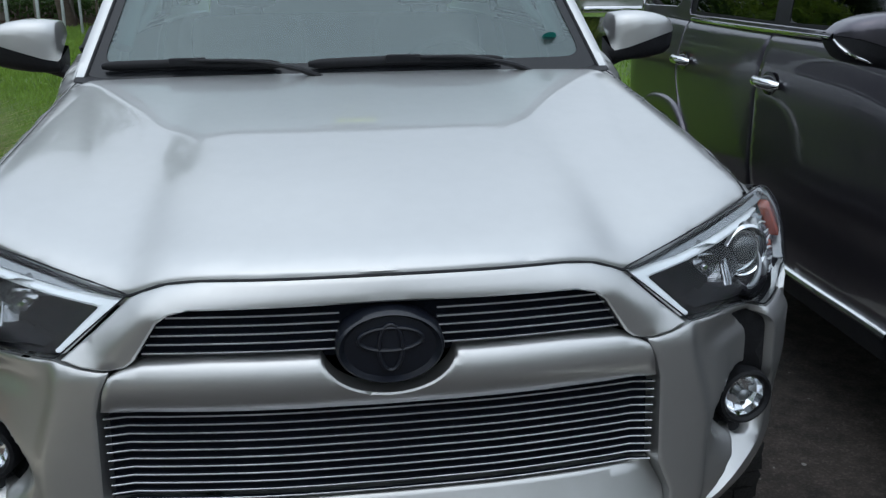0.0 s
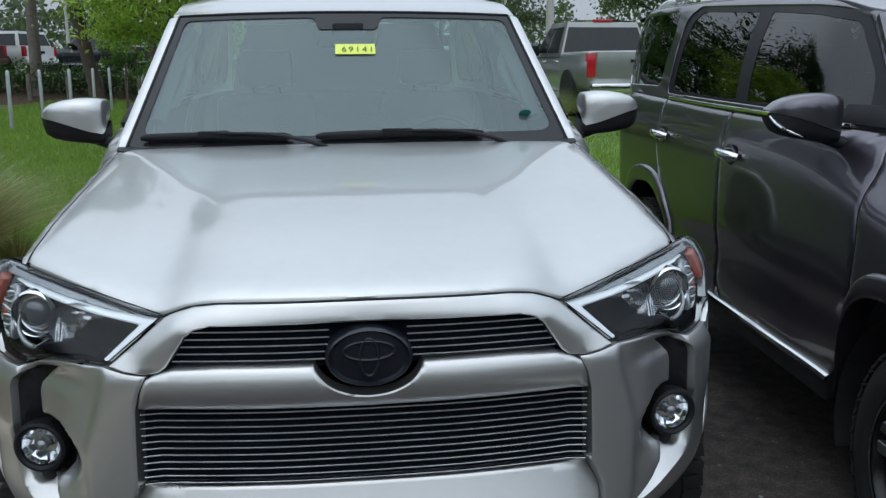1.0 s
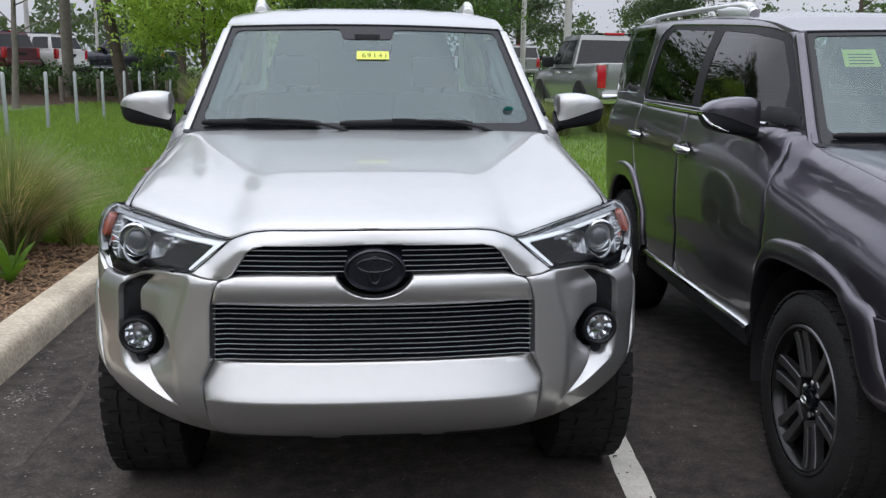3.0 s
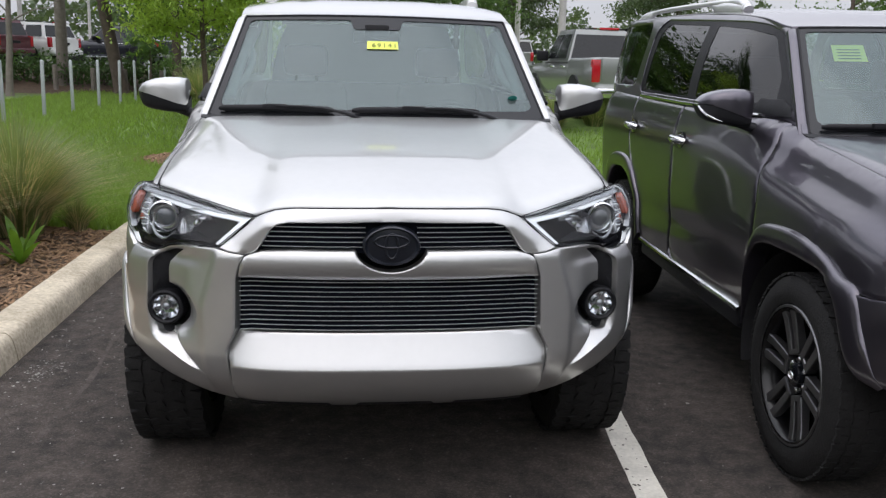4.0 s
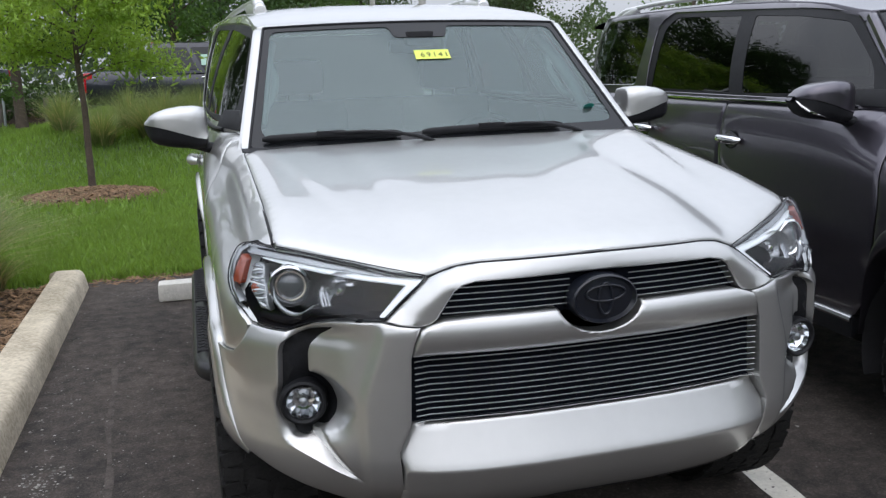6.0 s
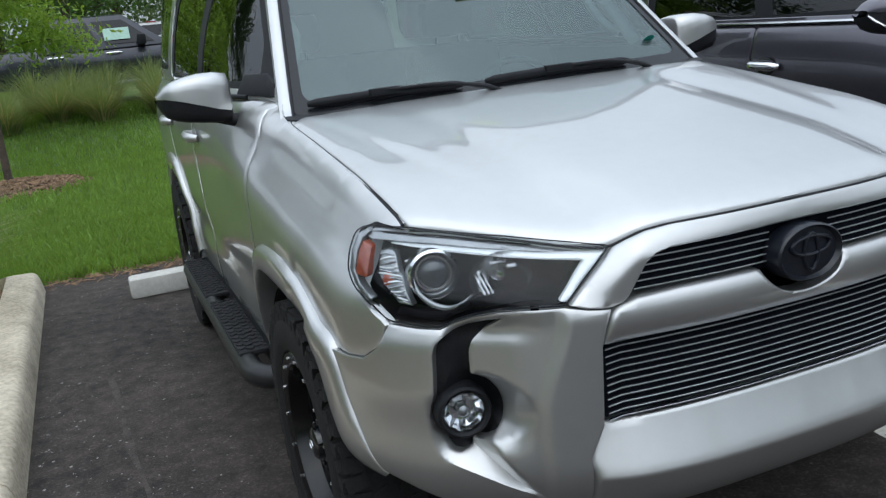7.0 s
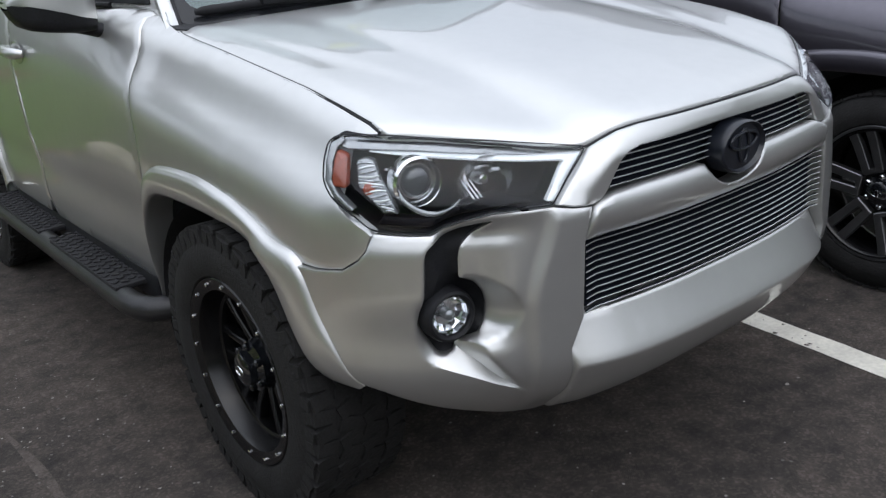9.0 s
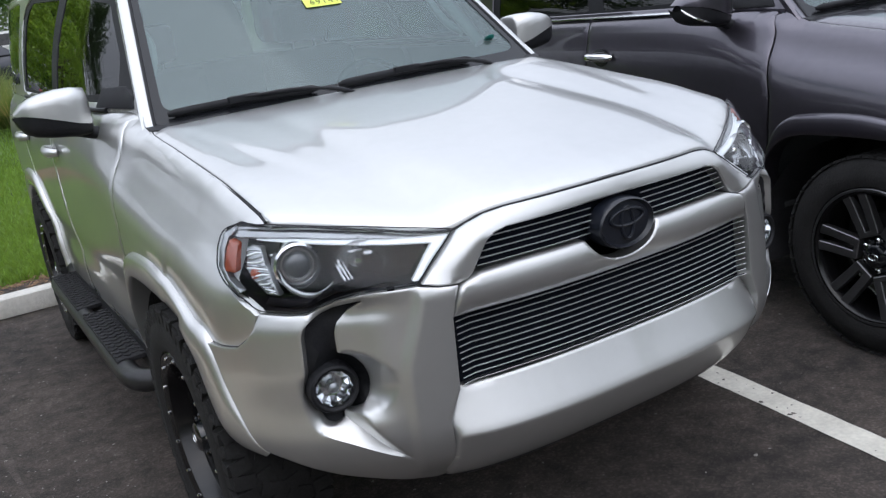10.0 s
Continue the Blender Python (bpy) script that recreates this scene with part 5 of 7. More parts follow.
    if big:
        tc = bpy.data.curves.new("note_number", "FONT")
        tc.body, tc.size, tc.extrude, tc.space_character = "69141", 0.040, 0.0002, 1.25
        tc.materials.append(INK)
        to = new("note_number", tc)
        to.parent = note
        to.matrix_basis = fr @ Matrix.Translation((0.022, 0.012, 0.002))
    else:
        bm = bmesh.new()
        for i in range(4):
            box(bm, (0.02, 0.014 + 0.02 * i, 0.001), (0.12, 0.020 + 0.02 * i, 0.002), 0, fr)
        part("print_line", bm, INK, note, "", False)
    bm = bmesh.new()
    lathe(bm, [(0.022, -0.0), (0.0004, -0.001)], 20, Matrix.Translation(shield(0.85, 0.20, 0.006)) @ Matrix.Rotation(radians(-35), 4, "X") @ Matrix.Rotation(radians(90), 4, "Y"))
    part("sticker", bm, TEAL, car, "small teal sticker")
    # cabin
    bm = bmesh.new()
    rows = [[(x, y, z + 0.02 * math.cos(x * 2.0)) for x in np.linspace(-0.76, 0.76, 16)] for y, z in ((1.36, 1.225), (1.50, 1.245), (1.70, 1.255), (1.90, 1.24), (1.95, 1.20), (1.96, 1.0), (1.94, 0.8))]
    strip(bm, rows)
    box(bm, (0.18, 1.80, 1.20), (0.60, 1.96, 1.295), 0.03)
    part("dashboard", bm, CABINDARK, car, "dark dashboard", True, 60)
    bm = bmesh.new()
    tube(bm, [(0.39 + 0.185 * math.cos(t), 2.10 + 0.06 * math.sin(t), 1.17 + 0.165 * math.sin(t)) for t in np.linspace(0, 2 * math.pi, 36)], 0.015, 8, False)
    tube(bm, [(0.39, 2.09, 1.17), (0.39, 1.95, 1.13)], 0.045, 10)
    tube(bm, [(0.22, 2.10, 1.17), (0.56, 2.10, 1.17)], 0.022, 8)
    part("steering_wheel", bm, CABINDARK, car)
    for x in (-0.39, 0.39):
        bm = bmesh.new()
        box(bm, (x - 0.25, 2.20, 0.72), (x + 0.25, 2.75, 0.92), 0.06)
        box(bm, (x - 0.24, 2.72, 0.82), (x + 0.24, 2.90, 1.42), 0.07)
        st = part("front_seat", bm, SEATCLOTH, car, "grey front seat", True, 60)
        bm = bmesh.new()
        box(bm, (x - 0.13, 2.78, 1.45), (x + 0.13, 2.90, 1.63), 0.045)
        tube(bm, [(x - 0.06, 2.84, 1.40), (x - 0.06, 2.84, 1.48)], 0.007)
        tube(bm, [(x + 0.06, 2.84, 1.40), (x + 0.06, 2.84, 1.48)], 0.007)
        part("headrest", bm, SEATCLOTH, st)
        bm = bmesh.new()
        s = 1 if x > 0 else -1
        tube(bm, path2([(s * 0.690, 1.66, 1.36), (s * 0.670, 1.73, 1.45), (s * 0.640, 1.85, 1.57), (s * 0.600, 1.99, 1.68)], 10), 0.030, 8, True, 0.8)
        tube(bm, path2([(s * 0.670, 1.75, 1.41), (s * 0.630, 1.79, 1.45), (s * 0.605, 1.83, 1.51), (s * 0.600, 1.87, 1.56), (s * 0.620, 1.92, 1.61)], 14), 0.017, 8, True)
        part("pillar_trim", bm, CABIN, car, "pale grey pillar trim with a grab handle", True, 60)
    bm = bmesh.new()
    box(bm, (-0.6, 3.55, 0.75), (0.6, 3.75, 1.40), 0.07)
    part("rear_seat", bm, SEATCLOTH, car, "", True, 60)
    bm = bmesh.new()
    box(bm, (-0.115, 1.86, 1.625), (0.115, 1.89, 1.685), 0.018)
    tube(bm, [(0, 1.85, 1.67), (0, 1.84, 1.73)], 0.016)
    box(bm, (-0.06, 1.78, 1.655), (0.06, 1.84, 1.715), 0.015)
    part("rear_view_mirror", bm, TEXTURED, car)
    bm = bmesh.new()
    strip(bm, [[(x, y, drip_z(y) - 0.03 + 0.03 * (1 - (x / 0.66) ** 2)) for x in np.linspace(-0.65, 0.65, 8)] for y in np.linspace(1.92, 4.6, 8)])
    part("headliner", bm, CABIN, car, "", True, 60)
    bm = bmesh.new()
    box(bm, (-0.80, 1.5, 0.50), (0.80, 4.6, 0.56), 0)
    part("floor_pan", bm, CABINDARK, car)
    # tailgate
    tg = both([(0, 1.83), (0.62, 1.82), (0.69, 1.65), (0.76, 1.36), (0.78, 1.0), (0.77, 0.60), (0.6, 0.50), (0, 0.50)])
    sheet("tailgate", tg, lambda x, z, o=0.0: (x, 4.80 - 0.10 * max(0, (z - 1.3) / 0.4) - 0.10 * (x / 0.78) ** 2 + o, z), paint, step=0.06, depth=0.03, roll=0.004, **P)
    bm = bmesh.new()
    strip(bm, [[(x, y, z - 0.02 * (x / 0.6) ** 2) for x in np.linspace(-0.68, 0.68, 14)] for y, z in ((4.55, 1.895), (4.75, 1.89), (4.90, 1.872), (4.91, 1.855), (4.72, 1.84))])
    part("spoiler", bm, paint, car, "", True, 50)
    for s in (-1, 1):
        bm = bmesh.new()
        box(bm, (0.70, 4.60, 1.02), (0.80, 4.80, 1.30), 0.03, Matrix.Diagonal((s, 1, 1, 1)))
        part("tail_lamp", bm, REDLAMP, car, "red tail lamp")
    # wheels
    hx, hz, y0, y1 = (0.812, 0.413, 0.968, 3.76) if big else (0.805, 0.398, 0.985, 3.77)
    w = wheel(car, kind)
    w.matrix_basis = Matrix.Translation((-hx, y0, hz))
    dup(w, Matrix.Translation((0, y1 - y0, 0)), car)
    flip = Matrix.Rotation(math.pi, 4, "Z")
    for y in (y0, y1):
        o = dup(w, Matrix.Identity(4), car)
        o.matrix_basis = Matrix.Translation((hx, y, hz)) @ flip
    return car


silver = suv("sport_utility_vehicle", "silver sport utility vehicle with black wheels and billet grille", SILVER, "offroad", "parked vehicles")
silver.matrix_basis = Matrix.Translation((0.009, 0, 0.004)) @ Matrix.Rotation(radians(-0.45), 4, "Y") @ Matrix.Diagonal((1.009, 1, 1, 1))
dark_suv = suv("sport_utility_vehicle", "charcoal sport utility vehicle with chrome trim, parked beside the silver one", CHARCOAL, "road", "parked vehicles")
dark_suv.matrix_basis = Matrix.Translation((2.428, -0.577, 0.003)) @ Matrix.Rotation(radians(-3.1), 4, "Z")


# ---- ground ----
def ground_z(x, y):
    a = (0.45 + 0.20 * smooth(3.8, 1.8, x)) * smooth(12.8, 16.5, y) * smooth(-6.2, -3.4, x)
    return max(a, 1.0 * smooth(33, 39, y))


ASPHALT = mat("asphalt", (0.066, 0.054, 0.046), 0.9, 0, 0.45, 1.3, 1.0, 260, dark=(0.021, 0.018, 0.0165))


def stones(m, scale, amount):
    """Lets small stones of their own brightness show in the binder."""
    n, l = m.node_tree.nodes, m.node_tree.links
    p = n["Principled BSDF"]
    src = p.inputs["Base Color"].links[0].from_socket
    co, vo, mr, hsv = (n.new("ShaderNode" + k) for k in ("TexCoord", "TexVoronoi", "MapRange", "HueSaturation"))
    vo.inputs["Scale"].default_value = scale
    l.new(co.outputs["Object"], vo.inputs["Vector"])
    sep = n.new("ShaderNodeSeparateColor")
    l.new(vo.outputs["Color"], sep.inputs["Color"])
    pw = n.new("ShaderNodeMath")
    pw.operation = "POWER"
    pw.inputs[1].default_value = 3.0
    l.new(sep.outputs[0], pw.inputs[0])
    l.new(pw.outputs[0], mr.inputs["Value"])
    mr.inputs["To Min"].default_value, mr.inputs["To Max"].default_value = 1 - amount * 0.45, 1 + amount * 1.6
    l.new(mr.outputs["Result"], hsv.inputs["Value"])
    l.new(src, hsv.inputs["Color"])
    l.new(hsv.outputs["Color"], p.inputs["Base Color"])


stones(ASPHALT, 120, 0.4)
LAWN = mat("lawn_soil", (0.10, 0.165, 0.035), 0.9, 0, 0.45, 1.1, 1.0, 60)
FARLOT = mat("far_asphalt", (0.10, 0.10, 0.10), 0.9, 0, 0.2, 1.2, 0.5, 60)
bm = bmesh.new()
ys = [-600, -60, -12, 0, 5.5, 8, 10, *np.linspace(12, 17, 14), 20, 24, 28, *np.linspace(32, 40, 8), 60, 90, 1500]
xs = [-900, -80, -30, -12, -8, *np.linspace(-6.5, -3, 12), -2.03, 0, 3, 8, 20, 60, 900]
strip(bm, [[(x, y, ground_z(x, y) - 0.01) for x in xs] for y in ys])
tagged(part("ground", bm, LAWN, None, "", True), "green mown lawn that rises to a terrace", "ground", kind="structure")
bm = bmesh.new()
edge = random.Random(4)
rows = [[(x, y, 0.0) for x in np.linspace(-1.86, 40, 80)] for y in np.linspace(-40, 5.2, 40)]
rows.append([(x, 5.45 + edge.uniform(-0.06, 0.08), 0.0) for x in np.linspace(-1.86, 40, 80)])
strip(bm, rows)
strip(bm, [[(x, y, 0.0) for x in np.linspace(-60, -1.86, 10)] for y in np.linspace(-40, -4.0, 10)])
tagged(part("parking_lot", bm, ASPHALT), "dark worn asphalt parking lot", "road", kind="structure")
for name, lo, hi, z in (("far_road", (-60, 40.5), (-3.5, 75), 1.012), ("terrace_road", (3.9, 17.4), (60, 60), 0.46)):
    bm = bmesh.new()
    strip(bm, [[(x, y, z) for x in np.linspace(lo[0], hi[0], 6)] for y in np.linspace(lo[1], hi[1], 6)])
    tagged(part(name, bm, FARLOT), "grey asphalt of a farther parking lot", "road", kind="structure")
LINE = mat("line_paint", (0.62, 0.60, 0.53), 0.75, 0, 0.14, 7, 0.5, 200)
bm = bmesh.new()
lr = random.Random(9)
strip(bm, [[(x + lr.uniform(-0.003, 0.003), y, 0.004) for x in (0.897 + 0.095 * y, 0.955 + 0.095 * y, 1.013 + 0.094 * y)] for y in np.linspace(-1.1, 4.9, 90)])
tagged(part("parking_line", bm, LINE), "worn white parking line", "line", kind="structure")
bm = bmesh.new()
for i in range(70):
    y = lr.uniform(-1.0, 2.0)
    x = 0.955 + 0.095 * y + lr.uniform(-0.05, 0.05)
    r = lr.uniform(0.002, 0.008)
    bm.faces.new([bm.verts.new((x + r * math.cos(a) * lr.uniform(0.5, 1.6), y + r * math.sin(a) * lr.uniform(0.5, 1.6), 0.0055)) for a in np.linspace(0, 5.2, 6)])
tagged(part("line_chips", bm, ASPHALT, None, "", False), "dark chips where the line paint has worn off", "chips", kind="stuff")
# pale specks, pebbles and bits on the asphalt
bm = bmesh.new()
for i in range(1300):
    x, y = lr.uniform(-1.8, 1.9), lr.uniform(-2.2, 5.3)
    if lr.random() < 0.45:
        x = lr.uniform(-1.82, -1.0)
        y = lr.uniform(0.3, 5.3)
    r = lr.uniform(0.0015, 0.005) * (1.7 if lr.random() < 0.04 else 1)
    bm.faces.new([bm.verts.new((x + r * math.cos(a) * lr.uniform(0.5, 1.7), y + r * math.sin(a) * lr.uniform(0.5, 1.7), 0.003)) for a in np.linspace(0, 5.2, 6)])
for i in range(150):
    x, y = lr.gauss(-1.64, 0.05), lr.gauss(1.66, 0.11)
    if i % 3 == 0:
        x, y = lr.uniform(-1.78, -1.58), lr.uniform(1.9, 3.2)
    r = lr.uniform(0.002, 0.007)
    bm.faces.new([bm.verts.new((x + r * math.cos(a) * lr.uniform(0.5, 1.7), y + r * math.sin(a) * lr.uniform(0.5, 1.7), 0.003)) for a in np.linspace(0, 5.2, 6)])
SPECK = island(mat("pale_grit", (0.24, 0.23, 0.21), 0.9, 0, 0.2, 30), 0.6)
tagged(part("grit", bm, SPECK, None, "", False), "pale grit and specks scattered on the asphalt", "grit", kind="stuff")

SCUFF = mat("scuffed_asphalt", (0.086, 0.072, 0.062), 0.9, 0, 0.5, 14, 1.0, 260, dark=(0.026, 0.022, 0.020))
bm = bmesh.new()
strip(bm, [[(x + o * (0.7 + 0.3 * math.sin(9 * y)) + 0.008 * math.sin(5 * y), y, 0.002) for o in (-0.018, 0.0, 0.018)] for x, y in ((p.x, p.y) for p in path2([(-1.47, 3.2), (-1.4552, 2.856), (-1.4316, 2.486), (-1.4076, 2.056), (-1.388, 1.70), (-1.3776, 1.37), (-1.375, 0.9)], 60))])
tagged(part("scuff_mark", bm, SCUFF, None, "", False), "long pale scuff mark on the asphalt", "scuff mark", kind="structure")

KERB = mat("kerb_concrete", (0.57, 0.51, 0.40), 0.9, 0, 0.2, 5.0, 0.6, 45, dark=(0.36, 0.31, 0.23))
kp = [(-1.805, -0.01), (-1.812, 0.04), (-1.826, 0.105), (-1.838, 0.130), (-1.862, 0.147), (-1.90, 0.150), (-1.99, 0.152), (-2.025, 0.150), (-2.035, 0.12), (-2.04, -0.02)]
kerb = tagged(new("kerb"), "pale concrete kerb with joints, rounded at its end", "kerb", kind="structure")
for y0, y1 in ((-4.0, -1.2), (-1.19, 1.85), (1.862, 5.42)):
    bm = bmesh.new()
    rows = []
    for y in np.linspace(y0, y1, 40):
        k = smooth(y1 - 0.22, y1, y) if y1 > 5 else 0
        rows.append([(-1.805 + (x + 1.805) * (1 - 0.12 * k) - 0.10 * k * k, y, z * (1 - 0.35 * k * k) + 0.003 * noise.noise((x * 3, y * 3, z))) for x, z in kp])
    rr = strip(bm, rows)
    bm.faces.new(rr[0])
    bm.faces.new(rr[-1][::-1])
    part("kerb_stone", bm, KERB, kerb, "", True, 50)
bm = bmesh.new()
box(bm, (-0.90, 0.0, 0), (0.90, 0.16, 0.13), 0.022)
STOPMAT = mat("wheel_stop_concrete", (0.60, 0.585, 0.54), 0.85, 0, 0.12, 4, 0.5, 90)
for k, (x, y, r) in enumerate(((-0.37, 4.53, 0), (2.55, 4.30, -4))):
    bm2 = bm.copy()
    st = tagged(part("wheel_stop", bm2, STOPMAT), "pale concrete wheel stop behind a parked vehicle", "wheel stop", "wheel stops")
    st.matrix_basis = pose(x, y, 0, 0, 0, r)
bm.free()


# ---- planting ----
def leaves_mesh(name, pts, sizes, rng, aspect=0.55, droop=0.0):
    """Many small folded leaves, each its own loose piece."""
    n = len(pts)
    d = rng.normal(size=(n, 3))
    d[:, 2] -= droop
    d /= np.linalg.norm(d, axis=1)[:, None]
    s = np.cross(d, rng.normal(size=(n, 3)))
    s /= np.linalg.norm(s, axis=1)[:, None]
    nn = np.cross(d, s)
    L = sizes[:, None]
    tip, left, right = pts + d * L, pts + d * L * 0.5 + s * L * aspect * 0.5 + nn * L * 0.08, pts + d * L * 0.5 - s * L * aspect * 0.5 + nn * L * 0.08
    v = np.stack([pts, right, tip, left], 1).reshape(-1, 3)
    me = bpy.data.meshes.new(name)
    me.from_pydata(v.tolist(), [], (np.arange(n * 4).reshape(-1, 4)).tolist())
    return me


def leafmat(name, c, amount=0.45):
    m = mat(name, c, 0.6, 0, 0.25, 2.0)
    n, l = m.node_tree.nodes, m.node_tree.links
    p = n["Principled BSDF"]
    island(m, amount)
    tr, mx = n.new("ShaderNodeBsdfTranslucent"), n.new("ShaderNodeMixShader")
    tr.inputs["Color"].default_value = (min(1, c[0] * 2.2), min(1, c[1] * 2.0), c[2] * 1.2, 1)
    mx.inputs[0].default_value = 0.35
    l.new(p.outputs[0], mx.inputs[1])
    l.new(tr.outputs[0], mx.inputs[2])
    l.new(mx.outputs[0], n["Material Output"].inputs["Surface"])
    return m


LEAF = leafmat("fresh_leaves", (0.21, 0.32, 0.05))
LEAFDARK = leafmat("dark_leaves", (0.035, 0.075, 0.018))
LEAFMID = leafmat("mid_leaves", (0.06, 0.12, 0.025))
LEAFFAR = leafmat("far_leaves", (0.055, 0.085, 0.04))
BLADE = leafmat("grass_blades", (0.15, 0.245, 0.045), 0.4)
REED = leafmat("reed_blades", (0.15, 0.20, 0.075), 0.45)
REEDTAN = leafmat("dry_reed_blades", (0.40, 0.35, 0.21), 0.35)
BARK = mat("bark", (0.085, 0.065, 0.05), 0.9, 0, 0.35, 6, 1.0, 40)
BARKGREY = mat("grey_wood", (0.17, 0.15, 0.13), 0.9, 0, 0.25, 6, 0.8, 40)
MULCH = island(mat("wood_mulch", (0.23, 0.145, 0.085), 0.95, 0, 0.3, 30), 0.5)
SOIL = mat("bed_soil", (0.085, 0.055, 0.035), 0.95, 0, 0.4, 8, 1.0, 60)
STEEL = mat("galvanised_steel", (0.36, 0.39, 0.39), 0.45, 0.6, 0.12, 9, 0.2, 80)
CONCRETE = mat("pole_concrete", (0.42, 0.41, 0.39), 0.85, 0, 0.12, 2, 0.3, 60)


def tree(name, label, x, y, height, trunk_r, crown, count, leaf, leafsize, bare=0.4, seed=1, lean=(0, 0), spread=1.0, bark=None, limbs=9, group="", aspect=0.5):
    """A trunk that tapers, limbs, and a crown of many small leaves in uneven sprays."""
    rng, rn = np.random.default_rng(seed), random.Random(seed)
    z0 = ground_z(x, y) - 0.02
    th = thing(name, label, "tree", group, at=Matrix.Translation((x, y, z0)))
    bm = bmesh.new()
    top = Vector((lean[0], lean[1], height * 0.93))
    tr = [Vector((0, 0, 0)).lerp(top, t) + Vector((rn.uniform(-1, 1), rn.uniform(-1, 1), 0)) * 0.025 * height * t * 0.6 for t in np.linspace(0, 1, 9)]
    tr = path2(tr, 24)
    tube(bm, tr, [trunk_r * (1.25 if i == 0 else 1.0) * (1 - 0.85 * i / 23) + 0.004 for i in range(24)], 9)
    ends = []
    for k in range(limbs):
        t = bare + (0.97 - bare) * (k + rn.random()) / limbs
        b = tr[min(int(t * 23), 22)]
        a = k * 2.4 + rn.uniform(-0.5, 0.5)
        ln = crown * spread * (1.05 - 0.7 * abs((t - bare) / (1 - bare) - 0.3)) * rn.uniform(0.7, 1.1)
        e = b + Vector((math.cos(a) * ln, math.sin(a) * ln, ln * rn.uniform(0.1, 0.5)))
        m = b.lerp(e, 0.5) + Vector((0, 0, ln * 0.12))
        limb = path2([b, m, e], 10)
        tube(bm, limb, [trunk_r * 0.38 * (1 - t) * (1 - 0.85 * i / 9) + 0.004 for i in range(10)], 6)
        ends += limb[3:]
        for q in range(3):
            s = limb[rn.randint(4, 8)]
            e2 = s + Vector((rn.uniform(-1, 1), rn.uniform(-1, 1), rn.uniform(-0.25, 0.5))) * ln * 0.45
            tube(bm, [s, s.lerp(e2, 0.5) + Vector((0, 0, 0.03)), e2], [trunk_r * 0.10 + 0.003, trunk_r * 0.06 + 0.002, 0.002], 5)
            ends += [s.lerp(e2, 0.6), e2]
    part("trunk", bm, bark or BARK, th, "", True, 60)
    if count:
        en = np.array([tuple(p) for p in ends])
        idx = rng.integers(0, len(en), count)
        sp = crown * 0.16
        pts = en[idx] + rng.normal(size=(count, 3)) * np.array([sp, sp, sp * 0.55]) * rng.uniform(0.3, 1.3, (count, 1))
        sz = leafsize * rng.uniform(0.6, 1.4, count)
        finish("crown", leaves_mesh("crown", pts, sz, rng, aspect, 0.3), leaf, th, "", False)
    return th


def grass_clump(x, y, r, h, n, seed, tan=0.35, z=None, label="clump of tall arching ornamental grass", group="ornamental grasses"):
    rng = np.random.default_rng(seed)
    z0 = ground_z(x, y) - 0.01 if z is None else z
    th = thing("ornamental_grass", label, "grass", group, at=Matrix.Translation((x, y, z0)))
    for nm, m, k in (("green_blades", REED, int(n * (1 - tan))), ("dry_blades", REEDTAN, int(n * tan))):
        a, b = rng.uniform(0, 2 * math.pi, k), rng.uniform(0, 1, k) ** 0.6
        hh = h * rng.uniform(0.55, 1.1, k) * (0.8 if nm == "dry_blades" else 1)
        out = r * b * rng.uniform(0.5, 1.25, k)
        w = 0.0022 * rng.uniform(0.7, 1.5, k) * (1 + h)
        c, s = np.cos(a), np.sin(a)
        base = np.stack([c * 0.18 * r * b, s * 0.18 * r * b, np.zeros(k)], 1)
        rows = []
        for t in (0, 0.35, 0.7, 1.0):
            bend = t ** 2
            p = base + np.stack([c * out * bend, s * out * bend, hh * (t - 0.32 * b * t ** 3)], 1)
            sw = (w * (1 - t) + 0.0006)[:, None] * np.stack([-s, c, np.zeros(k)], 1)
            rows += [p - sw, p + sw]
        v = np.stack(rows, 1).reshape(-1, 3)
        f = []
        for i in range(k):
            o = i * 8
            f += [(o, o + 1, o + 3, o + 2), (o + 2, o + 3, o + 5, o + 4), (o + 4, o + 5, o + 7, o + 6)]
        me = bpy.data.meshes.new(nm)
        me.from_pydata(v.tolist(), [], f)
        finish(nm, me, m, th, "", False)
    return th


def chips(name, pts, rng, size, material, label, parent=None):
    """Flat splinters of bark lying at random."""
    n = len(pts)
    a, tilt = rng.uniform(0, 2 * math.pi, n), rng.uniform(-0.45, 0.45, n)
    L, W = size * rng.uniform(0.5, 1.6, n), size * 0.22 * rng.uniform(0.6, 1.5, n)
    d = np.stack([np.cos(a) * np.cos(tilt), np.sin(a) * np.cos(tilt), np.sin(tilt)], 1) * L[:, None]
    s = np.stack([-np.sin(a), np.cos(a), rng.uniform(-0.4, 0.4, n)], 1) * W[:, None]
    up = np.array([0, 0, 1.0]) * (W * 0.6)[:, None]
    c = np.stack([pts - d - s, pts + d - s, pts + d + s, pts - d + s, pts - d * 0.8 + up, pts + d * 0.8 + up], 1).reshape(-1, 3)
    f = []
    for i in range(n):
        o = i * 6
        f += [(o, o + 1, o + 5, o + 4), (o + 2, o + 3, o + 4, o + 5), (o + 1, o + 2, o + 5), (o + 3, o, o + 4)]
    me = bpy.data.meshes.new(name)
    me.from_pydata(c.tolist(), [], f)
    ob = finish(name, me, material, parent, "", False)
    if parent is None:
        tagged(ob, label, "mulch", kind="stuff")
    return ob


rng = np.random.default_rng(11)
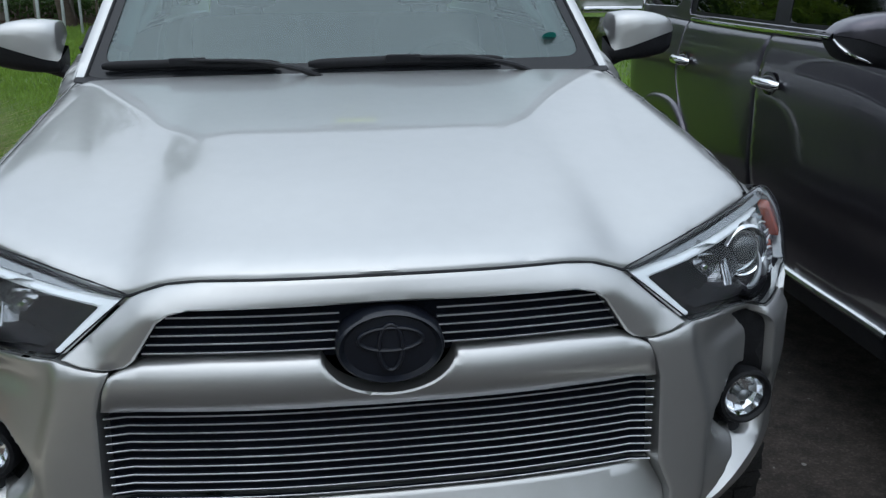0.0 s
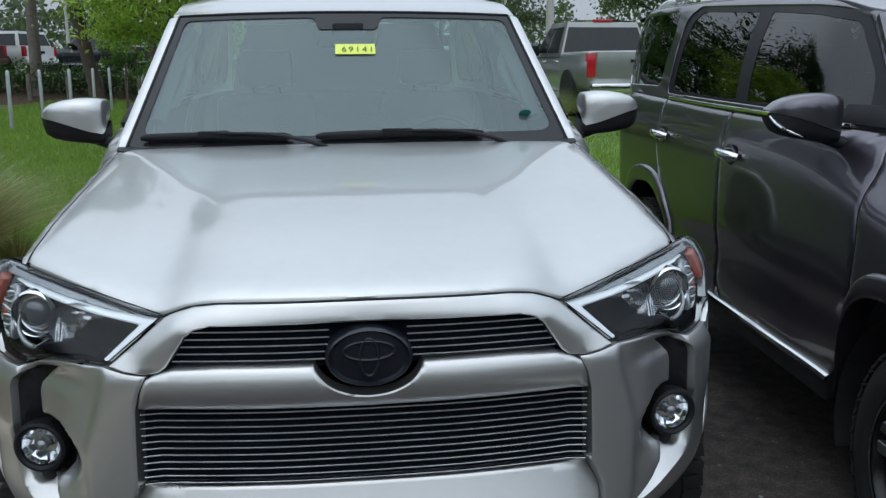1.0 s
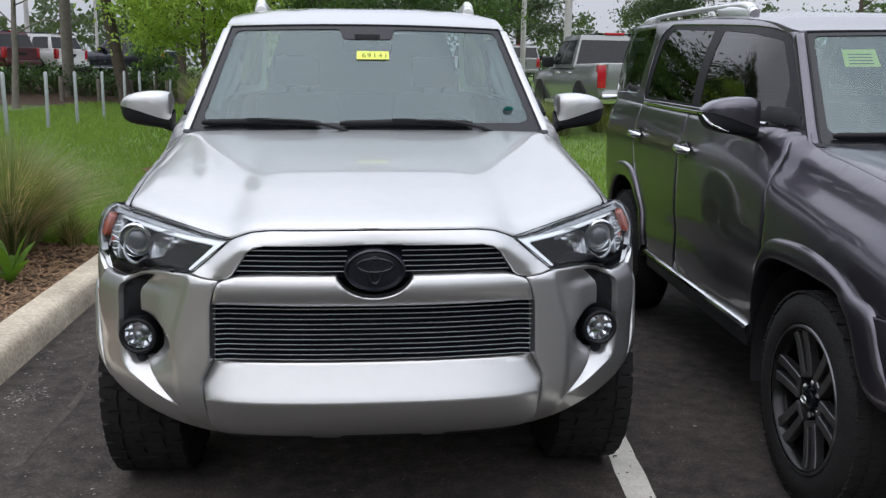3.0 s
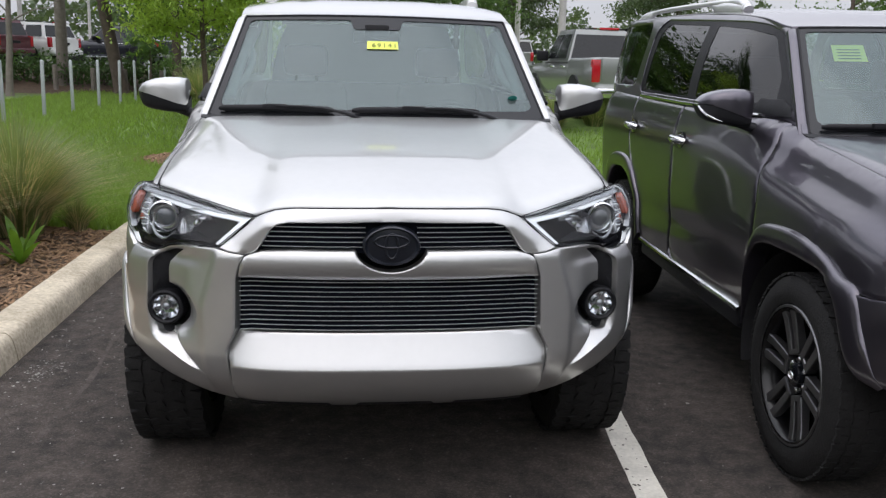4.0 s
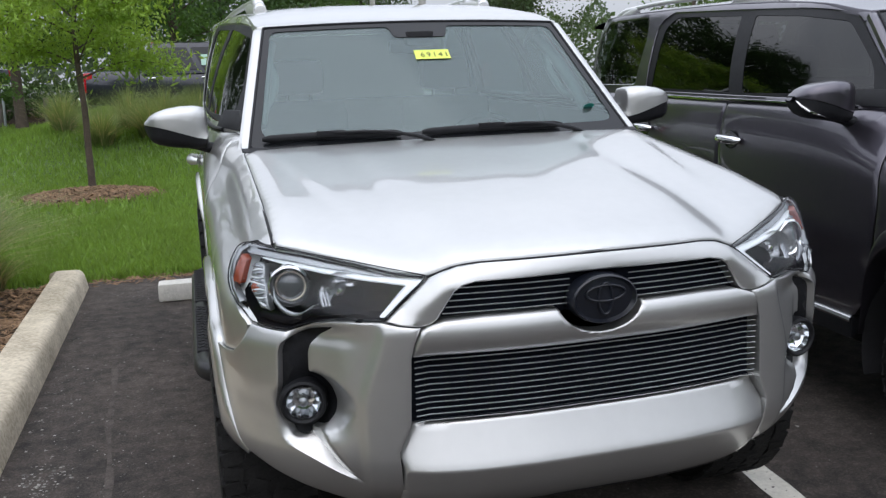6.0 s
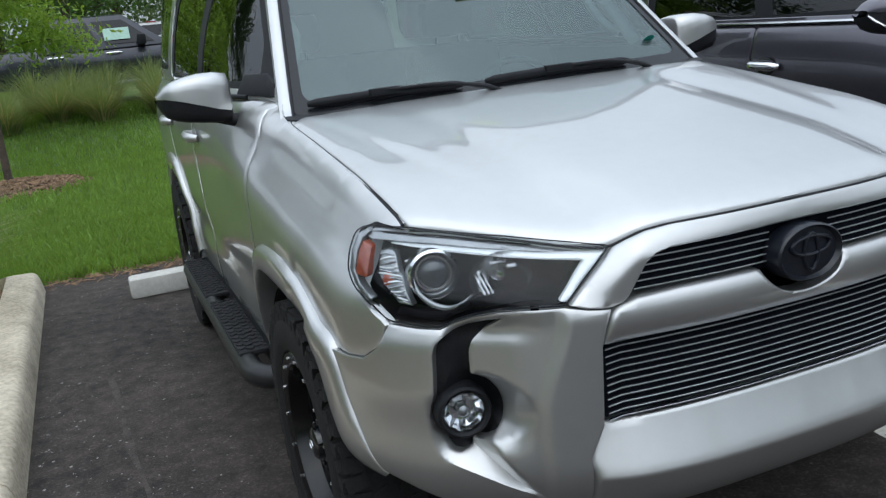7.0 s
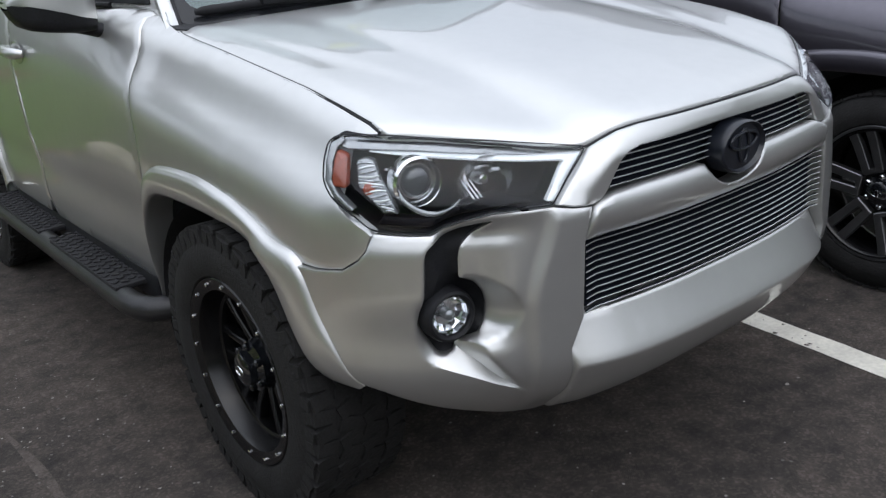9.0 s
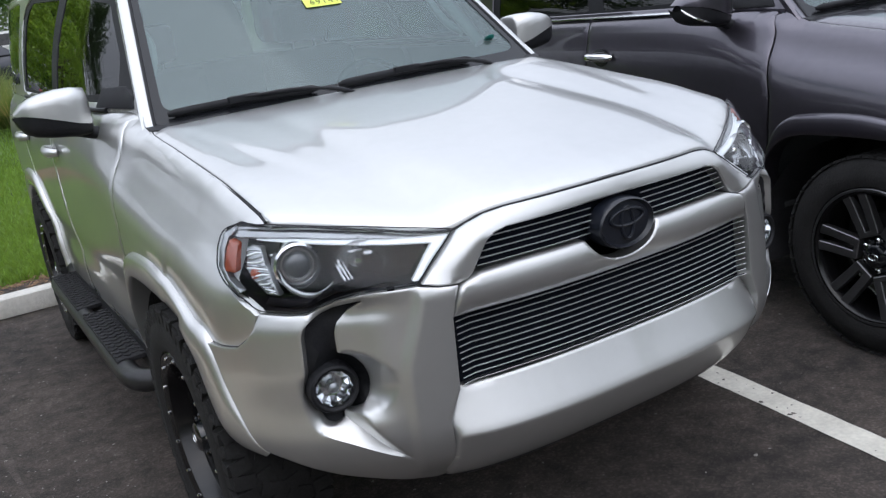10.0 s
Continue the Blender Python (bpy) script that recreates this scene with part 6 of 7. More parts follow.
# bed behind the kerb: soil, splinters, tall grasses and a broad-leaved plant
bm = bmesh.new()
strip(bm, [[(x, y, 0.09 + 0.05 * noise.noise((x * 1.3, y * 1.3, 0)) + (0.03 if x > -2.1 else 0) - 0.12 * smooth(-3.3, -4.4, x) - 0.12 * smooth(4.6, 5.6, y)) for x in np.linspace(-4.5, -2.02, 24)] for y in np.linspace(-4, 5.7, 60)])
tagged(part("planting_bed", bm, SOIL), "brown soil of a planting bed behind the kerb", "soil", kind="structure")


def bed_z(x, y):
    return 0.09 + 0.05 * noise.noise((x * 1.3, y * 1.3, 0)) + (0.03 if x > -2.1 else 0) - 0.12 * smooth(-3.3, -4.4, x) - 0.12 * smooth(4.6, 5.6, y)


pts = np.stack([rng.uniform(-3.6, -2.03, 7000), rng.uniform(0.8, 5.6, 7000), np.zeros(7000)], 1)
pts[:, 2] = [bed_z(a, b) + 0.008 for a, b in pts[:, :2]]
chips("mulch_bed", pts, rng, 0.032, MULCH, "brown bark splinters and dry leaves in the bed")
pts = np.stack([rng.uniform(-2.0, -0.3, 500), rng.normal(5.42, 0.10, 500), np.full(500, 0.006)], 1)
chips("leaf_litter", pts, rng, 0.022, MULCH, "dry leaf litter along the edge of the asphalt")
for i, (x, y, r, h, n) in enumerate(((-2.75, 4.6, 0.95, 1.05, 2600), (-3.15, 3.5, 0.95, 1.1, 2400), (-3.0, 5.4, 0.95, 1.0, 2200), (-3.7, 4.5, 0.8, 1.1, 1200), (-2.65, 2.2, 0.6, 0.8, 900), (-3.5, 2.4, 0.8, 1.0, 1000), (-3.2, 1.0, 0.8, 1.0, 900), (-2.42, 5.0, 0.35, 0.40, 400))):
    grass_clump(x, y, r, h, n, 20 + i, 0.40, bed_z(x, y))
for i in range(11):
    x, y = -3.5 + 0.85 * i + rng.uniform(-0.2, 0.2), 15.4 + rng.uniform(-0.3, 0.3)
    if x > -3.0:
        grass_clump(x, y, 0.95, 0.85, 1100, 80 + i, 0.16, group="terrace grasses")
for i in range(9):
    x, y = -3.9 + 0.82 * i + rng.uniform(-0.2, 0.2), 16.4 + rng.uniform(-0.25, 0.25)
    if x > -3.4:
        grass_clump(x, y, 0.95, 0.95, 900, 100 + i, 0.12, group="terrace grasses")
plant = thing("broad_leaved_plant", "bright green broad-leaved plant beside the kerb", "plant", at=Matrix.Translation((-2.40, 3.62, bed_z(-2.4, 3.62))))
PLANT = leafmat("broad_leaf", (0.10, 0.21, 0.025), 0.2)
for i in range(8):
    a, tilt, L = i * 2.4, 0.25 + 0.09 * i, 0.42 - 0.025 * i
    bm = bmesh.new()
    rows = []
    for t in np.linspace(0, 1, 8):
        w = 0.035 * math.sin(math.pi * min(1, t * 0.93 + 0.07)) ** 0.8 + 0.001
        o = math.sin(tilt) * L * t + 0.10 * t * t * L
        p = Vector((math.cos(a) * o, math.sin(a) * o, math.cos(tilt) * L * t - 0.12 * L * t ** 3))
        sd = Vector((-math.sin(a), math.cos(a), 0)) * w
        rows.append([p - sd + Vector((0, 0, w * 0.35)), p, p + sd + Vector((0, 0, w * 0.35))])
    strip(bm, rows)
    part("leaf", bm, PLANT, plant)

# lawn blades, thick near the lot and thinner farther off
def lawn(name, n, x0, x1, y0, y1, size, seed, label):
    r = np.random.default_rng(seed)
    pts = np.stack([r.uniform(x0, x1, n), r.uniform(y0, y1, n), np.zeros(n)], 1)
    pts = pts[(np.hypot(pts[:, 0] + 2.36, (pts[:, 1] - 11.15) * 1.05) > 0.9)]
    pts[:, 2] = [ground_z(a, b) - 0.012 for a, b in pts[:, :2]]
    k = len(pts)
    a = r.uniform(0, 2 * math.pi, k)
    h = size * r.uniform(0.5, 1.3, k)
    w = size * 0.10 * r.uniform(0.7, 1.4, k)
    ln = r.uniform(-0.6, 0.6, (k, 2)) * h[:, None]
    sd = np.stack([np.cos(a) * w, np.sin(a) * w, np.zeros(k)], 1)
    mid = pts + np.stack([ln[:, 0] * 0.35, ln[:, 1] * 0.35, h * 0.6], 1)
    tip = pts + np.stack([ln[:, 0], ln[:, 1], h], 1)
    v = np.stack([pts - sd, pts + sd, mid + sd * 0.7, tip, mid - sd * 0.7], 1).reshape(-1, 3)
    f = np.arange(k * 5).reshape(-1, 5)
    me = bpy.data.meshes.new(name)
    me.from_pydata(v.tolist(), [], f.tolist())
    tagged(finish(name, me, BLADE, None, "", False), label, "grass", kind="stuff")


lawn("lawn_grass", 60000, -5.0, 2.0, 5.45, 9.0, 0.085, 1, "short bright green lawn grass beside the lot")
lawn("lawn_grass", 45000, -9.0, 2.0, 9.0, 16.5, 0.10, 2, "short green lawn grass round the young tree")
lawn("lawn_grass", 25000, -11.0, -3.0, 16.5, 34.0, 0.15, 3, "short green lawn grass along the posts")
lawn("lawn_grass", 9000, -9.0, -4.0, -1.0, 5.5, 0.11, 4, "short green lawn grass behind the planting bed")
lawn("lawn_grass", 9000, 2.0, 7.0, 5.5, 15.0, 0.11, 5, "short green lawn grass behind the charcoal vehicle")

# mulch ring and the young tree
k = 2600
a, rr = rng.uniform(0, 2 * math.pi, k), np.sqrt(rng.uniform(0, 1, k))
pts = np.stack([-2.36 + 1.0 * rr * np.cos(a), 11.15 + 0.95 * rr * np.sin(a), 0.10 * (1 - rr ** 2) + 0.008], 1)
bm = bmesh.new()
strip(bm, [[(-2.36 + 0.98 * q * math.cos(t), 11.15 + 0.93 * q * math.sin(t), 0.10 * (1 - q * q) + 0.002) for t in np.linspace(0, 2 * math.pi, 30)] for q in (0.02, 0.4, 0.7, 1.0)])
tagged(part("mulch_mound", bm, SOIL), "brown mound of mulch under the young tree", "soil", kind="structure")
chips("mulch_ring", pts, rng, 0.045, MULCH, "tan bark mulch in a ring round the young tree")
tree("young_tree", "young tree with airy bright green leaves in a mulch ring", -2.37, 11.6, 5.0, 0.050, 1.55, 26000, LEAF, 0.085, 0.33, 3, spread=1.0, limbs=18, aspect=0.38)
tree("young_tree", "small staked young tree on the lawn", -6.5, 27.0, 2.6, 0.05, 0.8, 1500, LEAFMID, 0.12, 0.5, 5, limbs=7)

# the wood beyond the lawn
for i, (x, y, h, r, c, n, lf, ls, lean) in enumerate((
        (-6.5, 31.5, 9, 0.20, 3.4, 9000, LEAFMID, 0.26, (0, 0)), (-3.5, 34, 9, 0.2, 3.4, 8000, LEAFDARK, 0.28, (0.3, 0)), (-9.0, 33.5, 18, 0.26, 6.4, 15000, LEAFDARK, 0.30, (-2.8, 0)),
        (0.5, 33, 8, 0.2, 3.2, 14000, LEAFDARK, 0.17, (0, 0)), (4.5, 38, 6.5, 0.16, 3.0, 15000, LEAFMID, 0.16, (0, 0)), (-1.2, 24, 6, 0.14, 2.4, 12000, LEAFMID, 0.13, (0, 0)),
        (25.0, 32.0, 9, 0.2, 3.4, 7000, LEAFMID, 0.2, (0, 0)), (20.5, 33.5, 8, 0.14, 2.2, 1500, LEAFMID, 0.16, (0, 0)), (-17.5, 38.0, 19, 0.2, 6.0, 13000, LEAFDARK, 0.3, (0, 0)), (11.0, 60, 8.5, 0.25, 4.0, 14000, LEAFFAR, 0.22, (0, 0)), (22.0, 58, 10, 0.25, 4.2, 14000, LEAFFAR, 0.22, (0, 0)))):
    tree("tree", "leafy green tree beyond the lawn", x, y, h, r, c, n, lf, ls, 0.30 if h < 12 else 0.42, 30 + i, lean, limbs=16, group="trees beyond the lawn")
tree("tree", "small leafless tree with forked grey limbs by the hedge", -12.3, 31.0, 8.0, 0.13, 2.6, 0, LEAFDARK, 0.1, 0.30, 91, (0.3, 0), limbs=11, bark=BARKGREY)
# trees added out of view, only to shape what the silver flank reflects
for i, (x, y, h) in enumerate(((-16.5, 3.0, 7.0), (-18.0, 8.5, 7.5), (-15.5, -3.0, 7.0))):
    tree("tree", "unseen broad leafy tree added to darken the flank's reflections", x, y, h, 0.2, 3.3, 7000, LEAFDARK, 0.26, 0.25, 70 + i, limbs=18, group="trees beside the lot")
pr = random.Random(2)
# low hedge with brown stems
rngh = np.random.default_rng(8)
for i in range(20):
    x, y = -18.5 + 1.05 * i, 35.3 + pr.uniform(-0.3, 0.3)
    hd = thing("shrub", "dark green and brown shrub of a ragged hedge", "shrub", "hedge shrubs", at=Matrix.Translation((x, y, ground_z(x, y))))
    cen = rngh.normal(size=(700, 3)) * np.array([0.55, 0.4, 0.30]) + np.array([0, 0, 0.55])
    cen[:, 2] = np.abs(cen[:, 2])
    finish("foliage", leaves_mesh("foliage", cen, 0.16 * rngh.uniform(0.6, 1.3, 700), rngh, 0.5), LEAFDARK, hd, "", False)
    bm = bmesh.new()
    for q in range(5):
        tube(bm, [(0, 0, 0), (pr.uniform(-0.3, 0.3), pr.uniform(-0.2, 0.2), 0.4), (pr.uniform(-0.6, 0.6), pr.uniform(-0.4, 0.4), 0.8)], [0.03, 0.02, 0.008], 5)
    part("stem", bm, BARK, hd)
bm = bmesh.new()
strip(bm, [[(x, y, ground_z(x, y) + 0.012) for x in np.linspace(-22, 3.0, 16)] for y in np.linspace(33.2, 37.5, 6)])
tagged(part("hedge_bed", bm, SOIL), "reddish brown soil under the hedge", "soil", kind="structure")

# far woods all round, one ragged belt
N = 120000
ang = rngh.uniform(0, 2 * math.pi, N)
dist = 95 + 10 * np.sin(ang * 7) + rngh.normal(size=N) * 5
lump = 7.4 + 2.0 * np.sin(ang * 23) + 1.6 * np.sin(ang * 57 + 1) + 1.0 * np.sin(ang * 131)
hz = rngh.uniform(0, 1, N) ** 0.9 * np.maximum(lump, 3.5)
pts = np.stack([dist * np.sin(ang), dist * np.cos(ang), hz + 0.2], 1)
tagged(finish("far_woods", leaves_mesh("far_woods", pts, rngh.uniform(0.3, 0.75, N), rngh, 0.8), LEAFFAR, None, "", False), "belt of grey-green woods in the distance", "woods", kind="stuff")
# added belt out of view, blocks low sky to darken upright bodywork
N = 50000
ang = rngh.uniform(math.radians(95), math.radians(300), N)
dist = 34 + 4 * np.sin(ang * 9) + rngh.normal(size=N) * 1.6
hz = rngh.uniform(0, 1, N) ** 0.8 * np.maximum(8.0 + 1.5 * np.sin(ang * 19) + 1.0 * np.sin(ang * 47), 1.5)
pts = np.stack([dist * np.sin(ang), dist * np.cos(ang), hz], 1)
tagged(finish("near_woods", leaves_mesh("near_woods", pts, rngh.uniform(0.4, 0.8, N), rngh, 0.7), LEAFMID, None, "", False), "unseen belt of green trees added to block the low sky", "woods", kind="stuff")


# ---- posts and poles ----
def post(x, y, h, r, material, label, group, name="post"):
    bm = bmesh.new()
    lathe(bm, [(r, 0), (r, h - 0.02), (r * 0.85, h - 0.004), (r * 0.5, h + 0.012), (0.0005, h + 0.018)], 12, Matrix.Translation((0, 0, 0)))
    bmesh.ops.rotate(bm, verts=bm.verts, cent=(0, 0, 0), matrix=Matrix.Rotation(radians(-90), 3, "Y"))
    ob = part(name, bm, material)
    ob.location = (x, y, ground_z(x, y) - 0.03)
    ob.rotation_euler = (pr.uniform(-0.015, 0.015), pr.uniform(-0.015, 0.015), 0)
    return tagged(ob, label, "post", group)


for i in range(9):
    post(-7.45 + pr.uniform(-0.05, 0.05) + 0.012 * i, 14.9 + 2.3 * i + pr.uniform(-0.12, 0.12), 1.40, 0.045, STEEL, "round galvanised steel post on the lawn", "steel posts")
for i in range(7):
    post(-13.6 + 1.55 * i + pr.uniform(-0.4, 0.4), 34.2 + pr.uniform(-0.3, 0.3), 1.0 + pr.uniform(-0.15, 0.2), 0.10, BARKGREY, "weathered short wooden post by the hedge", "wooden posts")


def lamp_pole(x, y, h, r, label, heads=True):
    th = thing("lamp_pole", label, "lamp pole", "lamp poles", at=Matrix.Translation((x, y, ground_z(x, y))))
    bm = bmesh.new()
    tube(bm, [(0, 0, -0.1), (0, 0, h * 0.5), (0, 0, h)], [r, r * 0.85, r * 0.65], 10)
    part("pole", bm, CONCRETE, th)
    if heads:
        for s in (-1, 1):
            bm = bmesh.new()
            tube(bm, [(0, 0, h - 0.2), (s * 0.5, 0, h - 0.05)], 0.04, 6)
            box(bm, (0.45 * s - 0.3, -0.2, h - 0.12), (0.45 * s + 0.3, 0.2, h + 0.05), 0.03)
            part("lamp_head", bm, BARKGREY, th)
    return th


for az, d, h, r, hd in ((-19.3, 62, 9.5, 0.16, True), (-15.6, 70, 5.6, 0.12, True), (10.3, 45, 11, 0.14, False), (13.05, 36, 12, 0.16, False), (-21.5, 60, 9, 0.14, True), (-12.0, 58, 9, 0.12, True)):
    lamp_pole(d * math.sin(radians(az)), -2.3 + d * math.cos(radians(az)), h, r, "tall pale concrete lamp pole" if hd else "tall pale concrete pole", hd)
bm = bmesh.new()
tube(bm, [(0, 0, -0.1), (0.02, 0, 5), (0.05, 0, 10)], [0.24, 0.20, 0.16], 12)
up = tagged(part("utility_pole", bm, BARKGREY), "weathered wooden utility pole", "utility pole")
up.location = (-11.7, 35.2, ground_z(-12.3, 35.2))
WIRE = mat("wire", (0.02, 0.02, 0.02), 0.6)
for k, z in enumerate((7.6, 8.1, 9.2)):
    bm = bmesh.new()
    p = [(-12.3 + (61) * t, 35.2 + 18 * t, z - 2.2 * 4 * t * (1 - t) * 0.35) for t in np.linspace(0, 1, 30)]
    tube(bm, p, 0.018, 5)
    tagged(part("power_line", bm, WIRE), "thin sagging overhead power line", "wire", "power lines")


# ---- other parked vehicles ----
def car_box(name, label, paint, kind, at, L=5.8):
    """A parked pickup or large utility vehicle, nose at -y, tail at +y."""
    th = thing(name, label, "car", "parked vehicles", at=at)
    pick = kind == "pickup"
    belt, top = (1.22, 1.92)
    c0, c1 = (1.75, 3.95) if pick else (1.65, 5.55)

    def skin(nm, secs, m, lab="", parent=th):
        """Sections along y: (y, half width low, half width belt, z low, z mid, z top)."""
        b = bmesh.new()
        rows = []
        for y, w0, w1, z0, zm, z1 in secs:
            half = [(0.0, z0), (w0 * 0.9, z0), (w0, z0 + 0.08), (w1, zm), (w1 * 0.985, z1 - 0.08), (w1 * 0.93, z1 - 0.015), (w1 * 0.8, z1), (0.0, z1 + 0.01)]
            rows.append([(x, y, z) for x, z in half] + [(-x, y, z) for x, z in half[::-1]])
        rr = strip(b, rows)
        b.faces.new(rr[0])
        b.faces.new(rr[-1][::-1])
        return part(nm, b, m, parent, lab, True, 40)
    hoodz = 1.18
    end = [(c0 - 0.05, 0.93, 0.99, 0.42, 0.85, belt), (c1, 0.93, 0.99, 0.42, 0.85, belt)]
    if pick:
        body = skin("body", [(0.0, 0.80, 0.86, 0.5, 0.8, 1.02), (0.12, 0.90, 0.96, 0.45, 0.85, 1.12), (0.9, 0.94, 0.99, 0.45, 0.85, hoodz), *end, (c1 + 0.03, 0.93, 0.99, 0.42, 0.85, belt)], paint)
        skin("cargo_bed", [(c1 + 0.05, 0.93, 0.99, 0.48, 0.85, 1.30), ((c1 + L) / 2, 0.93, 0.99, 0.48, 0.85, 1.30), (L - 0.03, 0.93, 0.985, 0.52, 0.85, 1.30), (L, 0.90, 0.96, 0.55, 0.85, 1.28)], paint)
    else:
        body = skin("body", [(0.0, 0.80, 0.86, 0.5, 0.8, 1.02), (0.12, 0.90, 0.96, 0.45, 0.85, 1.12), (0.9, 0.94, 0.99, 0.45, 0.85, hoodz), *end, (L - 0.1, 0.92, 0.97, 0.45, 0.85, belt), (L, 0.88, 0.93, 0.5, 0.85, belt)], paint)
    rear_top = c1 - 0.22 if pick else c1 - 0.25
    lo, hi = (0.97, c0, c1, belt - 0.02), (0.76, c0 + 0.75, rear_top, top)

    def cab(s, t, z):
        """A place on the cab's sides: s 0 front to 1 rear, z 0 to 1, t -1 or 1."""
        w = lo[0] + (hi[0] - lo[0]) * z
        y = (lo[1] + (lo[2] - lo[1]) * s) * (1 - z) + (hi[1] + (hi[2] - hi[1]) * s) * z
        return Vector((t * w, y, lo[3] + (hi[3] - lo[3]) * z))
    b = bmesh.new()
    rows = []
    for z in np.linspace(0, 1, 6):
        bow = 0.03 * math.sin(z * math.pi)
        ring = [cab(0, -1, z), *[cab(s, -1, z) + Vector((-bow, 0, 0)) for s in (0.1, 0.5, 0.9)], cab(1, -1, z), cab(1, 1, z), *[cab(s, 1, z) + Vector((bow, 0, 0)) for s in (0.9, 0.5, 0.1)], cab(0, 1, z)]
        rows.append(ring + [ring[0]])
    rr = strip(b, rows)
    bmesh.ops.remove_doubles(b, verts=b.verts, dist=1e-4)
    strip(b, [[Vector((x, y, top + 0.05 * (1 - (x / 0.8) ** 2))) for x in np.linspace(-0.76, 0.76, 9)] for y in np.linspace(hi[1], hi[2], 6)])
    part("cab", b, paint, th, "", True, 40)

    def pane(corners, off, nm="window", lab="dark tinted window"):
        b2 = bmesh.new()
        n = (corners[1] - corners[0]).cross(corners[2] - corners[0]).normalized()
        if n.dot(corners[0] - Vector((0, (c0 + c1) / 2, 1.5))) < 0:
            n = -n
        f = [b2.verts.new(c + n * off) for c in corners]
        g = [b2.verts.new(c - n * 0.03) for c in corners]
        b2.faces.new(f)
        for i in range(4):
            b2.faces.new((f[i], f[i - 1], g[i - 1], g[i]))
        return part(nm, b2, DARKPANE, th, lab, False)
    spans = ((0.09, 0.47), (0.53, 0.92)) if pick else ((0.07, 0.31), (0.35, 0.60), (0.66, 0.95))
    for t in (-1, 1):
        for s0, s1 in spans:
            pane([cab(s0, t, 0.12) + Vector((t * 0.02, 0, 0)), cab(s1, t, 0.12) + Vector((t * 0.02, 0, 0)), cab(s1, t, 0.85) + Vector((t * 0.02, 0, 0)), cab(s0, t, 0.85) + Vector((t * 0.02, 0, 0))], 0.012)
        for s0, _ in spans[:2]:
            b = bmesh.new()
            y = cab(s0, t, 0).y + (cab(spans[0][1], t, 0).y - cab(spans[0][0], t, 0).y) * 0.78
            tube(b, [(t * 0.985, y, 1.10), (t * 1.03, y + 0.06, 1.105), (t * 1.03, y + 0.2, 1.105), (t * 0.985, y + 0.26, 1.10)], 0.018, 6)
            part("door_handle", b, CHROME, th, "chrome door handle")
        b = bmesh.new()
        box(b, (0.98, c0 + 0.42, 1.22), (1.26, c0 + 0.56, 1.46), 0.05, Matrix.Diagonal((t, 1, 1, 1)))
        part("wing_mirror", b, BLACK, th)
        b = bmesh.new()
        box(b, (0.80, L - 0.16, 0.80), (0.975, L + 0.015, 1.26), 0.03, Matrix.Diagonal((t, 1, 1, 1)))
        part("tail_lamp", b, REDLAMP, th, "tall red tail lamp")
        b = bmesh.new()
        box(b, (0.93, 1.6, 0.40), (1.0, L - 1.9, 0.47), 0.015, Matrix.Diagonal((t, 1, 1, 1)))
        part("side_step", b, BILLET, th)
        for y in (1.0, L - 1.25):
            b = bmesh.new()
            lathe(b, [(0.24, 0.13), (0.40, 0.13), (0.415, 0.10), (0.415, -0.10), (0.39, -0.13), (0.25, -0.135), (0.24, -0.12)], 28, Matrix.Translation((t * 0.86, y, 0.41)) @ Matrix.Diagonal((t * -1, 1, 1, 1)))
            w = part("wheel", b, RUBBER, th, "", True, 40)
            b = bmesh.new()
            lathe(b, [(0.25, -0.11), (0.23, -0.10), (0.20, -0.07), (0.06, -0.10), (0.0005, -0.105)], 24, Matrix.Translation((t * 0.86, y, 0.41)) @ Matrix.Diagonal((t * -1, 1, 1, 1)))
            part("rim", b, BILLET, w, "", True, 40)
            b = bmesh.new()
            lathe(b, [(0.47, 0.02), (0.47, 0.155), (0.0005, 0.155)], 28, Matrix.Translation((t * 0.86, y, 0.47)) @ Matrix.Diagonal((t, 1, 1, 1)))
            part("wheel_well", b, TEXTURED, th)
    r0, r1 = cab(1, -1, 0.12), cab(1, 1, 0.12)
    pane([Vector((r0.x * 0.95, r0.y, r0.z)), Vector((r1.x * 0.95, r1.y, r1.z)), Vector((cab(1, 1, 0.84).x * 0.95, cab(1, 1, 0.84).y, cab(1, 1, 0.84).z)), Vector((cab(1, -1, 0.84).x * 0.95, cab(1, -1, 0.84).y, cab(1, -1, 0.84).z))], 0.014)
    pane([Vector((s * cab(0, 1, z).x * 0.9, cab(0, 1, z).y, cab(0, 1, z).z)) for s, z in ((-1, 0.06), (1, 0.06), (1, 0.92), (-1, 0.92))], 0.014, "windshield", "")
    b = bmesh.new()
    box(b, (-0.22, cab(1, 1, 1).y - 0.04, top + 0.0), (0.22, cab(1, 1, 1).y + 0.03, top + 0.055), 0.015)
    part("high_stop_lamp", b, REDLAMP, th, "red high stop lamp")
    b = bmesh.new()
    box(b, (-0.92, L - 0.02, 0.50), (0.92, L + 0.16, 0.70), 0.04)
    part("rear_bumper", b, CHROME if pick else paint, th)
    if pick:
        b = bmesh.new()
        box(b, (-0.78, L - 0.02, 0.78), (0.78, L + 0.012, 1.29), 0.015)
        tg = part("tailgate", b, paint, th)
        b = bmesh.new()
        box(b, (-0.12, L + 0.005, 1.08), (0.12, L + 0.022, 1.14), 0.008)
        part("tailgate_handle", b, BLACK, tg)
    else:
        b = bmesh.new()
        box(b, (-0.25, L - 0.01, 0.92), (0.25, L + 0.012, 1.04), 0.01)
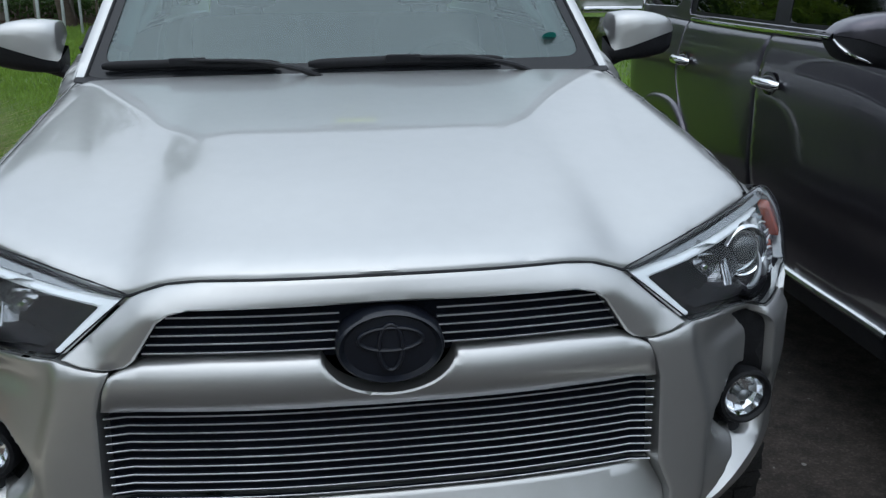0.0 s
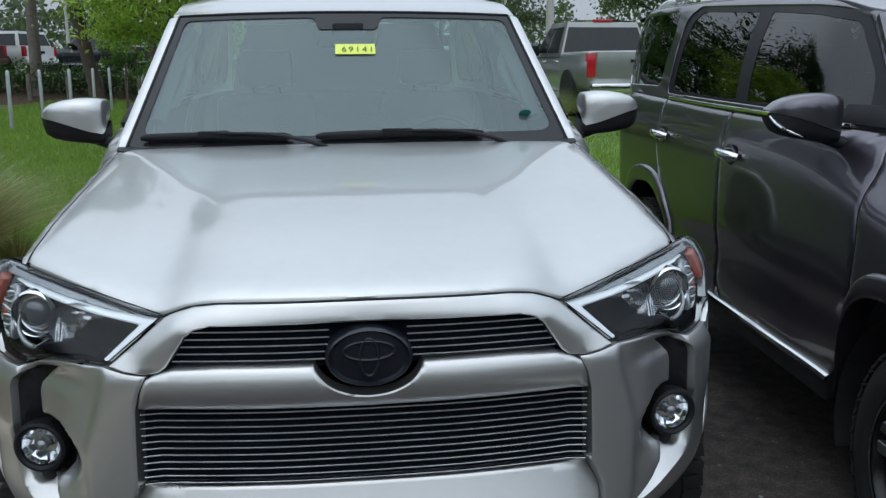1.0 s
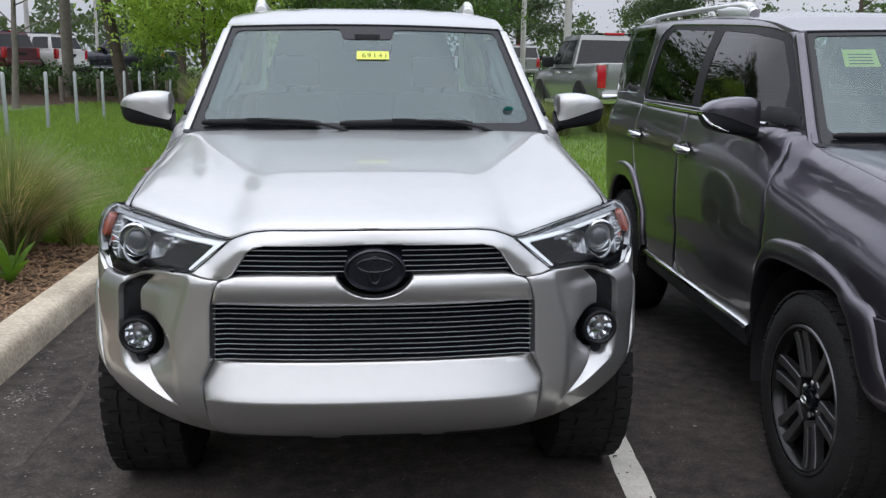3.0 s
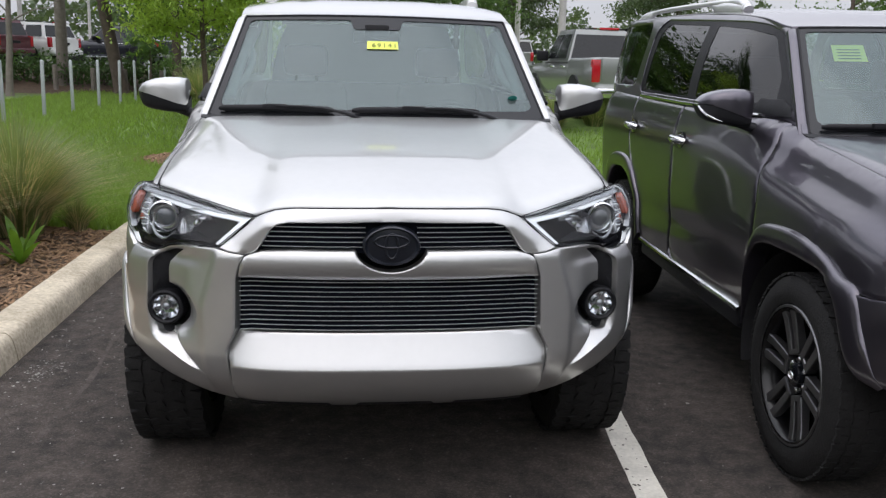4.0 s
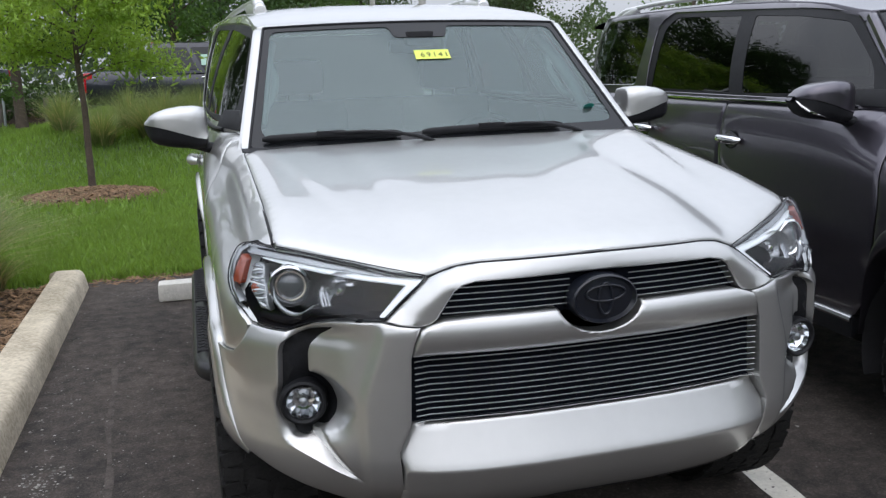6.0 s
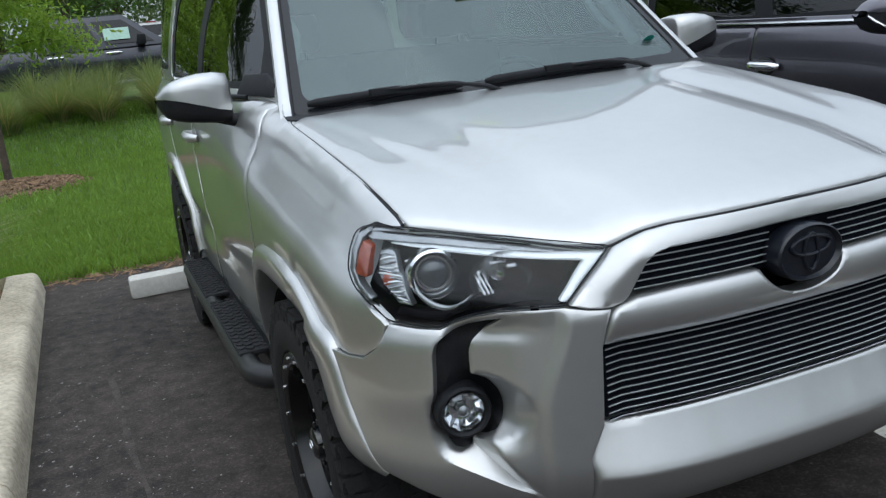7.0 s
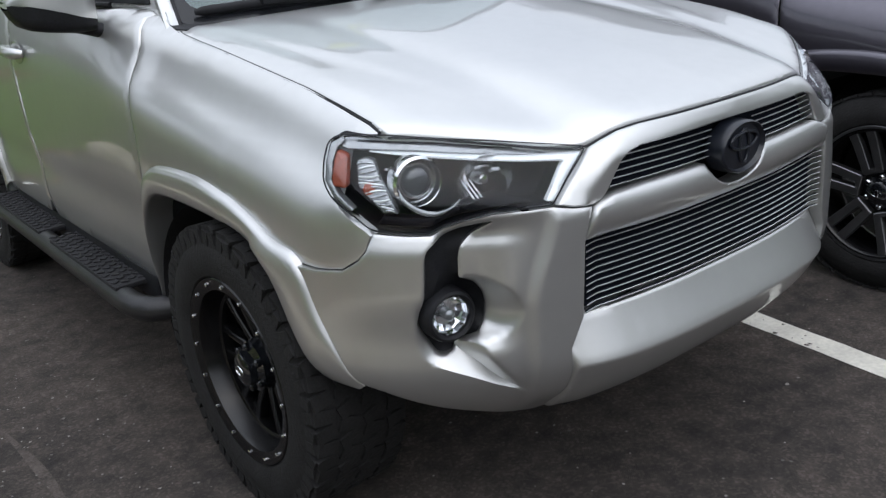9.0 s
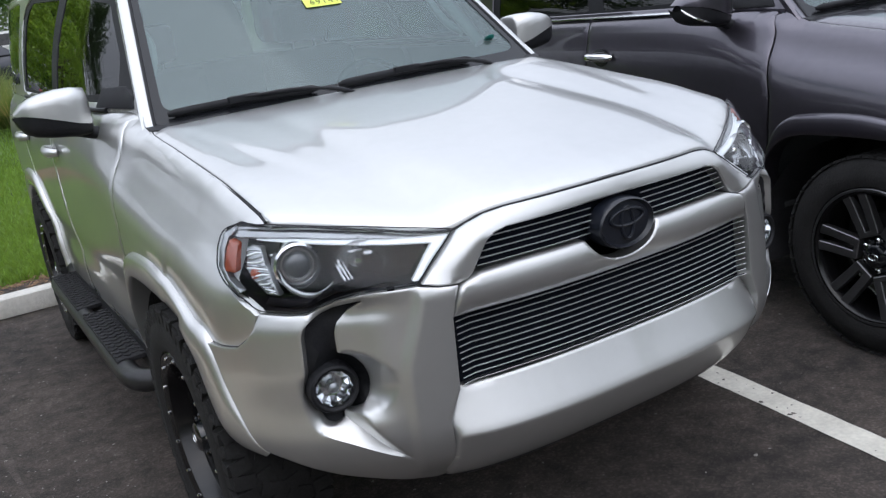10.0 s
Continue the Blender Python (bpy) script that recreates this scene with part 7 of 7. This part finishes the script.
        part("plate_recess", b, BLACK, th)
        for t in (-1, 1):
            b = bmesh.new()
            tube(b, [(t * 0.66, c0 + 1.0, top + 0.03), (t * 0.66, c0 + 1.2, top + 0.09), (t * 0.66, c1 - 0.7, top + 0.09), (t * 0.66, c1 - 0.5, top + 0.03)], 0.02, 6)
            part("roof_rail", b, BLACK, th)
    return th


PALEPAPER = mat("pale_green_paper", (0.42, 0.62, 0.52), 0.5, 0, 0.15, 14)
DARKPANE = mat("dark_window", (0.010, 0.012, 0.013), 0.08, 0, 0.1, 6, spec=0.4)
car_box("pickup_truck", "grey metallic pickup truck with red tail lamps, on the terrace", PEWTER, "pickup", pose(5.44, 20.9, 0.46, 0, 0, 182))
side_on = car_box("pickup_truck", "dark grey pickup truck parked side-on behind tall grass", NAVY, "pickup", pose(2.51, 18.5, 0.655, 0, 0, 90) @ Matrix.Diagonal((1, 1.1, 0.86, 1)), 4.95)
bm = bmesh.new()
for o in (0.0, 0.004):
    bm.faces.new([bm.verts.new((-0.058 - o - (0.97 - 0.292 * (z - 1.20)), y, z)) for y, z in ((2.42, 1.38), (2.86, 1.38), (2.86, 1.64), (2.42, 1.64))])
part("window_sheet", bm, PALEPAPER, side_on, "pale green paper sheet in the window", False)
car_box("sport_utility_vehicle", "large white sport utility vehicle beyond the hedge", WHITEPAINT, "suv", pose(-18.7, 44.7, 1.01, 0, 0, -118))
car_box("sport_utility_vehicle", "maroon sport utility vehicle beyond the hedge", MAROON, "suv", pose(-19.9, 41.7, 1.01, 0, 0, -118))
car_box("pickup_truck", "dark blue pickup truck beyond the hedge", NAVY, "pickup", pose(-14.9, 47.4, 1.01, 0, 0, -112))
for i, (x, y, m, lab) in enumerate(((6.5, 48, WHITEPAINT, "white"), (9.4, 50, PEWTER, "grey"), (12.5, 49, NAVY, "dark blue"), (3.6, 50, WHITEPAINT, "white"))):
    car_box("sport_utility_vehicle", lab + " sport utility vehicle far across the lot", m, "suv", pose(x, y, 1.01, 0, 0, 170))
